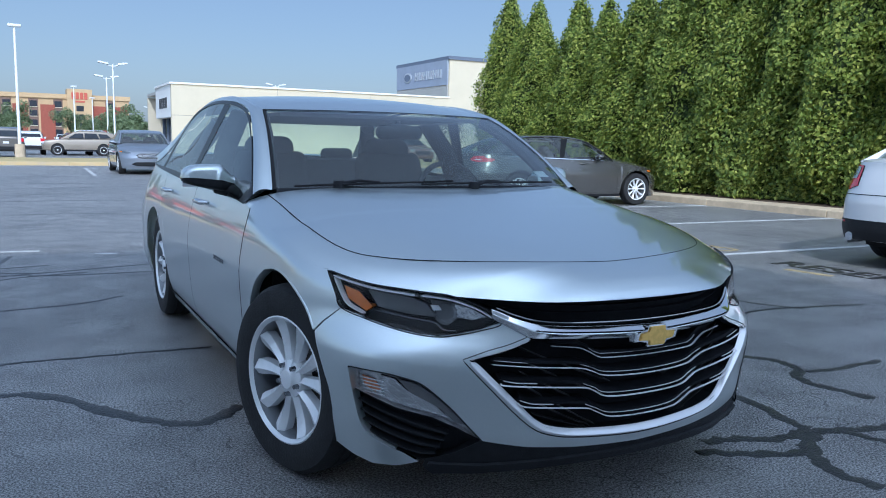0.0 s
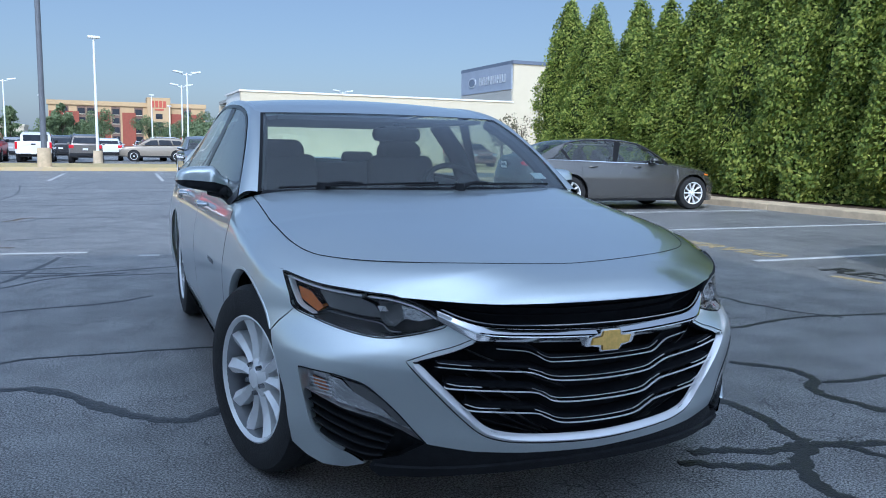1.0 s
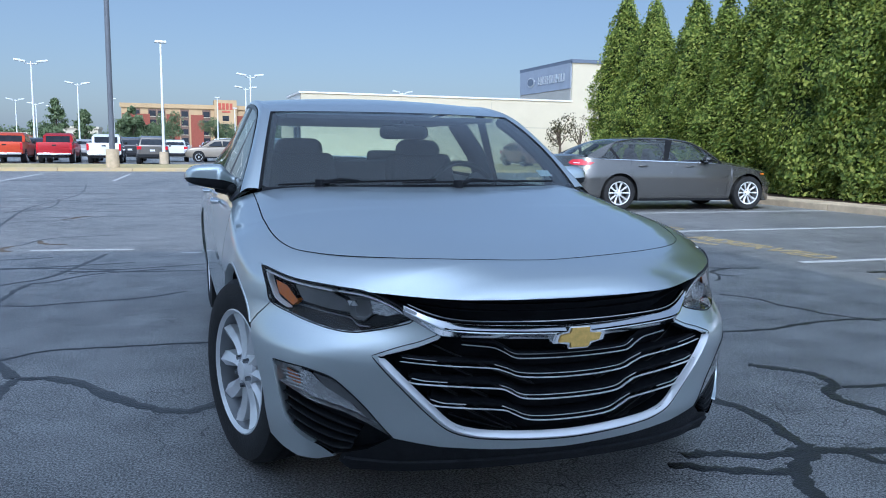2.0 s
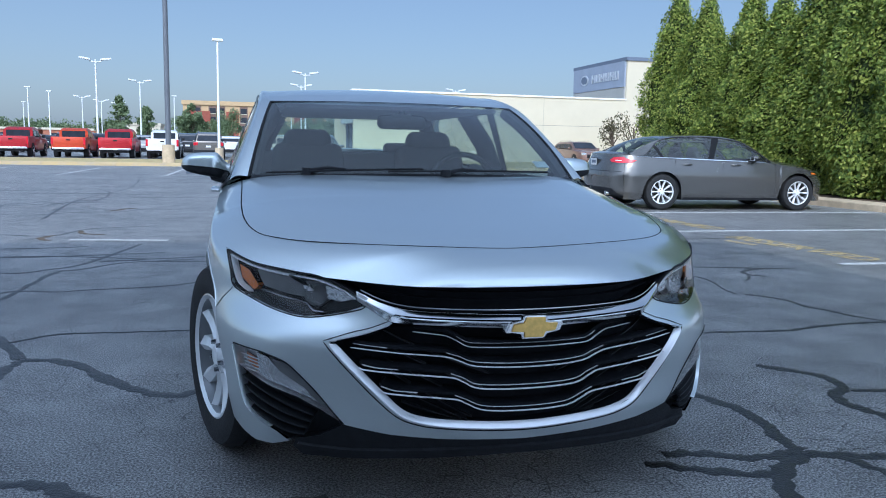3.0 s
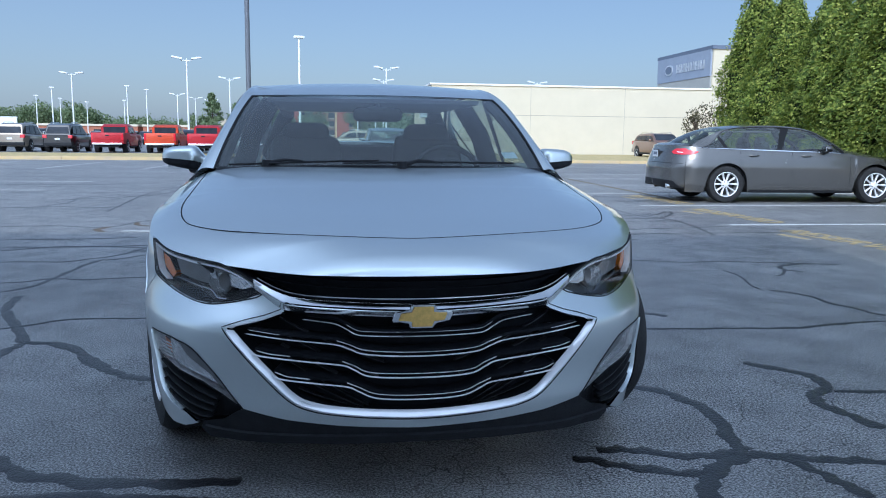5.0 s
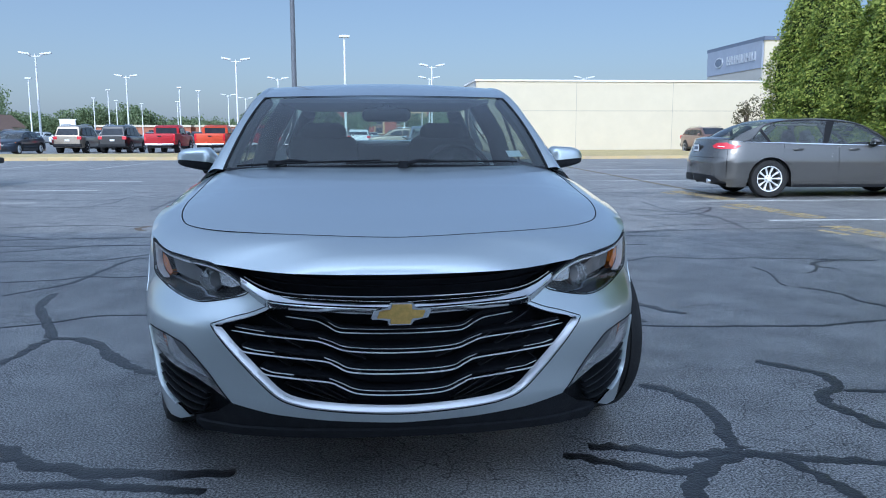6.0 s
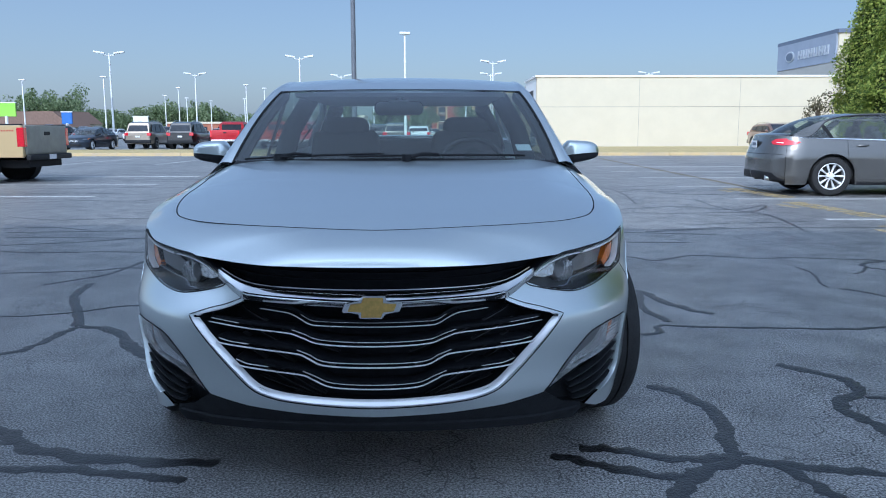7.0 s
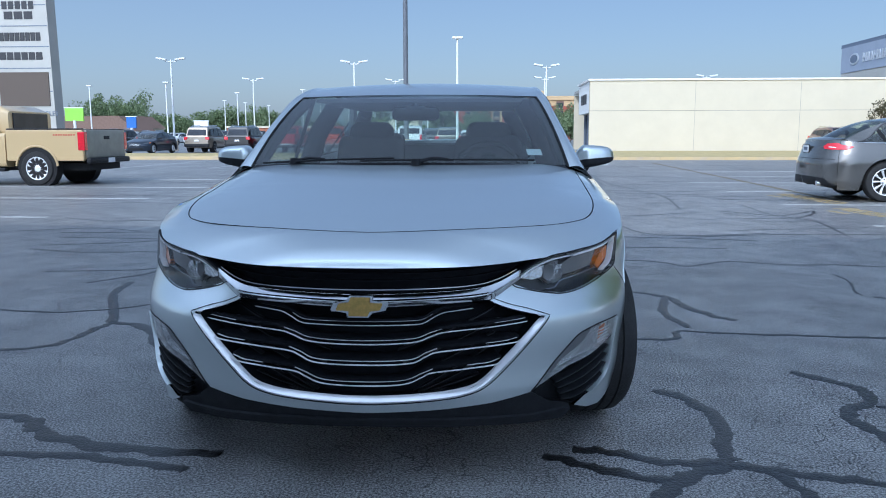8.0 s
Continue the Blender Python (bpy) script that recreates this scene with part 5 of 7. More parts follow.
def underbody(car, wb, y0=-0.62, y1=3.70):
    bm = bmesh.new()
    box(bm, -0.50, 0.50, y0 + 0.04, 0, 0.20, 0.30)
    box(bm, -0.66, 0.66, -0.40, y1 - 0.2, 0.19, 0.30)
    box(bm, -0.86, 0.86, 0.42, wb - 0.42, 0.19, 0.34)
    box(bm, -0.62, 0.62, y0 + 0.1, 0.30, 0.30, 0.66)
    box(bm, -0.70, 0.70, wb + 0.42, y1, 0.30, 0.70)
    box(bm, -0.55, 0.55, wb - 0.4, wb + 0.45, 0.30, 0.72)
    part("underbody", bm, SHUT_LINE, car, "black underbody")
    for yc in (0.0, wb):
        for side in (1, -1):
            bm = bmesh.new()
            rows = []
            for k in range(17):
                a = math.pi * (k / 16) * 1.16 - 0.08 * math.pi
                rows.append([bm.verts.new((side * x, yc - 0.40 * math.cos(a), 0.335 + 0.40 * math.sin(a))) for x in (0.58, 0.74 if yc == 0 and a < 1.0 else 0.86)])
            for r0, r1 in zip(rows, rows[1:]):
                bm.faces.new((r0[0], r0[1], r1[1], r1[0]))
            hub_wall = [r[0] for r in rows]
            bm.faces.new(hub_wall)
            part("wheel_liner", bm, SHUT_LINE, car, "black wheel-arch liner")


def seat(car, x, y, name="front_seat", w=0.50):
    s = new(name)
    s.parent = car
    s.location = (x, y, 0)
    s["label"] = "dark cloth car seat with a headrest"
    bm = box(bmesh.new(), -w / 2, w / 2, 0, 0.5, 0.42, 0.58, 0.05, 3)
    part("cushion", bm, SEAT_CLOTH, s, smooth=True)
    bm = bmesh.new()
    box(bm, -w / 2, w / 2, -0.06, 0.08, 0.0, 0.62, 0.055, 3)
    for v in bm.verts:
        v.co.x *= 1 - 0.16 * smooth(0.35, 0.62, v.co.z)
    bmesh.ops.transform(bm, matrix=Matrix.Translation((0, 0.52, 0.52)) @ Matrix.Rotation(radians(-18), 4, "X"), verts=bm.verts)
    part("backrest", bm, SEAT_CLOTH, s, smooth=True)
    bm = box(bmesh.new(), -0.145, 0.145, 0.66, 0.79, 1.03, 1.20, 0.062, 4)
    part("headrest", bm, SEAT_CLOTH, s, smooth=True)
    return s


def cabin(car, wheel_side=1):
    """Dashboard, steering wheel, seats and inner mirror."""
    bm = bmesh.new()
    box(bm, -0.76, 0.76, 0.55, 1.02, 0.62, 0.93, 0.05, 3)
    part("dashboard", bm, CABIN_DARK, car, "black dashboard", True)
    bm = box(bmesh.new(), -0.78, 0.78, 0.5, 3.3, 0.28, 0.33)
    part("cabin_floor", bm, CABIN_DARK, car, "dark cabin floor")
    for x in (-0.38, 0.38):
        seat(car, x, 1.28)
        bm = box(bmesh.new(), x - 0.12, x + 0.12, 2.86, 2.96, 1.04, 1.13, 0.04, 3)
        part("rear_headrest", bm, SEAT_CLOTH, car, "dark rear headrest", True)
    bm = bmesh.new()
    box(bm, -0.68, 0.68, 2.32, 2.8, 0.42, 0.58, 0.05)
    box(bm, -0.68, 0.68, 2.78, 2.94, 0.5, 1.06, 0.05)
    part("rear_bench", bm, SEAT_CLOTH, car, "dark rear bench", True)
    bm = box(bmesh.new(), -0.70, 0.70, 2.94, 3.45, 0.98, 1.03)
    part("parcel_shelf", bm, CABIN_DARK, car, "dark parcel shelf")
    bm = bmesh.new()
    ring = [(0.185 * math.cos(a), 0.0, 0.185 * math.sin(a)) for a in (2 * math.pi * k / 28 for k in range(29))]
    m = Matrix.Translation((0.38 * wheel_side, 1.13, 0.90)) @ Matrix.Rotation(radians(-24), 4, "X")
    tube(bm, [m @ Vector(p) for p in ring], 0.016, 8)
    tube(bm, [m @ Vector((-0.17, 0, 0)), m @ Vector((0.17, 0, 0))], 0.02, 8)
    tube(bm, [m @ Vector((0, 0, -0.17)), m @ Vector((0, 0, 0))], 0.02, 8)
    tube(bm, [m @ Vector((0, 0, 0)), m @ Vector((0, -0.2, 0))], 0.05, 10)
    part("steering_wheel", bm, CABIN_DARK, car, "black steering wheel", True)
    bm = box(bmesh.new(), -0.125, 0.125, 0.975, 1.015, 1.190, 1.260, 0.03, 3)
    tube(bm, [(0, 1.0, 1.25), (0, 1.01, 1.275)], 0.015, 8)
    part("inner_mirror", bm, CABIN_DARK, car, "black inner mirror", True)
    bm = box(bmesh.new(), -0.56, 0.56, 1.18, 2.75, 1.292, 1.312, 0.0)
    part("headlining", bm, material("headlining", (0.30, 0.29, 0.27), 0.9, vary=0.05), car, "grey headlining")
    for side in (1, -1):
        bm = box(bmesh.new(), side * 0.74, side * 0.80, 0.7, 3.2, 0.34, 0.90)
        part("door_lining", bm, CABIN_DARK, car, "dark door lining")
        part("pillar_trim", tube(bmesh.new(), [(side * 0.745, 1.70, 0.90), (side * 0.69, 1.78, 1.12), (side * 0.585, 1.86, 1.31)], [0.062, 0.058, 0.055], 10), CABIN_DARK, car, "dark inner pillar trim", True)
        part("rear_pillar_trim", tube(bmesh.new(), [(side * 0.66, 3.02, 0.98), (side * 0.60, 2.86, 1.14), (side * 0.52, 2.66, 1.28)], [0.07, 0.06, 0.05], 10), CABIN_DARK, car, "dark inner rear pillar trim", True)
        part("front_pillar_trim", tube(bmesh.new(), [screen(v, side * 0.985) + Vector((0, 0.055, -0.02)) for v in steps(0.02, 0.98, 6)], 0.034, 8), CABIN_DARK, car, "dark inner front pillar trim", True)


def door_mirror(car, side, paint):
    mroot = new("door_mirror")
    mroot.parent = car
    mroot.matrix_basis = Matrix.Translation((-0.014, 0, 0)) @ Matrix.Diagonal((side, 1, 1, 1))

    xs = steps(0.0, 1.0, 22)

    def shell(a0, a1, n, grow):
        """Part of a rounded wedge-shaped housing, between two angles round its long axis."""
        bm = bmesh.new()
        rows = []
        for q in xs:
            x = 0.826 + 0.224 * q
            e = max((1 - q ** 8) ** 0.5 if q < 1 else 0.0, 0.08)
            mid = 0.968 + 0.026 * q
            up = (0.040 + 0.056 * smooth(0, 0.30, q) - 0.032 * q) * e
            down = (0.040 - 0.014 * q) * e
            dep = (0.052 + 0.034 * smooth(0, 0.4, q)) * e
            row = []
            for k in range(n + 1):
                t = radians(a0 + (a1 - a0) * k / n)
                ca, sa = math.cos(t), math.sin(t)
                h = (up if sa > 0 else down) + grow
                row.append(bm.verts.new((x + grow * 0.3, 0.985 + 0.16 * (x - 0.85) + (dep + grow) * math.copysign(abs(ca) ** 0.5, ca), mid + h * math.copysign(abs(sa) ** 0.5, sa))))
            rows.append(row)
        for r0, r1 in zip(rows, rows[1:]):
            for k in range(n):
                bm.faces.new((r0[k], r0[k + 1], r1[k + 1], r1[k]))
        bm.faces.new(rows[-1])
        bm.faces.new(rows[0])
        return bm
    part("housing", shell(2, 178, 22, 0.0), paint, mroot, "painted mirror housing", True)
    part("lower_shell", shell(172, 368, 22, -0.003), BLACK_PLASTIC, mroot, "black lower shell", True)
    part("foot", tube(bmesh.new(), [(0.80, 0.90, 0.935), (0.85, 0.955, 0.945), (0.90, 0.985, 0.958)], [0.030, 0.030, 0.030], 12), BLACK_PLASTIC, mroot, "black mirror foot", True)
    bm = box(bmesh.new(), 0.885, 1.03, 1.06, 1.078, 0.955, 1.03, 0.0)
    part("mirror_glass", bm, CHROME, mroot, "mirror glass")
    return mroot


# ---- the silver sedan ----
WB = 2.829
car = thing("sedan", "silver metallic sedan with a black and chrome grille", "car")
LAMP = [(0.795, 0.766), (0.67, 0.742), (0.533, 0.731), (0.44, 0.722), (0.36, 0.687), (0.322, 0.648), (0.37, 0.626), (0.43, 0.611), (0.47, 0.605), (0.52, 0.607), (0.59, 0.617), (0.67, 0.634), (0.745, 0.657), (0.765, 0.70)]
GRILLE = [(0, 0.590), (0.138, 0.598), (0.206, 0.602), (0.258, 0.600), (0.303, 0.579), (0.395, 0.546), (0.338, 0.474), (0.28, 0.397), (0.235, 0.346), (0.19, 0.324), (0.145, 0.314), (0.072, 0.305), (0, 0.300)]
UPPER = [(0, 0.711), (0.14, 0.714), (0.31, 0.716), (0.42, 0.722), (0.36, 0.690), (0.283, 0.662), (0.231, 0.649), (0.139, 0.642), (0, 0.634)]
wing = [(0, 0.300), (0.072, 0.305), (0.145, 0.314), (0.19, 0.324), (0.235, 0.346), (0.28, 0.397), (0.338, 0.474), (0.395, 0.546), (0.303, 0.579), (0.258, 0.606), (0.322, 0.648)] + LAMP[6:13]
wing += [(0.79, 0.605), (0.813, 0.57), (0.787, 0.48), (0.766, 0.40), (0.757, 0.335), (0.758, 0.27), (0.760, 0.218)]
wing += [(0.70, 0.196), (0.64, 0.186), (0.57, 0.196), (0.512, 0.220), (0.55, 0.243), (0.62, 0.266), (0.662, 0.302), (0.685, 0.38), (0.698, 0.490)]
wing += [(0.60, 0.489), (0.56, 0.484), (0.508, 0.470), (0.47, 0.437), (0.43, 0.392), (0.395, 0.345), (0.362, 0.300), (0.26, 0.276), (0.14, 0.262), (0, 0.252)]
# one bumper cover from side to side
region("front_bumper", wing + [(-a, b) for a, b in wing[-2:0:-1]], PAINT_SILVER, car, "silver bumper cover", step=0.02)
fender = [(0.748, 0.657), (0.768, 0.70), (0.798, 0.768)] + [(s, shoulder(s)) for s in steps(0.82, 1.115, 12)] + [(1.115, 0.195), (1.095, 0.195)]
arch = []
for i in range(25):
    a = math.pi * i / 24
    y, z = 0.025 + 0.39 * math.cos(a), 0.335 + 0.39 * math.sin(a)
    if y > -0.31:
        arch.append((s_of_y(y), z))
fender += [(s_of_y(0.390), 0.195)] + arch + [(0.816, 0.573), (0.793, 0.608)]
for side in (1, -1):
    region("front_fender", fender, PAINT_SILVER, car, "silver front fender", side=side, step=0.022, fold=0.07)
    flank(car, "front_door", 0.518, 1.62, 16, PAINT_SILVER, WB, side)
    flank(car, "rear_door", 1.626, 2.60, 26, PAINT_SILVER, WB, side)
    flank(car, "rear_fender", 2.606, 3.62, 44, PAINT_SILVER, WB, side)
    flank(car, "rear_bumper", 3.626, 3.929, 24, PAINT_SILVER, WB, side)
    region("sill_strip", [(s_of_y(0.42), 0.205), (s_of_y(2.40), 0.225), (s_of_y(2.40), 0.238), (s_of_y(0.42), 0.220)], CHROME, car, "thin chrome sill strip", off=0.006, side=side, step=0.2)
    ribbon("wheel_arch_lip", arch, 0.012, 0.03, PAINT_SILVER, car, "rolled wheel-arch lip", side=side, n=40, off=0.002)

# bonnet: split from fenders and bumper along its shut line
K0 = 0.150


def bonnet_edge(k):
    return interp(k, ((0.150, 0.0), (0.153, 0.10), (0.163, 0.26), (0.19, 0.455), (0.24, 0.63), (0.31, 0.76), (0.37, 0.82), (0.44, 0.862), (0.515, 0.878), (0.6, 0.886), (0.8, 0.894), (1.0, 0.90)))


ks = [K0 + (1 - K0) * (i / 48) ** 2 for i in range(49)]
patch("bonnet", lambda k, w: bonnet(k, w * (bonnet_edge(k) - 0.004)), ks, steps(-1, 1, 40), PAINT_SILVER, car, "silver bonnet", flip=True)
patch("bumper_top", lambda k, w: bonnet(k, w), [K0 * (i / 14) ** 1.4 for i in range(15)], steps(-1, 1, 60), PAINT_SILVER, car, "silver upper bumper panel", flip=True, blend=lambda k, w, n: n.lerp(fold_normal(math.copysign(s_of_y_shoulder(-0.836 + k * 1.176 + 0.30 * k * k), w)), smooth(0.3, 1.0, abs(w)) * smooth(0.02, 0.10, k)).normalized())
for side in (1, -1):
    patch("fender_top", lambda k, w: bonnet(k, side * (bonnet_edge(k) + (1 - bonnet_edge(k)) * w)), ks, steps(0, 1, 12), PAINT_SILVER, car, "silver fender top", flip=side > 0, blend=lambda k, w, n: n.lerp(fold_normal(side * s_of_y_shoulder(-0.836 + k * 1.176 + 0.30 * k * k)), smooth(0.2, 1.0, w)).normalized())
line = [bonnet(k, bonnet_edge(k)) for k in ks]
full = [Vector((-p.x, p.y, p.z)) for p in line[::-1]] + line[1:]
part("bonnet_shut_line", tube(bmesh.new(), full, 0.0014, 6), SHUT_LINE, car, "dark gap round the bonnet", True)
glasshouse(car, PAINT_SILVER, GLOSS_BLACK)
underbody(car, WB, -0.66)
cabin(car)
door_mirror(car, 1, PAINT_SILVER)
door_mirror(car, -1, PAINT_SILVER)
for x in (-0.785, 0.785):
    make_wheel(car, -0.812 if x < 0 else 0.772, 0.0, turn=16.5 if x < 0 else 12)
    make_wheel(car, x, WB)

# grilles
def sym(o):
    return o + [(-a, b) for a, b in o[-2:0:-1]]


pocket("lower_grille", sym(GRILLE), GRILLE_BLACK, car, 0.075, "black lower grille recess")
pocket("upper_grille", sym(UPPER), GRILLE_BLACK, car, 0.06, "black upper grille recess")
BARS = ([(0, 0.540), (0.089, 0.543), (0.112, 0.548), (0.130, 0.563), (0.149, 0.576), (0.169, 0.581), (0.217, 0.588)],
        [(0, 0.480), (0.090, 0.487), (0.124, 0.504), (0.149, 0.516), (0.195, 0.522), (0.243, 0.526), (0.346, 0.537)],
        [(0, 0.413), (0.084, 0.419), (0.115, 0.440), (0.139, 0.454), (0.217, 0.463), (0.313, 0.472), (0.324, 0.480)],
        [(0, 0.346), (0.072, 0.352), (0.107, 0.373), (0.130, 0.387), (0.200, 0.396), (0.268, 0.404), (0.284, 0.417)])
for b in BARS:
    blade = ribbon("grille_blade", mirrored([(s, z + 0.012) for s, z in b]), 0.016, 0.05, GRILLE_BLACK, car, "black grille blade", off=-0.014, n=70)
    ribbon("chrome_edge", mirrored(b), 0.0032, 0.006, TRIM_SILVER, blade, "chrome edge of the blade", off=0.004, n=90, tilt=True)
    ribbon("upper_edge", mirrored([(s, z + 0.010) for s, z in b[:4]]), 0.002, 0.004, TRIM_SILVER, blade, "thin bright line on the blade", off=-0.007, n=60, tilt=True)
    (sa, za), (sb, zb) = b[-1], b[-2]
    if b is not BARS[0]:
        for side in (1, -1):
            ribbon("upper_edge", [(sa - d, interp(sa - d, b) + 0.010) for d in (0.004, 0.03, 0.055, 0.08)], 0.0022, 0.004, TRIM_SILVER, blade, "thin bright line on the blade", off=-0.003, side=side, n=14, tilt=True)
for i in range(7):
    z0 = 0.59 - i * 0.045
    for side in (1, -1):
        ribbon("grille_rib", [(0.06 + 0.01 * i, max(0.31, z0 - 0.14)), (0.30 - 0.012 * i, z0)], 0.004, 0.02, RIB_BLACK, car, "slanting dark grille rib", off=-0.042, side=side, n=14)
frame_path = [(0, 0.296), (0.072, 0.301), (0.145, 0.310), (0.19, 0.320), (0.235, 0.342), (0.28, 0.394), (0.338, 0.472), (0.392, 0.544)]
ribbon("grille_frame", mirrored(frame_path), 0.021, 0.020, TRIM_SILVER, car, "chrome frame of the lower grille", off=0.009, n=110, tilt=True)
outer_path = [(0, 0.283), (0.072, 0.288), (0.145, 0.297), (0.195, 0.307), (0.243, 0.331), (0.292, 0.386), (0.350, 0.466), (0.409, 0.546)]
ribbon("frame_gap", mirrored(outer_path), 0.005, 0.02, SHUT_LINE, car, "dark gap round the grille frame", off=0.0015, n=110)
for side in (1, -1):
    ribbon("frame_edge", [(0.396, 0.548), (0.345, 0.565), (0.303, 0.581), (0.262, 0.603)], 0.006, 0.02, CHROME, car, "thin chrome grille edge", off=0.004, side=side, n=20)
    ribbon("frame_gap", [(0.410, 0.548), (0.352, 0.574), (0.306, 0.591), (0.266, 0.612)], 0.004, 0.02, SHUT_LINE, car, "dark gap round the grille frame", off=0.0015, side=side, n=20)
    ribbon("blade_edge", [(0.694, 0.485), (0.680, 0.38), (0.657, 0.304), (0.615, 0.269), (0.57, 0.250)], 0.007, 0.03, PAINT_SILVER, car, "silver raised edge of the intake", off=0.007, side=side, n=40)
for z in (0.690, 0.668):
    ribbon("upper_grille_rib", mirrored([(0, z), (0.12, z + 0.003), (0.24, z + 0.012), (0.33, z + 0.022)]), 0.004, 0.03, GRILLE_BLACK, car, "black upper grille rib", off=-0.03, n=50)
ribbon("upper_chrome_line", mirrored([(0.0, 0.647), (0.139, 0.651), (0.231, 0.658), (0.283, 0.671), (0.335, 0.694)]), 0.006, 0.012, CHROME, car, "thin chrome line in the upper grille", off=0.002, n=60)
TOPE = ((0, 0.636), (0.139, 0.644), (0.231, 0.651), (0.283, 0.664), (0.345, 0.690))
BOTE = ((0, 0.591), (0.138, 0.600), (0.200, 0.604), (0.258, 0.607), (0.325, 0.650))


def chrome_bar(u, w):
    a = abs(u)
    t0, t1 = interp(a, TOPE), interp(a, BOTE) if a < 0.258 else 0.607 + (a - 0.258) * 0.64
    z = t0 + (t1 - t0) * w
    ridge = 0.030 * (w / 0.42 if w < 0.42 else 1 - (w - 0.42) / 0.58) * smooth(0.36, 0.22, a)
    return skin(u, z, 0.004 + ridge)


# the underside gets a slightly darker chrome, its dimmer reflection put into the colour
for nm, ws, mt in (("chrome_bar", steps(0, 0.42, 5), CHROME), ("chrome_bar_underside", steps(0.42, 1.0, 6), RIM_CHROME)):
    patch(nm, chrome_bar, steps(-0.345, 0.345, 90), ws, mt, car, "chrome bar across the nose", flip=True, rim=0.006)

# emblem: plain gold cross-bar with a chrome rim
badge = new("emblem")
badge.parent = car
badge.matrix_basis = pose(0, -0.888, 0.604, -4, 0, 0)
badge["label"] = "gold cross-shaped emblem with a chrome rim"
bm = prism(bmesh.new(), [(-0.077, 0.0150), (-0.090, -0.0150), (-0.035, -0.0150), (-0.040, -0.033), (0.032, -0.033), (0.036, -0.0150), (0.077, -0.0150), (0.090, 0.0150), (0.035, 0.0150), (0.040, 0.033), (-0.032, 0.033), (-0.036, 0.0150)], 0.03)
bmesh.ops.bevel(bm, geom=list(bm.edges), offset=0.004, segments=2, affect="EDGES")
part("emblem_rim", bm, RIM_CHROME, badge, "chrome rim", True)
bm = prism(bmesh.new(), [(-0.062, 0.0112), (-0.071, -0.0112), (-0.029, -0.0112), (-0.033, -0.0285), (0.027, -0.0285), (0.030, -0.0112), (0.062, -0.0112), (0.071, 0.0112), (0.029, 0.0112), (0.033, 0.0285), (-0.027, 0.0285), (-0.030, 0.0112)], 0.01, Matrix.Translation((0, -0.005, 0)))
bmesh.ops.bevel(bm, geom=list(bm.edges), offset=0.002, segments=2, affect="EDGES")
part("emblem_face", bm, GOLD, badge, "gold face", True)

# headlamps
def headlamp(side):
    h = new("headlamp")
    h.parent = car
    h["label"] = "clear headlamp with a dark inside and an amber corner"
    region("lens", LAMP, LENS, h, "clear lens", off=0.003, side=side, rim=0.0)
    pocket("bowl", LAMP, LAMP_BOWL, h, 0.06, "black lamp bowl", side=side)
    ribbon("light_strip", [(0.780, 0.752), (0.67, 0.730), (0.575, 0.7205), (0.54, 0.718)], 0.011, 0.03, LIGHT_GUIDE, h, "white light strip", off=-0.001, side=side, n=26)
    ribbon("inner_strip", [(0.525, 0.718), (0.45, 0.711), (0.385, 0.689), (0.340, 0.660)], 0.008, 0.03, LIGHT_GUIDE, h, "white light strip", off=-0.001, side=side, n=26)
    ribbon("lamp_gap", LAMP, 0.0045, 0.02, SHUT_LINE, h, "dark gap round the lens", off=0.0035, side=side, n=120, closed=True)
    ribbon("lamp_rim", [(0.776, 0.746), (0.752, 0.70), (0.730, 0.669), (0.685, 0.648)], 0.007, 0.02, LIGHT_GUIDE, h, "white outer rim", off=-0.002, side=side, n=26)
    region("amber_reflector", [(0.757, 0.722), (0.712, 0.710), (0.668, 0.668), (0.686, 0.652), (0.742, 0.684)], AMBER, h, "amber side reflector", off=-0.022, side=side, rim=0.02)
    region("shroud", [(0.69, 0.716), (0.56, 0.706), (0.515, 0.690), (0.485, 0.652), (0.56, 0.655), (0.655, 0.668)], SHROUD, h, "smooth grey lamp shroud", off=-0.030, side=side, rim=0.025)
    region("inner_shroud", [(0.505, 0.700), (0.455, 0.700), (0.40, 0.688), (0.43, 0.650), (0.455, 0.628), (0.48, 0.640)], SHROUD, h, "grey inner shroud", off=-0.034, side=side, rim=0.02)
    c, nrm = skin(side * 0.462, 0.668, -0.022), Vector((side * 0.30, -1, 0.05)).normalized()
    bm = bmesh.new()
    lathe(bm, [(0.016, 0.034), (0.0, 0.030), (-0.018, 0.020), (-0.026, 0.010), (-0.028, 0.002)], 28)
    bmesh.ops.transform(bm, matrix=Matrix.Translation(c) @ nrm.to_track_quat("X", "Z").to_matrix().to_4x4(), verts=bm.verts)
    part("reflector", bm, REFLECTOR, h, "round bright reflector", True)
    region("reflector_wing", [(0.436, 0.694), (0.395, 0.684), (0.354, 0.660), (0.392, 0.650), (0.428, 0.656)], REFLECTOR, h, "bright reflector wing", off=-0.020, side=side, rim=0.01)
    ribbon("bezel", [(0.655, 0.660), (0.56, 0.648), (0.49, 0.640), (0.462, 0.622), (0.43, 0.620)], 0.006, 0.012, DARK_CHROME, h, "thin dark chrome bezel", off=-0.012, side=side, n=26)
    region("bright_insert", [(0.500, 0.690), (0.478, 0.690), (0.470, 0.676), (0.492, 0.674)], LIGHT_GUIDE, h, "small white insert", off=-0.014, side=side, rim=0.006)


headlamp(1)
headlamp(-1)

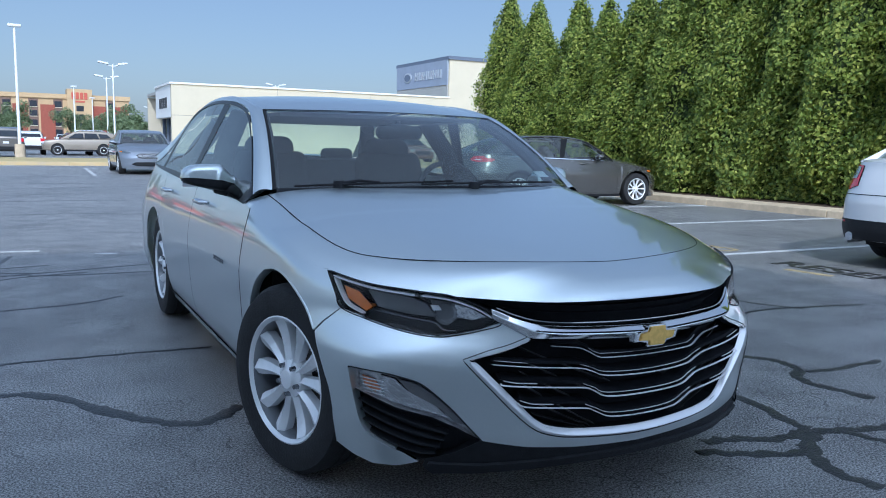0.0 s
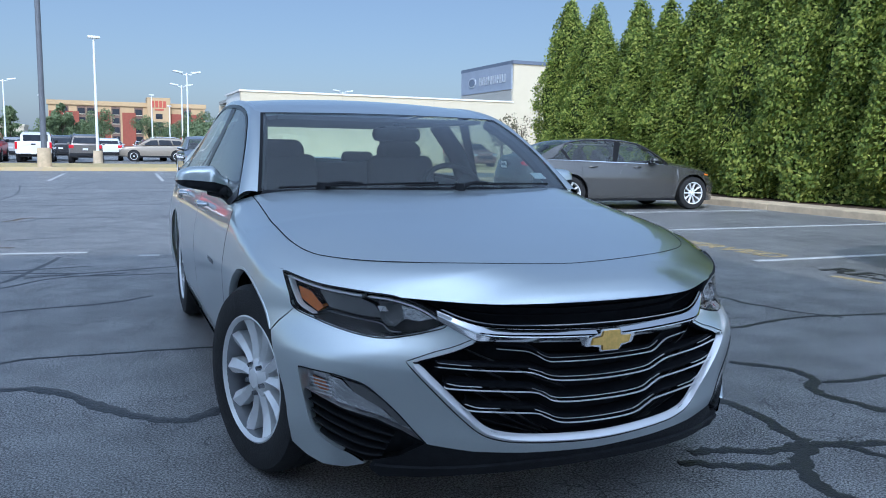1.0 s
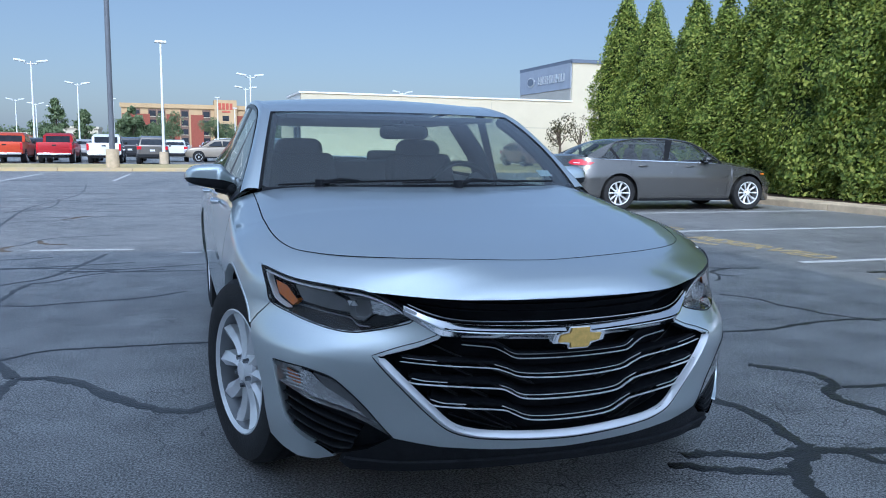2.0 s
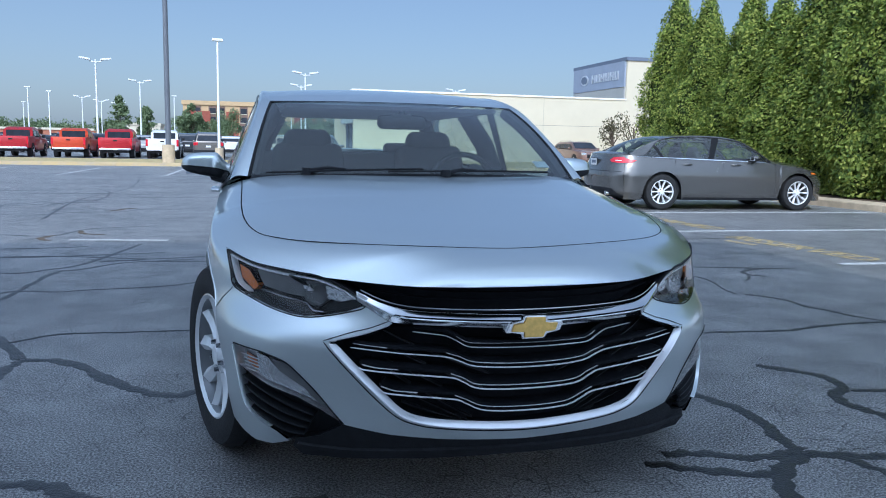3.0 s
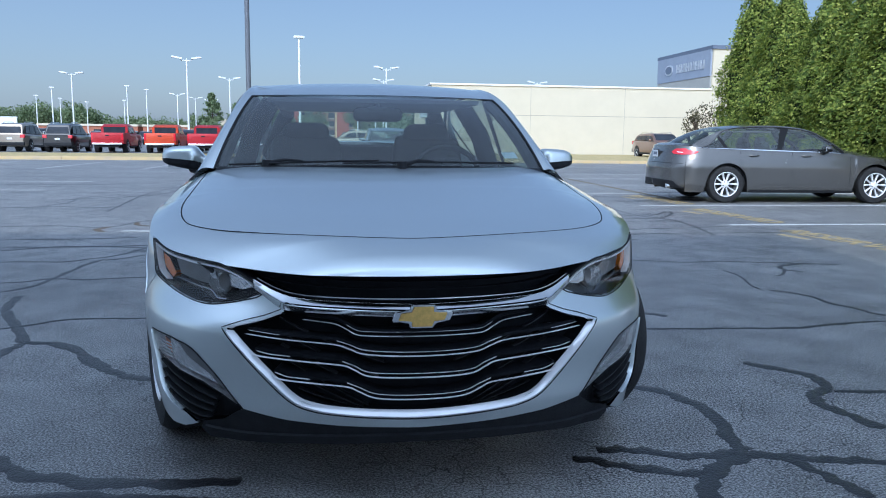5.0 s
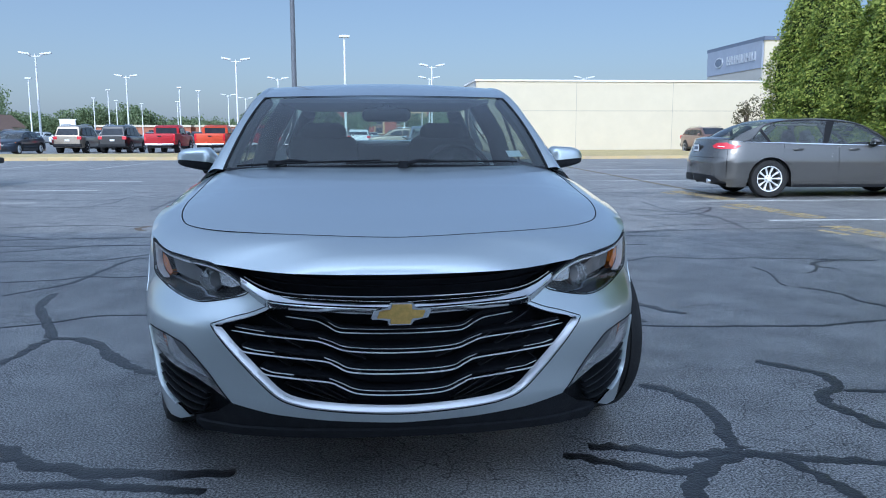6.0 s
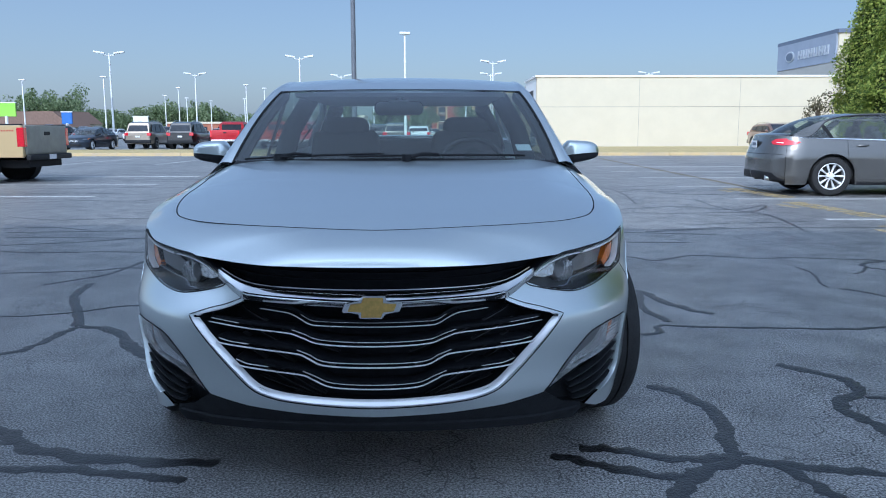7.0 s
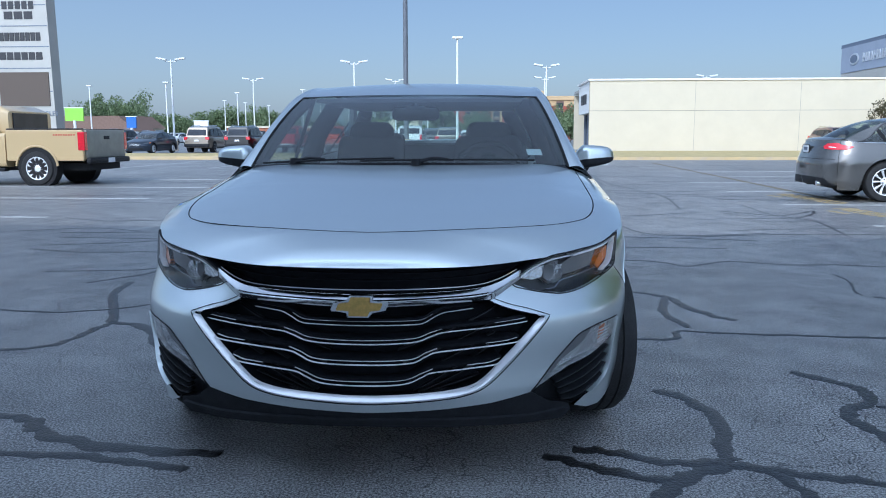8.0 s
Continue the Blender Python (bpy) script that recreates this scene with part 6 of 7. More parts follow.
# fog lamps and side intakes
FOG = [(0.695, 0.488), (0.60, 0.487), (0.56, 0.482), (0.508, 0.468), (0.47, 0.435), (0.43, 0.390), (0.395, 0.343), (0.364, 0.302), (0.42, 0.338), (0.48, 0.366), (0.57, 0.384), (0.61, 0.398), (0.686, 0.424)]
INTAKE = [(0.684, 0.420), (0.61, 0.394), (0.57, 0.380), (0.48, 0.362), (0.42, 0.334), (0.366, 0.298), (0.43, 0.25), (0.512, 0.228), (0.55, 0.245), (0.62, 0.268), (0.66, 0.304), (0.683, 0.38)]
for side in (1, -1):
    f = new("fog_lamp")
    f.parent = car
    f["label"] = "clear slanting fog lamp with an amber corner"
    region("lens", FOG, LENS, f, "clear lens", off=0.002, side=side, rim=0.0)
    pocket("bowl", FOG, FOG_BOWL, f, 0.035, "grey lamp bowl", side=side)
    ribbon("lamp_trim", [(0.697, 0.490), (0.60, 0.489), (0.56, 0.484), (0.508, 0.470), (0.47, 0.437), (0.43, 0.392), (0.395, 0.345), (0.362, 0.300)], 0.006, 0.02, BLACK_PLASTIC, f, "black lamp trim", off=0.002, side=side, n=40)
    region("amber_reflector", [(0.672, 0.462), (0.635, 0.455), (0.62, 0.425), (0.635, 0.414), (0.668, 0.43)], PALE_AMBER, f, "amber marker", off=-0.028, side=side, rim=0.005)
    region("reflector", [(0.612, 0.476), (0.575, 0.470), (0.545, 0.440), (0.47, 0.395), (0.44, 0.362), (0.50, 0.380), (0.585, 0.396), (0.612, 0.410)], REFLECTOR, f, "bright fluted reflector", off=-0.016, side=side, rim=0.012)
    region("lamp_bezel", [(0.565, 0.474), (0.515, 0.464), (0.476, 0.434), (0.436, 0.390), (0.40, 0.345), (0.425, 0.352), (0.46, 0.392), (0.535, 0.436)], SHROUD, f, "grey stippled bezel", off=-0.010, side=side, rim=0.012)
    for k in range(5):
        z0 = 0.468 - 0.011 * k
        ribbon("flute", [(0.670 - 0.004 * k, z0 - 0.006), (0.60, z0 - 0.010)], 0.0025, 0.004, LIGHT_GUIDE, f, "clear lens flute", off=-0.006, side=side, n=5)
    pocket("side_intake", INTAKE, BLACK_PLASTIC, car, 0.05, "black side intake", side=side)
    for k in range(4):
        d = 0.030 * (k + 1)
        ribbon("intake_slat", [(0.676 - 0.006 * k, 0.418 - d), (0.60, 0.392 - d), (0.52, 0.368 - d), (0.44 + 0.01 * k, 0.338 - 0.75 * d)], 0.009, 0.03, BLACK_PLASTIC, car, "black intake slat", off=-0.006, side=side, n=24)
low = [(0, 0.254), (0.14, 0.264), (0.26, 0.278), (0.362, 0.300), (0.43, 0.250), (0.495, 0.230), (0.505, 0.205), (0.48, 0.178), (0.40, 0.174), (0.25, 0.188), (0.12, 0.194), (0, 0.197)]
region("valance", sym(low), BLACK_PLASTIC, car, "black lower valance", off=-0.004, step=0.025)
ribbon("chin", mirrored([(0, 0.220), (0.14, 0.219), (0.28, 0.211), (0.38, 0.204), (0.45, 0.206), (0.49, 0.212)]), 0.024, 0.05, BLACK_PLASTIC, car, "black chin spoiler", off=0.005, n=70)

# wipers, cowl, handles, badge, sticker
bm = bmesh.new()
rows = []
for i in range(33):
    u = -1 + i / 16
    a, b = bonnet(0.99, u * 0.88), screen(0.010, u * 0.97)
    rows.append([bm.verts.new(a - Vector((0, 0, 0.010))), bm.verts.new(Vector((b.x, b.y, b.z + 0.002)))])
for r0, r1 in zip(rows, rows[1:]):
    bm.faces.new((r0[0], r1[0], r1[1], r0[1]))
part("cowl", bm, BLACK_PLASTIC, car, "black cowl panel under the wipers")


def wiper(px, tip_u, back_u):
    w = new("wiper")
    w.parent = car
    w["label"] = "black windscreen wiper"
    up = Vector((0, -0.016, 0.010))
    piv = Vector((px, bonnet(0.985, px / 0.78).y + 0.02, 0.992))
    blade = [screen(0.012 + 0.022 * t, back_u + (tip_u - back_u) * t) + up for t in steps(0, 1, 12)]
    mid = screen(0.026, (tip_u + back_u) / 2) + up * 1.3
    part("arm", tube(bmesh.new(), [piv, piv.lerp(mid, 0.5) + Vector((0, 0, 0.012)), mid], [0.012, 0.007, 0.005], 8), BLACK_PLASTIC, w, smooth=True)
    part("blade", tube(bmesh.new(), blade, 0.0045, 6), BLACK_PLASTIC, w, smooth=True)
    part("pivot", tube(bmesh.new(), [piv - Vector((0, 0, 0.02)), piv + Vector((0, 0, 0.018))], [0.026, 0.02], 12), BLACK_PLASTIC, w, smooth=True)


wiper(0.06, 0.78, -0.25)
wiper(-0.52, -0.05, -0.90)
for side in (1, -1):
    for y in (1.36, 2.36):
        s = s_of_y(y)
        hd = new("door_handle")
        hd.parent = car
        p = skin(s * side, 0.865)
        bm = bmesh.new()
        tube(bm, [p + Vector((side * 0.004, -0.10, 0)), p + Vector((side * 0.034, -0.07, 0.002)), p + Vector((side * 0.036, 0.06, 0.002)), p + Vector((side * 0.004, 0.10, 0))], [0.008, 0.014, 0.014, 0.008], 10)
        part("handle_bar", bm, CHROME, hd, "chrome door handle", True)
        hd["label"] = "chrome door handle"
    for i in range(6):
        s = s_of_y(0.80 + 0.033 * i)
        boxb = bmesh.new()
        p = skin(s * side, 0.642)
        box(boxb, p.x - 0.003, p.x + 0.004 * side + 0.003, p.y - 0.011, p.y + 0.011, 0.634, 0.652)
        part("badge_bar", boxb, DARK_CHROME, car, "small dark chrome letter-sized bar")
c = screen(0.14, 0.80)
bm = box(bmesh.new(), -0.035, 0.035, -0.001, 0.001, -0.025, 0.025)
ob = part("sticker", bm, PLATE_WHITE, car, "small white windscreen sticker")
ob.matrix_basis = Matrix.Translation(c + Vector((0, 0.012, -0.004))) @ Matrix.Rotation(radians(12), 4, "Z") @ Matrix.Rotation(radians(-58), 4, "X")
patch("screen_band", lambda v, u: screen(v, u) + Vector((0, -0.0015, 0.0025)), steps(0.975, 1.0, 3), steps(-1, 1, 24), SHUT_LINE, car, "black band at the top of the windscreen", flip=True)
for side in (1, -1):
    patch("screen_edge", lambda v, u: screen(v, side * u) + Vector((0, -0.0015, 0.0025)), steps(0.0, 0.975, 12), steps(0.983, 1.0, 2), SHUT_LINE, car, "black windscreen edge", flip=side > 0)
bm = box(bmesh.new(), -0.06, 0.06, 0.98, 1.05, 1.225, 1.268, 0.02)
part("sensor_pod", bm, CABIN_DARK, car, "black sensor pod behind the windscreen", True)


# ---- the other sedans: one body, other paint, lamps and trim ----
def sedan(name, label, paint, x, y, turn, wb=2.85, spokes=5, trim=CHROME, front="bar", fine=True, scale=(1, 1, 1), tail="wrap"):
    c = thing(name, label, "car", x, y, 0, turn, "parked cars")
    c.scale = scale
    for side in (1, -1):
        flank(c, "front_fender", -0.38, 0.518, 44, paint, wb, side)
        flank(c, "front_door", 0.524, 1.62, 14, paint, wb, side)
        flank(c, "rear_door", 1.626, 2.60, 24, paint, wb, side)
        flank(c, "rear_fender", 2.606, 3.62, 40, paint, wb, side)
        region("sill", [(s_of_y(0.42), 0.19), (s_of_y(2.42), 0.19), (s_of_y(2.42), 0.235), (s_of_y(0.42), 0.235)], BLACK_PLASTIC, c, "dark sill", off=0.008, side=side, step=0.2)
        door_mirror(c, side, paint if name != "dark_sedan" else BLACK_PLASTIC)
        for yy in (1.36, 2.36):
            p = skin(s_of_y(yy) * side, 0.865)
            bm = tube(bmesh.new(), [p + Vector((side * 0.004, -0.10, 0)), p + Vector((side * 0.03, -0.06, 0)), p + Vector((side * 0.03, 0.06, 0)), p + Vector((side * 0.004, 0.10, 0))], [0.008, 0.014, 0.014, 0.008], 8)
            part("door_handle", bm, paint, c, "door handle", True)
        # lamps
        region("headlamp", [(0.80, 0.752), (0.62, 0.735), (0.46, 0.705), (0.44, 0.665), (0.58, 0.660), (0.74, 0.69)], DARK_CHROME if front == "bar" else REFLECTOR, c, "dark clear headlamp", off=0.006, side=side, rim=0.02)
        region("turn_signal", [(0.83, 0.742), (0.72, 0.728), (0.72, 0.700), (0.82, 0.708)], AMBER, c, "amber turn signal", off=0.010, side=side, rim=0.02)
        if tail == "wrap":
            lamp = [(s_of_y(3.38), 0.925), (s_of_y(3.6), 0.958), (2.32, 0.985), (2.58, 0.975), (2.66, 0.925), (2.60, 0.885), (2.40, 0.868), (2.15, 0.876)]
        else:
            lamp = [(2.30, 1.0), (2.45, 1.01), (2.62, 1.0), (2.66, 0.80), (2.50, 0.76), (2.34, 0.82)]
            region("bumper_band", [(2.12, 0.46), (2.99, 0.47), (2.99, 0.36), (2.12, 0.34)], BLACK_PLASTIC, c, "dark bumper band", off=0.006, side=side, step=0.06)
            region("reflector", [(2.2, 0.445), (2.55, 0.45), (2.55, 0.43), (2.2, 0.42)], RED_LENS, c, "thin red reflector", off=0.010, side=side, step=0.06)
        t = region("tail_lamp", lamp, RED_LENS, c, "red tail lamp", off=0.012, side=side, rim=0.03)
        if tail == "wrap":
            region("clear_strip", [(2.36, 0.915), (2.52, 0.925), (2.53, 0.912), (2.38, 0.902)], PLATE_WHITE, t, "pale strip in the lamp", off=0.016, side=side, rim=0.006)
        else:
            region("clear_panel", [(2.34, 0.985), (2.45, 0.995), (2.58, 0.985), (2.59, 0.87), (2.38, 0.87)], REFLECTOR, t, "pale lamp panel", off=0.016, side=side, rim=0.006)
        bm = tube(bmesh.new(), [(side * 0.60, 3.62, 0.30), (side * 0.60, 3.87, 0.295)], [0.04, 0.045], 14)
        part("exhaust_tip", bm, CHROME, c, "chrome exhaust tip", True)
    s1 = s_of_y(3.626)

    def tailskin(u, v):
        s = s1 + (3.0 - s1) * (1 - abs(u))
        q = s if u > 0 else -s
        zz = 0.27 + (shoulder(s) - 0.27) * v
        p = skin(abs(q), zz)
        return Vector((p.x if u > 0 else -p.x, p.y, p.z))
    patch("rear_bumper", tailskin, steps(-1, 1, 60), steps(0, 1, 16), paint, c, "", flip=True)
    part("rear_seam", tube(bmesh.new(), [tailskin(u, 0.58) * Vector((1.002, 1, 1)) + Vector((0, 0.001, 0)) for u in steps(-0.93, 0.93, 30)], 0.004, 6), SHUT_LINE, c, "dark boot gap")
    low = [(s1, 0.255), (s1, 0.275), (2.42, 0.30), (2.52, 0.39), (2.8, 0.41), (3.0, 0.41), (3.0, 0.275)]
    for side in (1, -1):
        region("rear_valance", [(min(a, 2.995), b) for a, b in low], BLACK_PLASTIC, c, "black rear valance", off=0.008, side=side, step=0.08)
    bm = box(bmesh.new(), -0.155, 0.155, 3.865, 3.885, 0.80, 0.955, 0.005)
    pl = part("plate_holder", bm, BLACK_PLASTIC, c, "black plate holder")
    bm = box(bmesh.new(), -0.14, 0.14, 3.886, 3.89, 0.815, 0.945)
    pl = part("number_plate", bm, PLATE_WHITE, c, "white plate with a dark bar")
    boxed("plate_bar", -0.10, 0.10, 3.890, 3.892, 0.855, 0.91, SIGN_DARK, pl)
    # nose
    nose = [(0, 0.712)] + [(s, shoulder(s)) for s in steps(0.1, 0.75, 8)] + [(0.80, 0.77), (0.813, 0.57), (0.766, 0.40), (0.757, 0.335), (0.762, 0.185), (0, 0.185)]
    region("front_bumper", nose + [(-a, b) for a, b in nose[-2:0:-1]], paint, c, "painted bumper", step=0.05)
    if front == "bar":
        mouth = [(0, 0.67), (0.2, 0.665), (0.30, 0.61), (0.24, 0.53), (0.12, 0.50), (0, 0.50)]
        g = region("grille", mouth + [(-a, b) for a, b in mouth[-2:0:-1]], BLACK_PLASTIC, c, "dark hexagonal grille", off=0.004, step=0.05)
        for k in range(5):
            z = 0.53 + k * 0.03
            ribbon("grille_bar", mirrored([(0, z), (0.12, z), (0.235 + 0.012 * k, z)]), 0.010, 0.01, CHROME, g, "chrome grille bar", off=0.012, n=20)
        lowg = [(0, 0.40), (0.3, 0.39), (0.42, 0.33), (0.3, 0.27), (0, 0.26)]
        region("lower_intake", lowg + [(-a, b) for a, b in lowg[-2:0:-1]], BLACK_PLASTIC, c, "black lower intake", off=0.004, step=0.05)
    patch("bonnet", bonnet, steps(0.0, 1, 26), steps(-1, 1, 28), paint, c, "", flip=True)
    glasshouse(c, paint, trim)
    underbody(c, wb)
    cabin(c)
    for xx in (-0.80, 0.80):
        make_wheel(c, xx, 0.0, fine=fine, spokes=spokes, slim=0.62)
        make_wheel(c, xx, wb, fine=fine, spokes=spokes, slim=0.62)
    return c


PAINT_GREY = car_paint("magnetic_grey_paint", (0.125, 0.122, 0.117), 0.6, 0.25)
PAINT_WHITE = car_paint("pearl_white_paint", (0.78, 0.79, 0.80), 0.0, 0.3, 0.02)
PAINT_STEEL = car_paint("steel_blue_paint", (0.26, 0.29, 0.34), 0.6, 0.35)
PAINT_NAVY = car_paint("dark_blue_paint", (0.02, 0.03, 0.05), 0.5, 0.3)
PAINT_BLACK = car_paint("black_paint", (0.008, 0.008, 0.01), 0.2, 0.3)
PAINT_RED = car_paint("red_paint", (0.40, 0.006, 0.014), 0.25, 0.45, coat=0.4)
PAINT_ORANGE = car_paint("burnt_orange_paint", (0.55, 0.055, 0.012), 0.25, 0.45, coat=0.4)
PAINT_MAROON = car_paint("maroon_paint", (0.12, 0.02, 0.02), 0.4, 0.35)
PAINT_TAN = car_paint("pebble_tan_paint", (0.34, 0.29, 0.23), 0.5, 0.35)
PAINT_SAND = car_paint("sand_paint", (0.56, 0.41, 0.21), 0.0, 0.35, 0.02)
PAINT_COPPER = car_paint("copper_paint", (0.22, 0.125, 0.10), 0.5, 0.35)
PAINT_SILVER_FAR = car_paint("pale_silver_paint", (0.52, 0.53, 0.54), 0.5, 0.35)
PAINT_BROWN = car_paint("grey_brown_paint", (0.17, 0.155, 0.14), 0.5, 0.35)
PAINT_DKGREY = car_paint("charcoal_paint", (0.05, 0.05, 0.055), 0.5, 0.35)

# nose towards the hedge, tail to the aisle
sedan("grey_sedan", "dark grey metallic sedan parked nose to the hedge", PAINT_GREY, 9.92, 11.12, 85.8)
sedan("white_sedan", "white sedan with tall red tail lamps parked by the hedge", PAINT_WHITE, 9.85, 1.9, 88, tail="tall", scale=(1, 1, 1.05))
sedan("blue_grey_sedan", "steel blue sedan with a chrome barred grille", PAINT_STEEL, 2.2, 26.2, 0, fine=False, scale=(1.04, 1.04, 1.05))
sedan("dark_sedan", "dark blue sedan parked by the grass island", PAINT_NAVY, -22.4, 47.7, -3, fine=False)


# ---- trucks and sport utility vehicles ----
def section_body(bm, stations):
    """A closed hull from rounded box sections: (y, half width, bottom, top, corner)."""
    rings = []
    for y, w, lo, hi, r in stations:
        ring = []
        for cx, cz, a0 in ((w - r, hi - r, 0), (-(w - r), hi - r, 90), (-(w - r), lo + r, 180), (w - r, lo + r, 270)):
            for k in range(4):
                a = radians(a0 + 30 * k)
                ring.append(bm.verts.new((cx + r * math.cos(a), y, cz + r * math.sin(a))))
        rings.append(ring)
    n = len(rings[0])
    for r0, r1 in zip(rings, rings[1:]):
        for k in range(n):
            bm.faces.new((r0[k], r0[(k + 1) % n], r1[(k + 1) % n], r1[k]))
    bm.faces.new(rings[0])
    bm.faces.new(rings[-1][::-1])
    return bm


def wheel_wells(parent, wheels, r, w):
    """Dark round wheel wells just proud of the sides."""
    for y in wheels:
        for s in (1, -1):
            part("wheel_well", tube(bmesh.new(), [(s * (w - 0.25), y, 0.40), (s * (w + 0.006), y, 0.40)], r, 24), SHUT_LINE, parent, "black wheel well")


def side_glass(parent, name, pts, w, side, tilt=0.10, z0=1.0):
    """A side pane as a thin slab following the cabin's lean."""
    bm = bmesh.new()
    f = [bm.verts.new((side * (w - tilt * max(0, z - z0)), y, z)) for y, z in pts]
    k = [bm.verts.new((side * (w - 0.02 - tilt * max(0, z - z0)), y, z)) for y, z in pts]
    bm.faces.new(f)
    bm.faces.new(k[::-1])
    n = len(f)
    for i in range(n):
        bm.faces.new((f[i], k[i], k[(i + 1) % n], f[(i + 1) % n]))
    return part(name, bm, DARK_GLASS, parent, "dark side window")


def pickup(label, paint, x, y, turn, gate=None, detail=False):
    """Crew-cab pickup; y runs from the nose (0) to the tailgate (5.6)."""
    c = thing("pickup_truck", label, "pickup truck", x, y, 0, turn, "parked trucks")
    w = 0.98
    bm = section_body(bmesh.new(), ((0.0, 0.86, 0.55, 1.02, 0.12), (0.12, 0.95, 0.42, 1.12, 0.12), (0.5, w, 0.40, 1.17, 0.10), (1.45, w, 0.40, 1.20, 0.08), (3.55, w, 0.42, 1.20, 0.08)))
    part("body", bm, paint, c, smooth=True)
    bm = section_body(bmesh.new(), ((1.30, 0.90, 1.10, 1.20, 0.05), (2.05, 0.80, 1.15, 1.80, 0.12), (2.6, 0.79, 1.15, 1.86, 0.13), (3.3, 0.79, 1.15, 1.83, 0.13), (3.58, 0.84, 1.15, 1.70, 0.10)))
    part("cab", bm, paint, c, smooth=True)
    bm = bmesh.new()
    for x0, x1, y0, y1, z0, z1 in ((-w, -w + 0.09, 3.57, 5.42, 0.56, 1.27), (w - 0.09, w, 3.57, 5.42, 0.56, 1.27), (-w + 0.09, w - 0.09, 3.57, 5.42, 0.60, 0.70), (-w + 0.09, w - 0.09, 3.57, 3.63, 0.70, 1.25)):
        box(bm, x0, x1, y0, y1, z0, z1, 0.02)
    part("bed", bm, paint, c)
    bm = box(bmesh.new(), -w + 0.10, w - 0.10, 5.38, 5.46, 0.62, 1.27, 0.025, 3)
    g = part("tailgate", bm, gate or paint, c, "closed tailgate", True)
    boxed("tailgate_handle", -0.12, 0.12, 5.455, 5.475, 1.05, 1.13, BLACK_PLASTIC, g)
    bm = box(bmesh.new(), -0.92, 0.92, 5.44, 5.56, 0.50, 0.63, 0.03)
    b = part("rear_bumper", bm, CHROME if not detail else BLACK_PLASTIC, c, "rear step bumper", True)
    boxed("number_plate", -0.15, 0.15, 5.562, 5.572, 0.51, 0.62, PLATE_WHITE, b)
    for s in (1, -1):
        boxed("tail_lamp", s * (w - 0.13), s * (w + 0.008), 5.30, 5.465, 0.80, 1.22, RED_LENS, c, "red tail lamp", 0.015)
        side_glass(c, "front_window", ((1.62, 1.24), (2.12, 1.68), (2.48, 1.70), (2.52, 1.24)), 0.905, s, 0.17)
        side_glass(c, "rear_window", ((2.60, 1.24), (2.58, 1.70), (3.22, 1.68), (3.34, 1.24)), 0.905, s, 0.17)
        bm = box(bmesh.new(), s * 0.98, s * 1.16, 1.62, 1.76, 1.18, 1.38, 0.04)
        part("door_mirror", bm, BLACK_PLASTIC, c, "black door mirror", True)
        bm = box(bmesh.new(), s * 0.80, s * 0.98, 1.75, 3.5, 0.32, 0.40, 0.02)
        part("side_step", bm, BLACK_PLASTIC, c, "black side step")
        for yy in (2.40, 3.30):
            boxed("door_handle", s * 0.975, s * 1.01, yy - 0.1, yy + 0.1, 1.02, 1.06, paint, c)
        boxed("headlamp", s * 0.60, s * 0.92, -0.02, 0.16, 0.86, 1.02, REFLECTOR, c, "clear headlamp", 0.02)
    if detail:
        for s in (1, -1):
            boxed("bed_rail", s * (w - 0.10), s * (w + 0.006), 3.60, 5.40, 1.272, 1.300, BLACK_PLASTIC, c, "black bed rail cap", 0.008)
            for k in range(9):
                y0 = 4.72 + 0.06 * k
                boxed("decal_bar", s * (w + 0.001), s * (w + 0.004), y0, y0 + 0.042, 1.135, 1.17, RED_SIGN, c, "small red letter-sized bar")
            bm = bmesh.new()
            for yc in (0.95, 4.30):
                tube(bm, [(s * (w + 0.012), yc - 0.50 * math.cos(a), 0.40 + 0.50 * math.sin(a)) for a in steps(0.10, math.pi - 0.10, 20)], 0.028, 6)
            part("arch_trim", bm, paint, c, "flared wheel-arch edge", True)
    bm = box(bmesh.new(), -0.68, 0.68, 3.585, 3.60, 1.26, 1.66)
    part("back_glass", bm, DARK_GLASS, c, "dark rear cab window")
    bm = bmesh.new()
    v = [bm.verts.new(p) for p in ((-0.80, 1.42, 1.255), (0.80, 1.42, 1.255), (0.70, 2.03, 1.755), (-0.70, 2.03, 1.755))]
    bm.faces.new(v)
    part("windscreen", bm, DARK_GLASS, c, "dark windscreen")
    wheel_wells(c, (0.95, 4.30), 0.47, w)
    boxed("grille", -0.58, 0.58, -0.03, 0.02, 0.62, 0.98, BLACK_PLASTIC, c, "black grille")
    bm = box(bmesh.new(), -0.7, 0.7, 0.4, 5.4, 0.34, 0.5)
    part("frame", bm, SHUT_LINE, c, "dark ladder frame")
    for xx in (-0.91, 0.91):
        for yy in (0.95, 4.30):
            make_wheel(c, xx, yy, 0.39, fine=False, spokes=6, r=0.39)
    return c


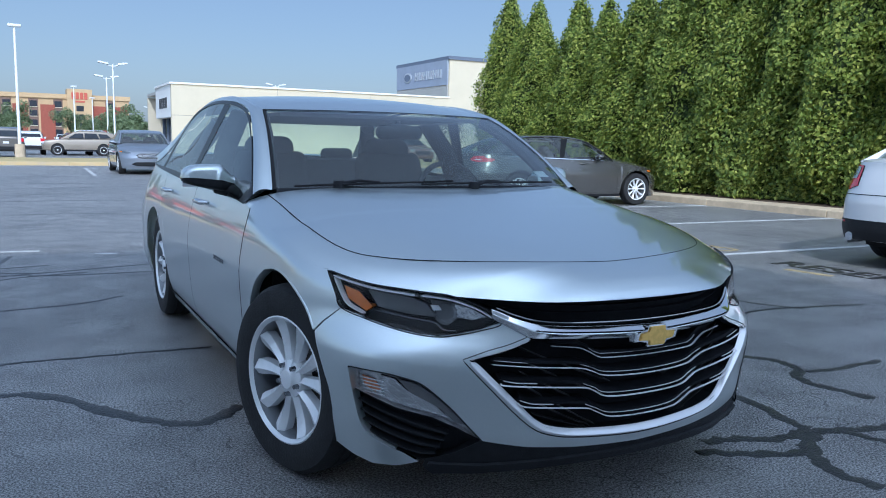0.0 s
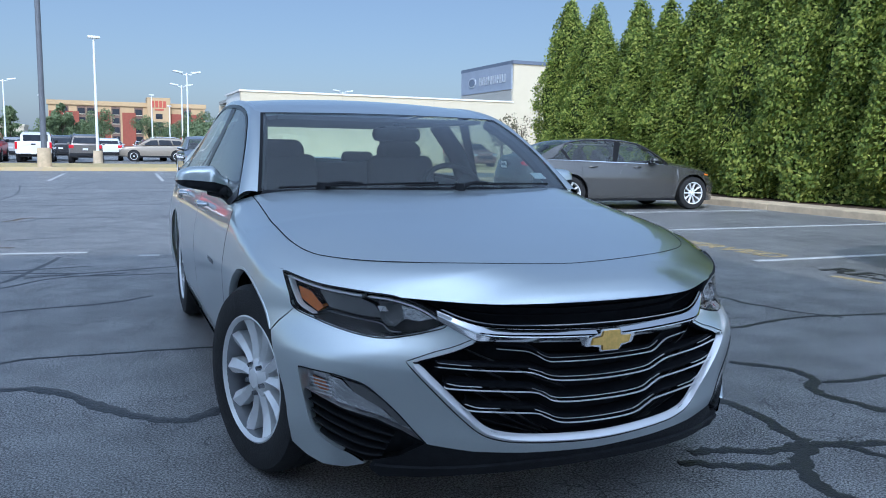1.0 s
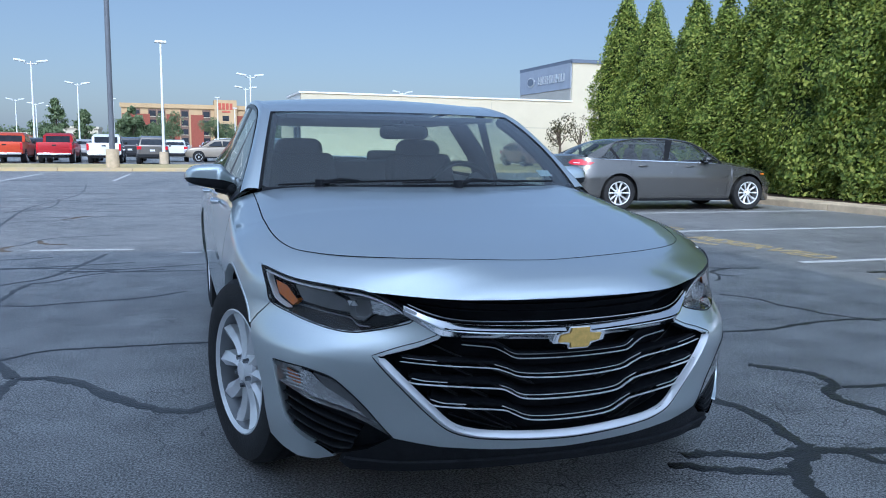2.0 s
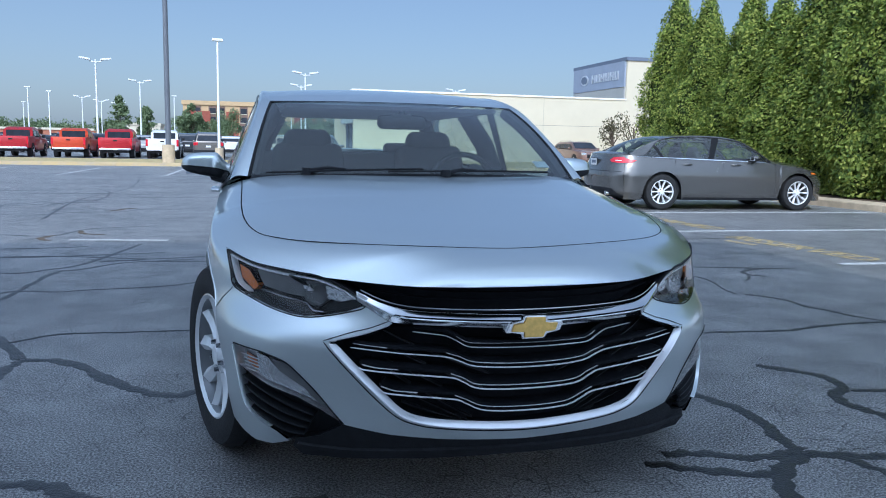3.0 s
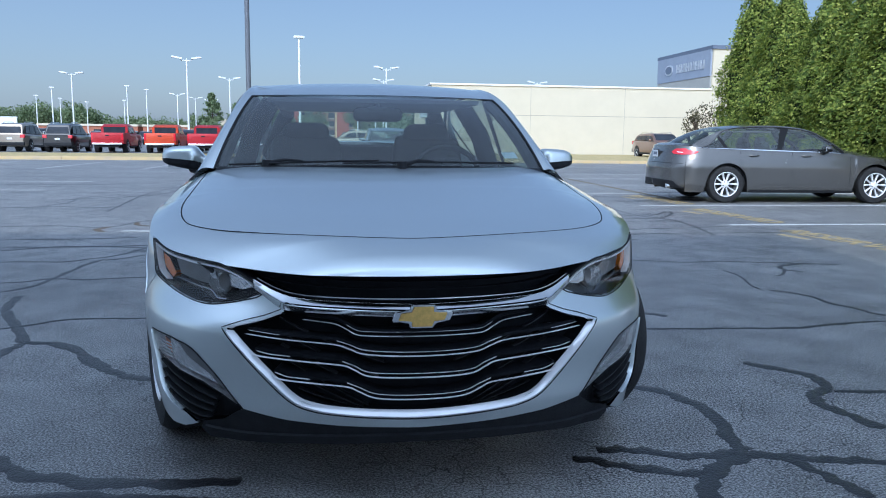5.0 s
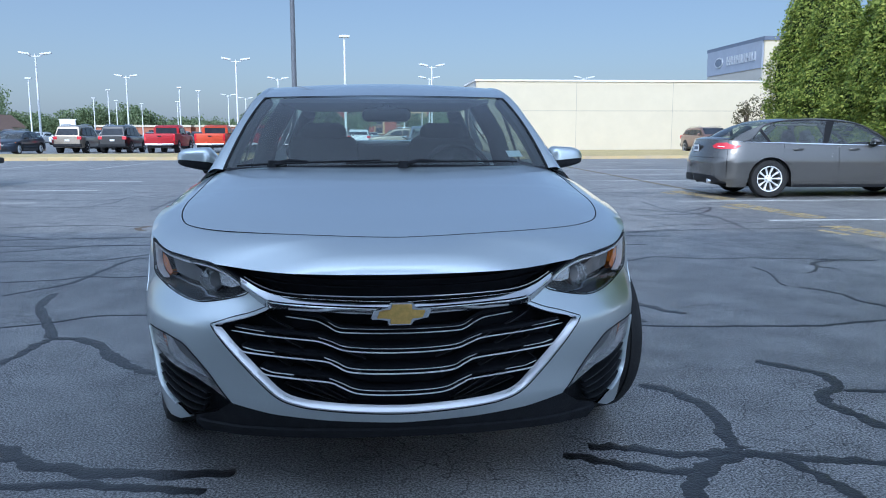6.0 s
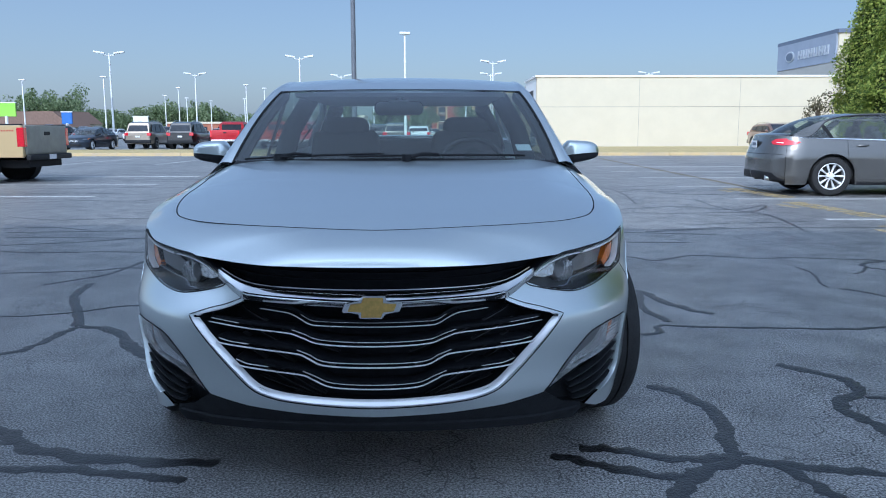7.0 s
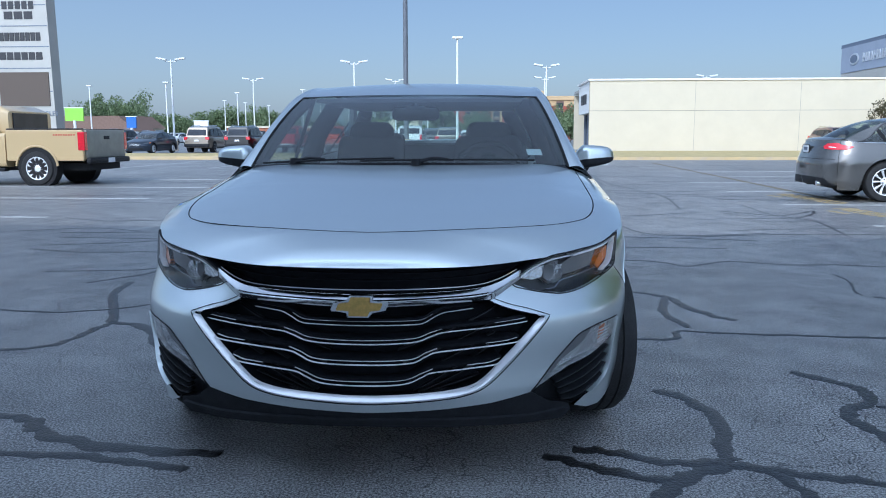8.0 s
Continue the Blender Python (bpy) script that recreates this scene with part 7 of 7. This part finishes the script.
def wagon(label, paint, x, y, turn, h=1.75, length=4.75, name="suv", rails=True):
    """Five-door sport utility vehicle; y runs from the nose to the tail."""
    c = thing(name, label, "suv", x, y, 0, turn, "parked cars")
    w, L = 0.94, length

    def front(yy):
        return 1.115 + (yy - 1.15) / 0.8 * (h - 1.16)

    def back(yy):
        return 1.12 + (L - 0.06 - yy) / 0.29 * (h - 1.24)
    bm = section_body(bmesh.new(), ((0.0, 0.72, 0.42, 0.80, 0.14), (0.12, 0.86, 0.34, 0.95, 0.14), (0.45, w, 0.30, 1.02, 0.12), (1.35, w, 0.30, 1.08, 0.10), (L - 0.9, w, 0.32, 1.12, 0.10), (L - 0.15, 0.90, 0.36, 1.12, 0.12), (L, 0.80, 0.45, 1.05, 0.14)))
    part("body", bm, paint, c, smooth=True)
    bm = section_body(bmesh.new(), ((1.15, 0.86, 1.0, 1.10, 0.05), (1.95, 0.74, 1.05, h - 0.06, 0.12), (2.6, 0.73, 1.05, h, 0.13), (L - 0.8, 0.73, 1.05, h - 0.03, 0.13), (L - 0.35, 0.72, 1.05, h - 0.12, 0.12), (L - 0.06, 0.78, 1.0, 1.12, 0.05)))
    part("cabin_shell", bm, paint, c, smooth=True)
    for s in (1, -1):
        side_glass(c, "front_window", ((1.52, 1.14), (2.05, h - 0.18), (2.5, h - 0.15), (2.54, 1.14)), 0.885, s, 0.21)
        side_glass(c, "rear_window", ((2.62, 1.14), (2.60, h - 0.15), (3.35, h - 0.16), (3.50, 1.14)), 0.885, s, 0.21)
        side_glass(c, "quarter_window", ((3.58, 1.16), (3.45, h - 0.17), (L - 0.75, h - 0.2), (L - 0.5, 1.2)), 0.885, s, 0.21)
        boxed("tail_lamp", s * 0.62, s * 0.90, L - 0.22, L + 0.005, 0.88, 1.10, RED_LENS, c, "red tail lamp", 0.03)
        boxed("headlamp", s * 0.52, s * 0.84, 0.0, 0.22, 0.74, 0.90, REFLECTOR, c, "clear headlamp", 0.03)
        bm = box(bmesh.new(), s * 0.93, s * 1.08, 1.52, 1.64, 1.08, 1.22, 0.04)
        part("door_mirror", bm, paint, c, "door mirror", True)
        boxed("sill", s * 0.90, s * 0.955, 1.3, L - 1.35, 0.28, 0.40, BLACK_PLASTIC, c, "black sill")
        if rails:
            part("roof_rail", tube(bmesh.new(), [(s * 0.62, 2.1, h - 0.02), (s * 0.62, 2.3, h + 0.05), (s * 0.62, L - 1.0, h + 0.04), (s * 0.62, L - 0.8, h - 0.06)], 0.018, 8), CHROME, c, "roof rail", True)
    bm = bmesh.new()
    v = [bm.verts.new(p) for p in ((-0.70, L - 0.07, 1.187), (0.70, L - 0.07, 1.187), (0.61, L - 0.27, back(L - 0.29)), (-0.61, L - 0.27, back(L - 0.29)))]
    bm.faces.new(v)
    part("back_glass", bm, DARK_GLASS, c, "dark rear window")
    bm = bmesh.new()
    v = [bm.verts.new(p) for p in ((-0.74, 1.25, front(1.25)), (0.74, 1.25, front(1.25)), (0.64, 1.90, front(1.90)), (-0.64, 1.90, front(1.90)))]
    bm.faces.new(v)
    part("windscreen", bm, DARK_GLASS, c, "dark windscreen")
    boxed("rear_bumper", -0.88, 0.88, L - 0.12, L + 0.06, 0.40, 0.62, BLACK_PLASTIC, c, "black rear bumper", 0.04)
    boxed("number_plate", -0.15, 0.15, L + 0.005, L + 0.02, 0.78, 0.90, PLATE_WHITE, c)
    wheel_wells(c, (0.92, L - 0.98), 0.42, w)
    boxed("grille", -0.5, 0.5, -0.02, 0.03, 0.58, 0.80, BLACK_PLASTIC, c, "black grille")
    for xx in (-0.865, 0.865):
        for yy in (0.92, L - 0.98):
            make_wheel(c, xx, yy, 0.36, fine=False, spokes=5, r=0.36)
    return c


# the tailgate is darker and greyer than the sand body
GATE_GREY = material("olive_grey_tailgate", (0.30, 0.29, 0.245), 0.45, 0.1, vary=0.1, scale=4)
# the sand pickup stands across, tail to the aisle
pickup("sand-coloured pickup truck with a grey tailgate", PAINT_SAND, -14.2, 15.55, -92, GATE_GREY, True)
# row beyond the island, tails towards the island
wagon("tan sport utility vehicle parked tail first", PAINT_TAN, -19.9, 55.8, 180, h=1.85)
wagon("black sport utility vehicle parked tail first", PAINT_BLACK, -16.95, 55.5, 180, h=1.85)
pickup("red pickup truck parked tail first at the island", PAINT_RED, -13.85, 55.9, 180)
pickup("burnt orange pickup truck parked tail first", PAINT_ORANGE, -10.65, 56.0, 180)
pickup("red pickup truck with dark bed parked tail first", PAINT_RED, -7.9, 55.6, 180)
pickup("white pickup truck parked tail first", PAINT_WHITE, -5.15, 55.9, 180)
wagon("grey-brown sport utility vehicle parked tail first", PAINT_BROWN, -2.3, 53.9, 180)
tan = wagon("beige crossover parked side-on", PAINT_TAN, -0.3, 57.3, -90, h=1.65)
wagon("copper crossover beside the white wall", PAINT_COPPER, 20.7, 42.0, 0, h=1.6)
far_kinds = [wagon("pale silver crossover in the far row", PAINT_SILVER_FAR, -7, 62, 180, h=1.55, rails=False), wagon("charcoal crossover in the far row", PAINT_DKGREY, -4, 62.5, 180),
             wagon("white crossover in the far row", PAINT_WHITE, -1, 62, 180, h=1.6), wagon("maroon crossover in the far row", PAINT_MAROON, 2, 63, 180, h=1.55, rails=False), wagon("dark blue crossover in the far row", PAINT_NAVY, -10, 62, 180, h=1.6)]
rnd = random.Random(11)
for yy, x0, n, step in ((68.5, -47, 13, 2.95), (83, -64, 26, 2.9), (100, -78, 30, 3.0)):
    for i in range(n):
        if rnd.random() < 0.82:
            copy_thing(rnd.choice(far_kinds), pose(x0 + i * step + rnd.uniform(-0.2, 0.2), yy + rnd.uniform(-0.4, 0.4), 0, 0, 0, rnd.choice((0, 180))))


# ---- signs along the far road ----
def road_sign(label, x, y, w, z0, z1, mat):
    g = thing("road_sign", label, "sign", x, y, 0)
    part("post", tube(bmesh.new(), [(0, 0.1, 0), (0, 0.1, z0 + 0.1)], 0.25, 8), POLE_WHITE, g)
    boxed("panel", -w / 2, w / 2, 0, 0.3, z0, z1, mat, g, "", 0.05)
    boxed("cap", -w / 2 - 0.1, w / 2 + 0.1, -0.05, 0.35, z1, z1 + 0.15, POLE_WHITE, g)


road_sign("lime green sign panel on a white post", -73.8, 136, 3.4, 3.9, 6.2, GREEN_SIGN)
road_sign("small blue sign panel on a white post", -63.4, 136, 1.8, 2.6, 4.6, BLUE_SIGN)
road_sign("white sign panel on a post", -50.7, 136, 2.6, 2.6, 3.8, WALL_CAP)
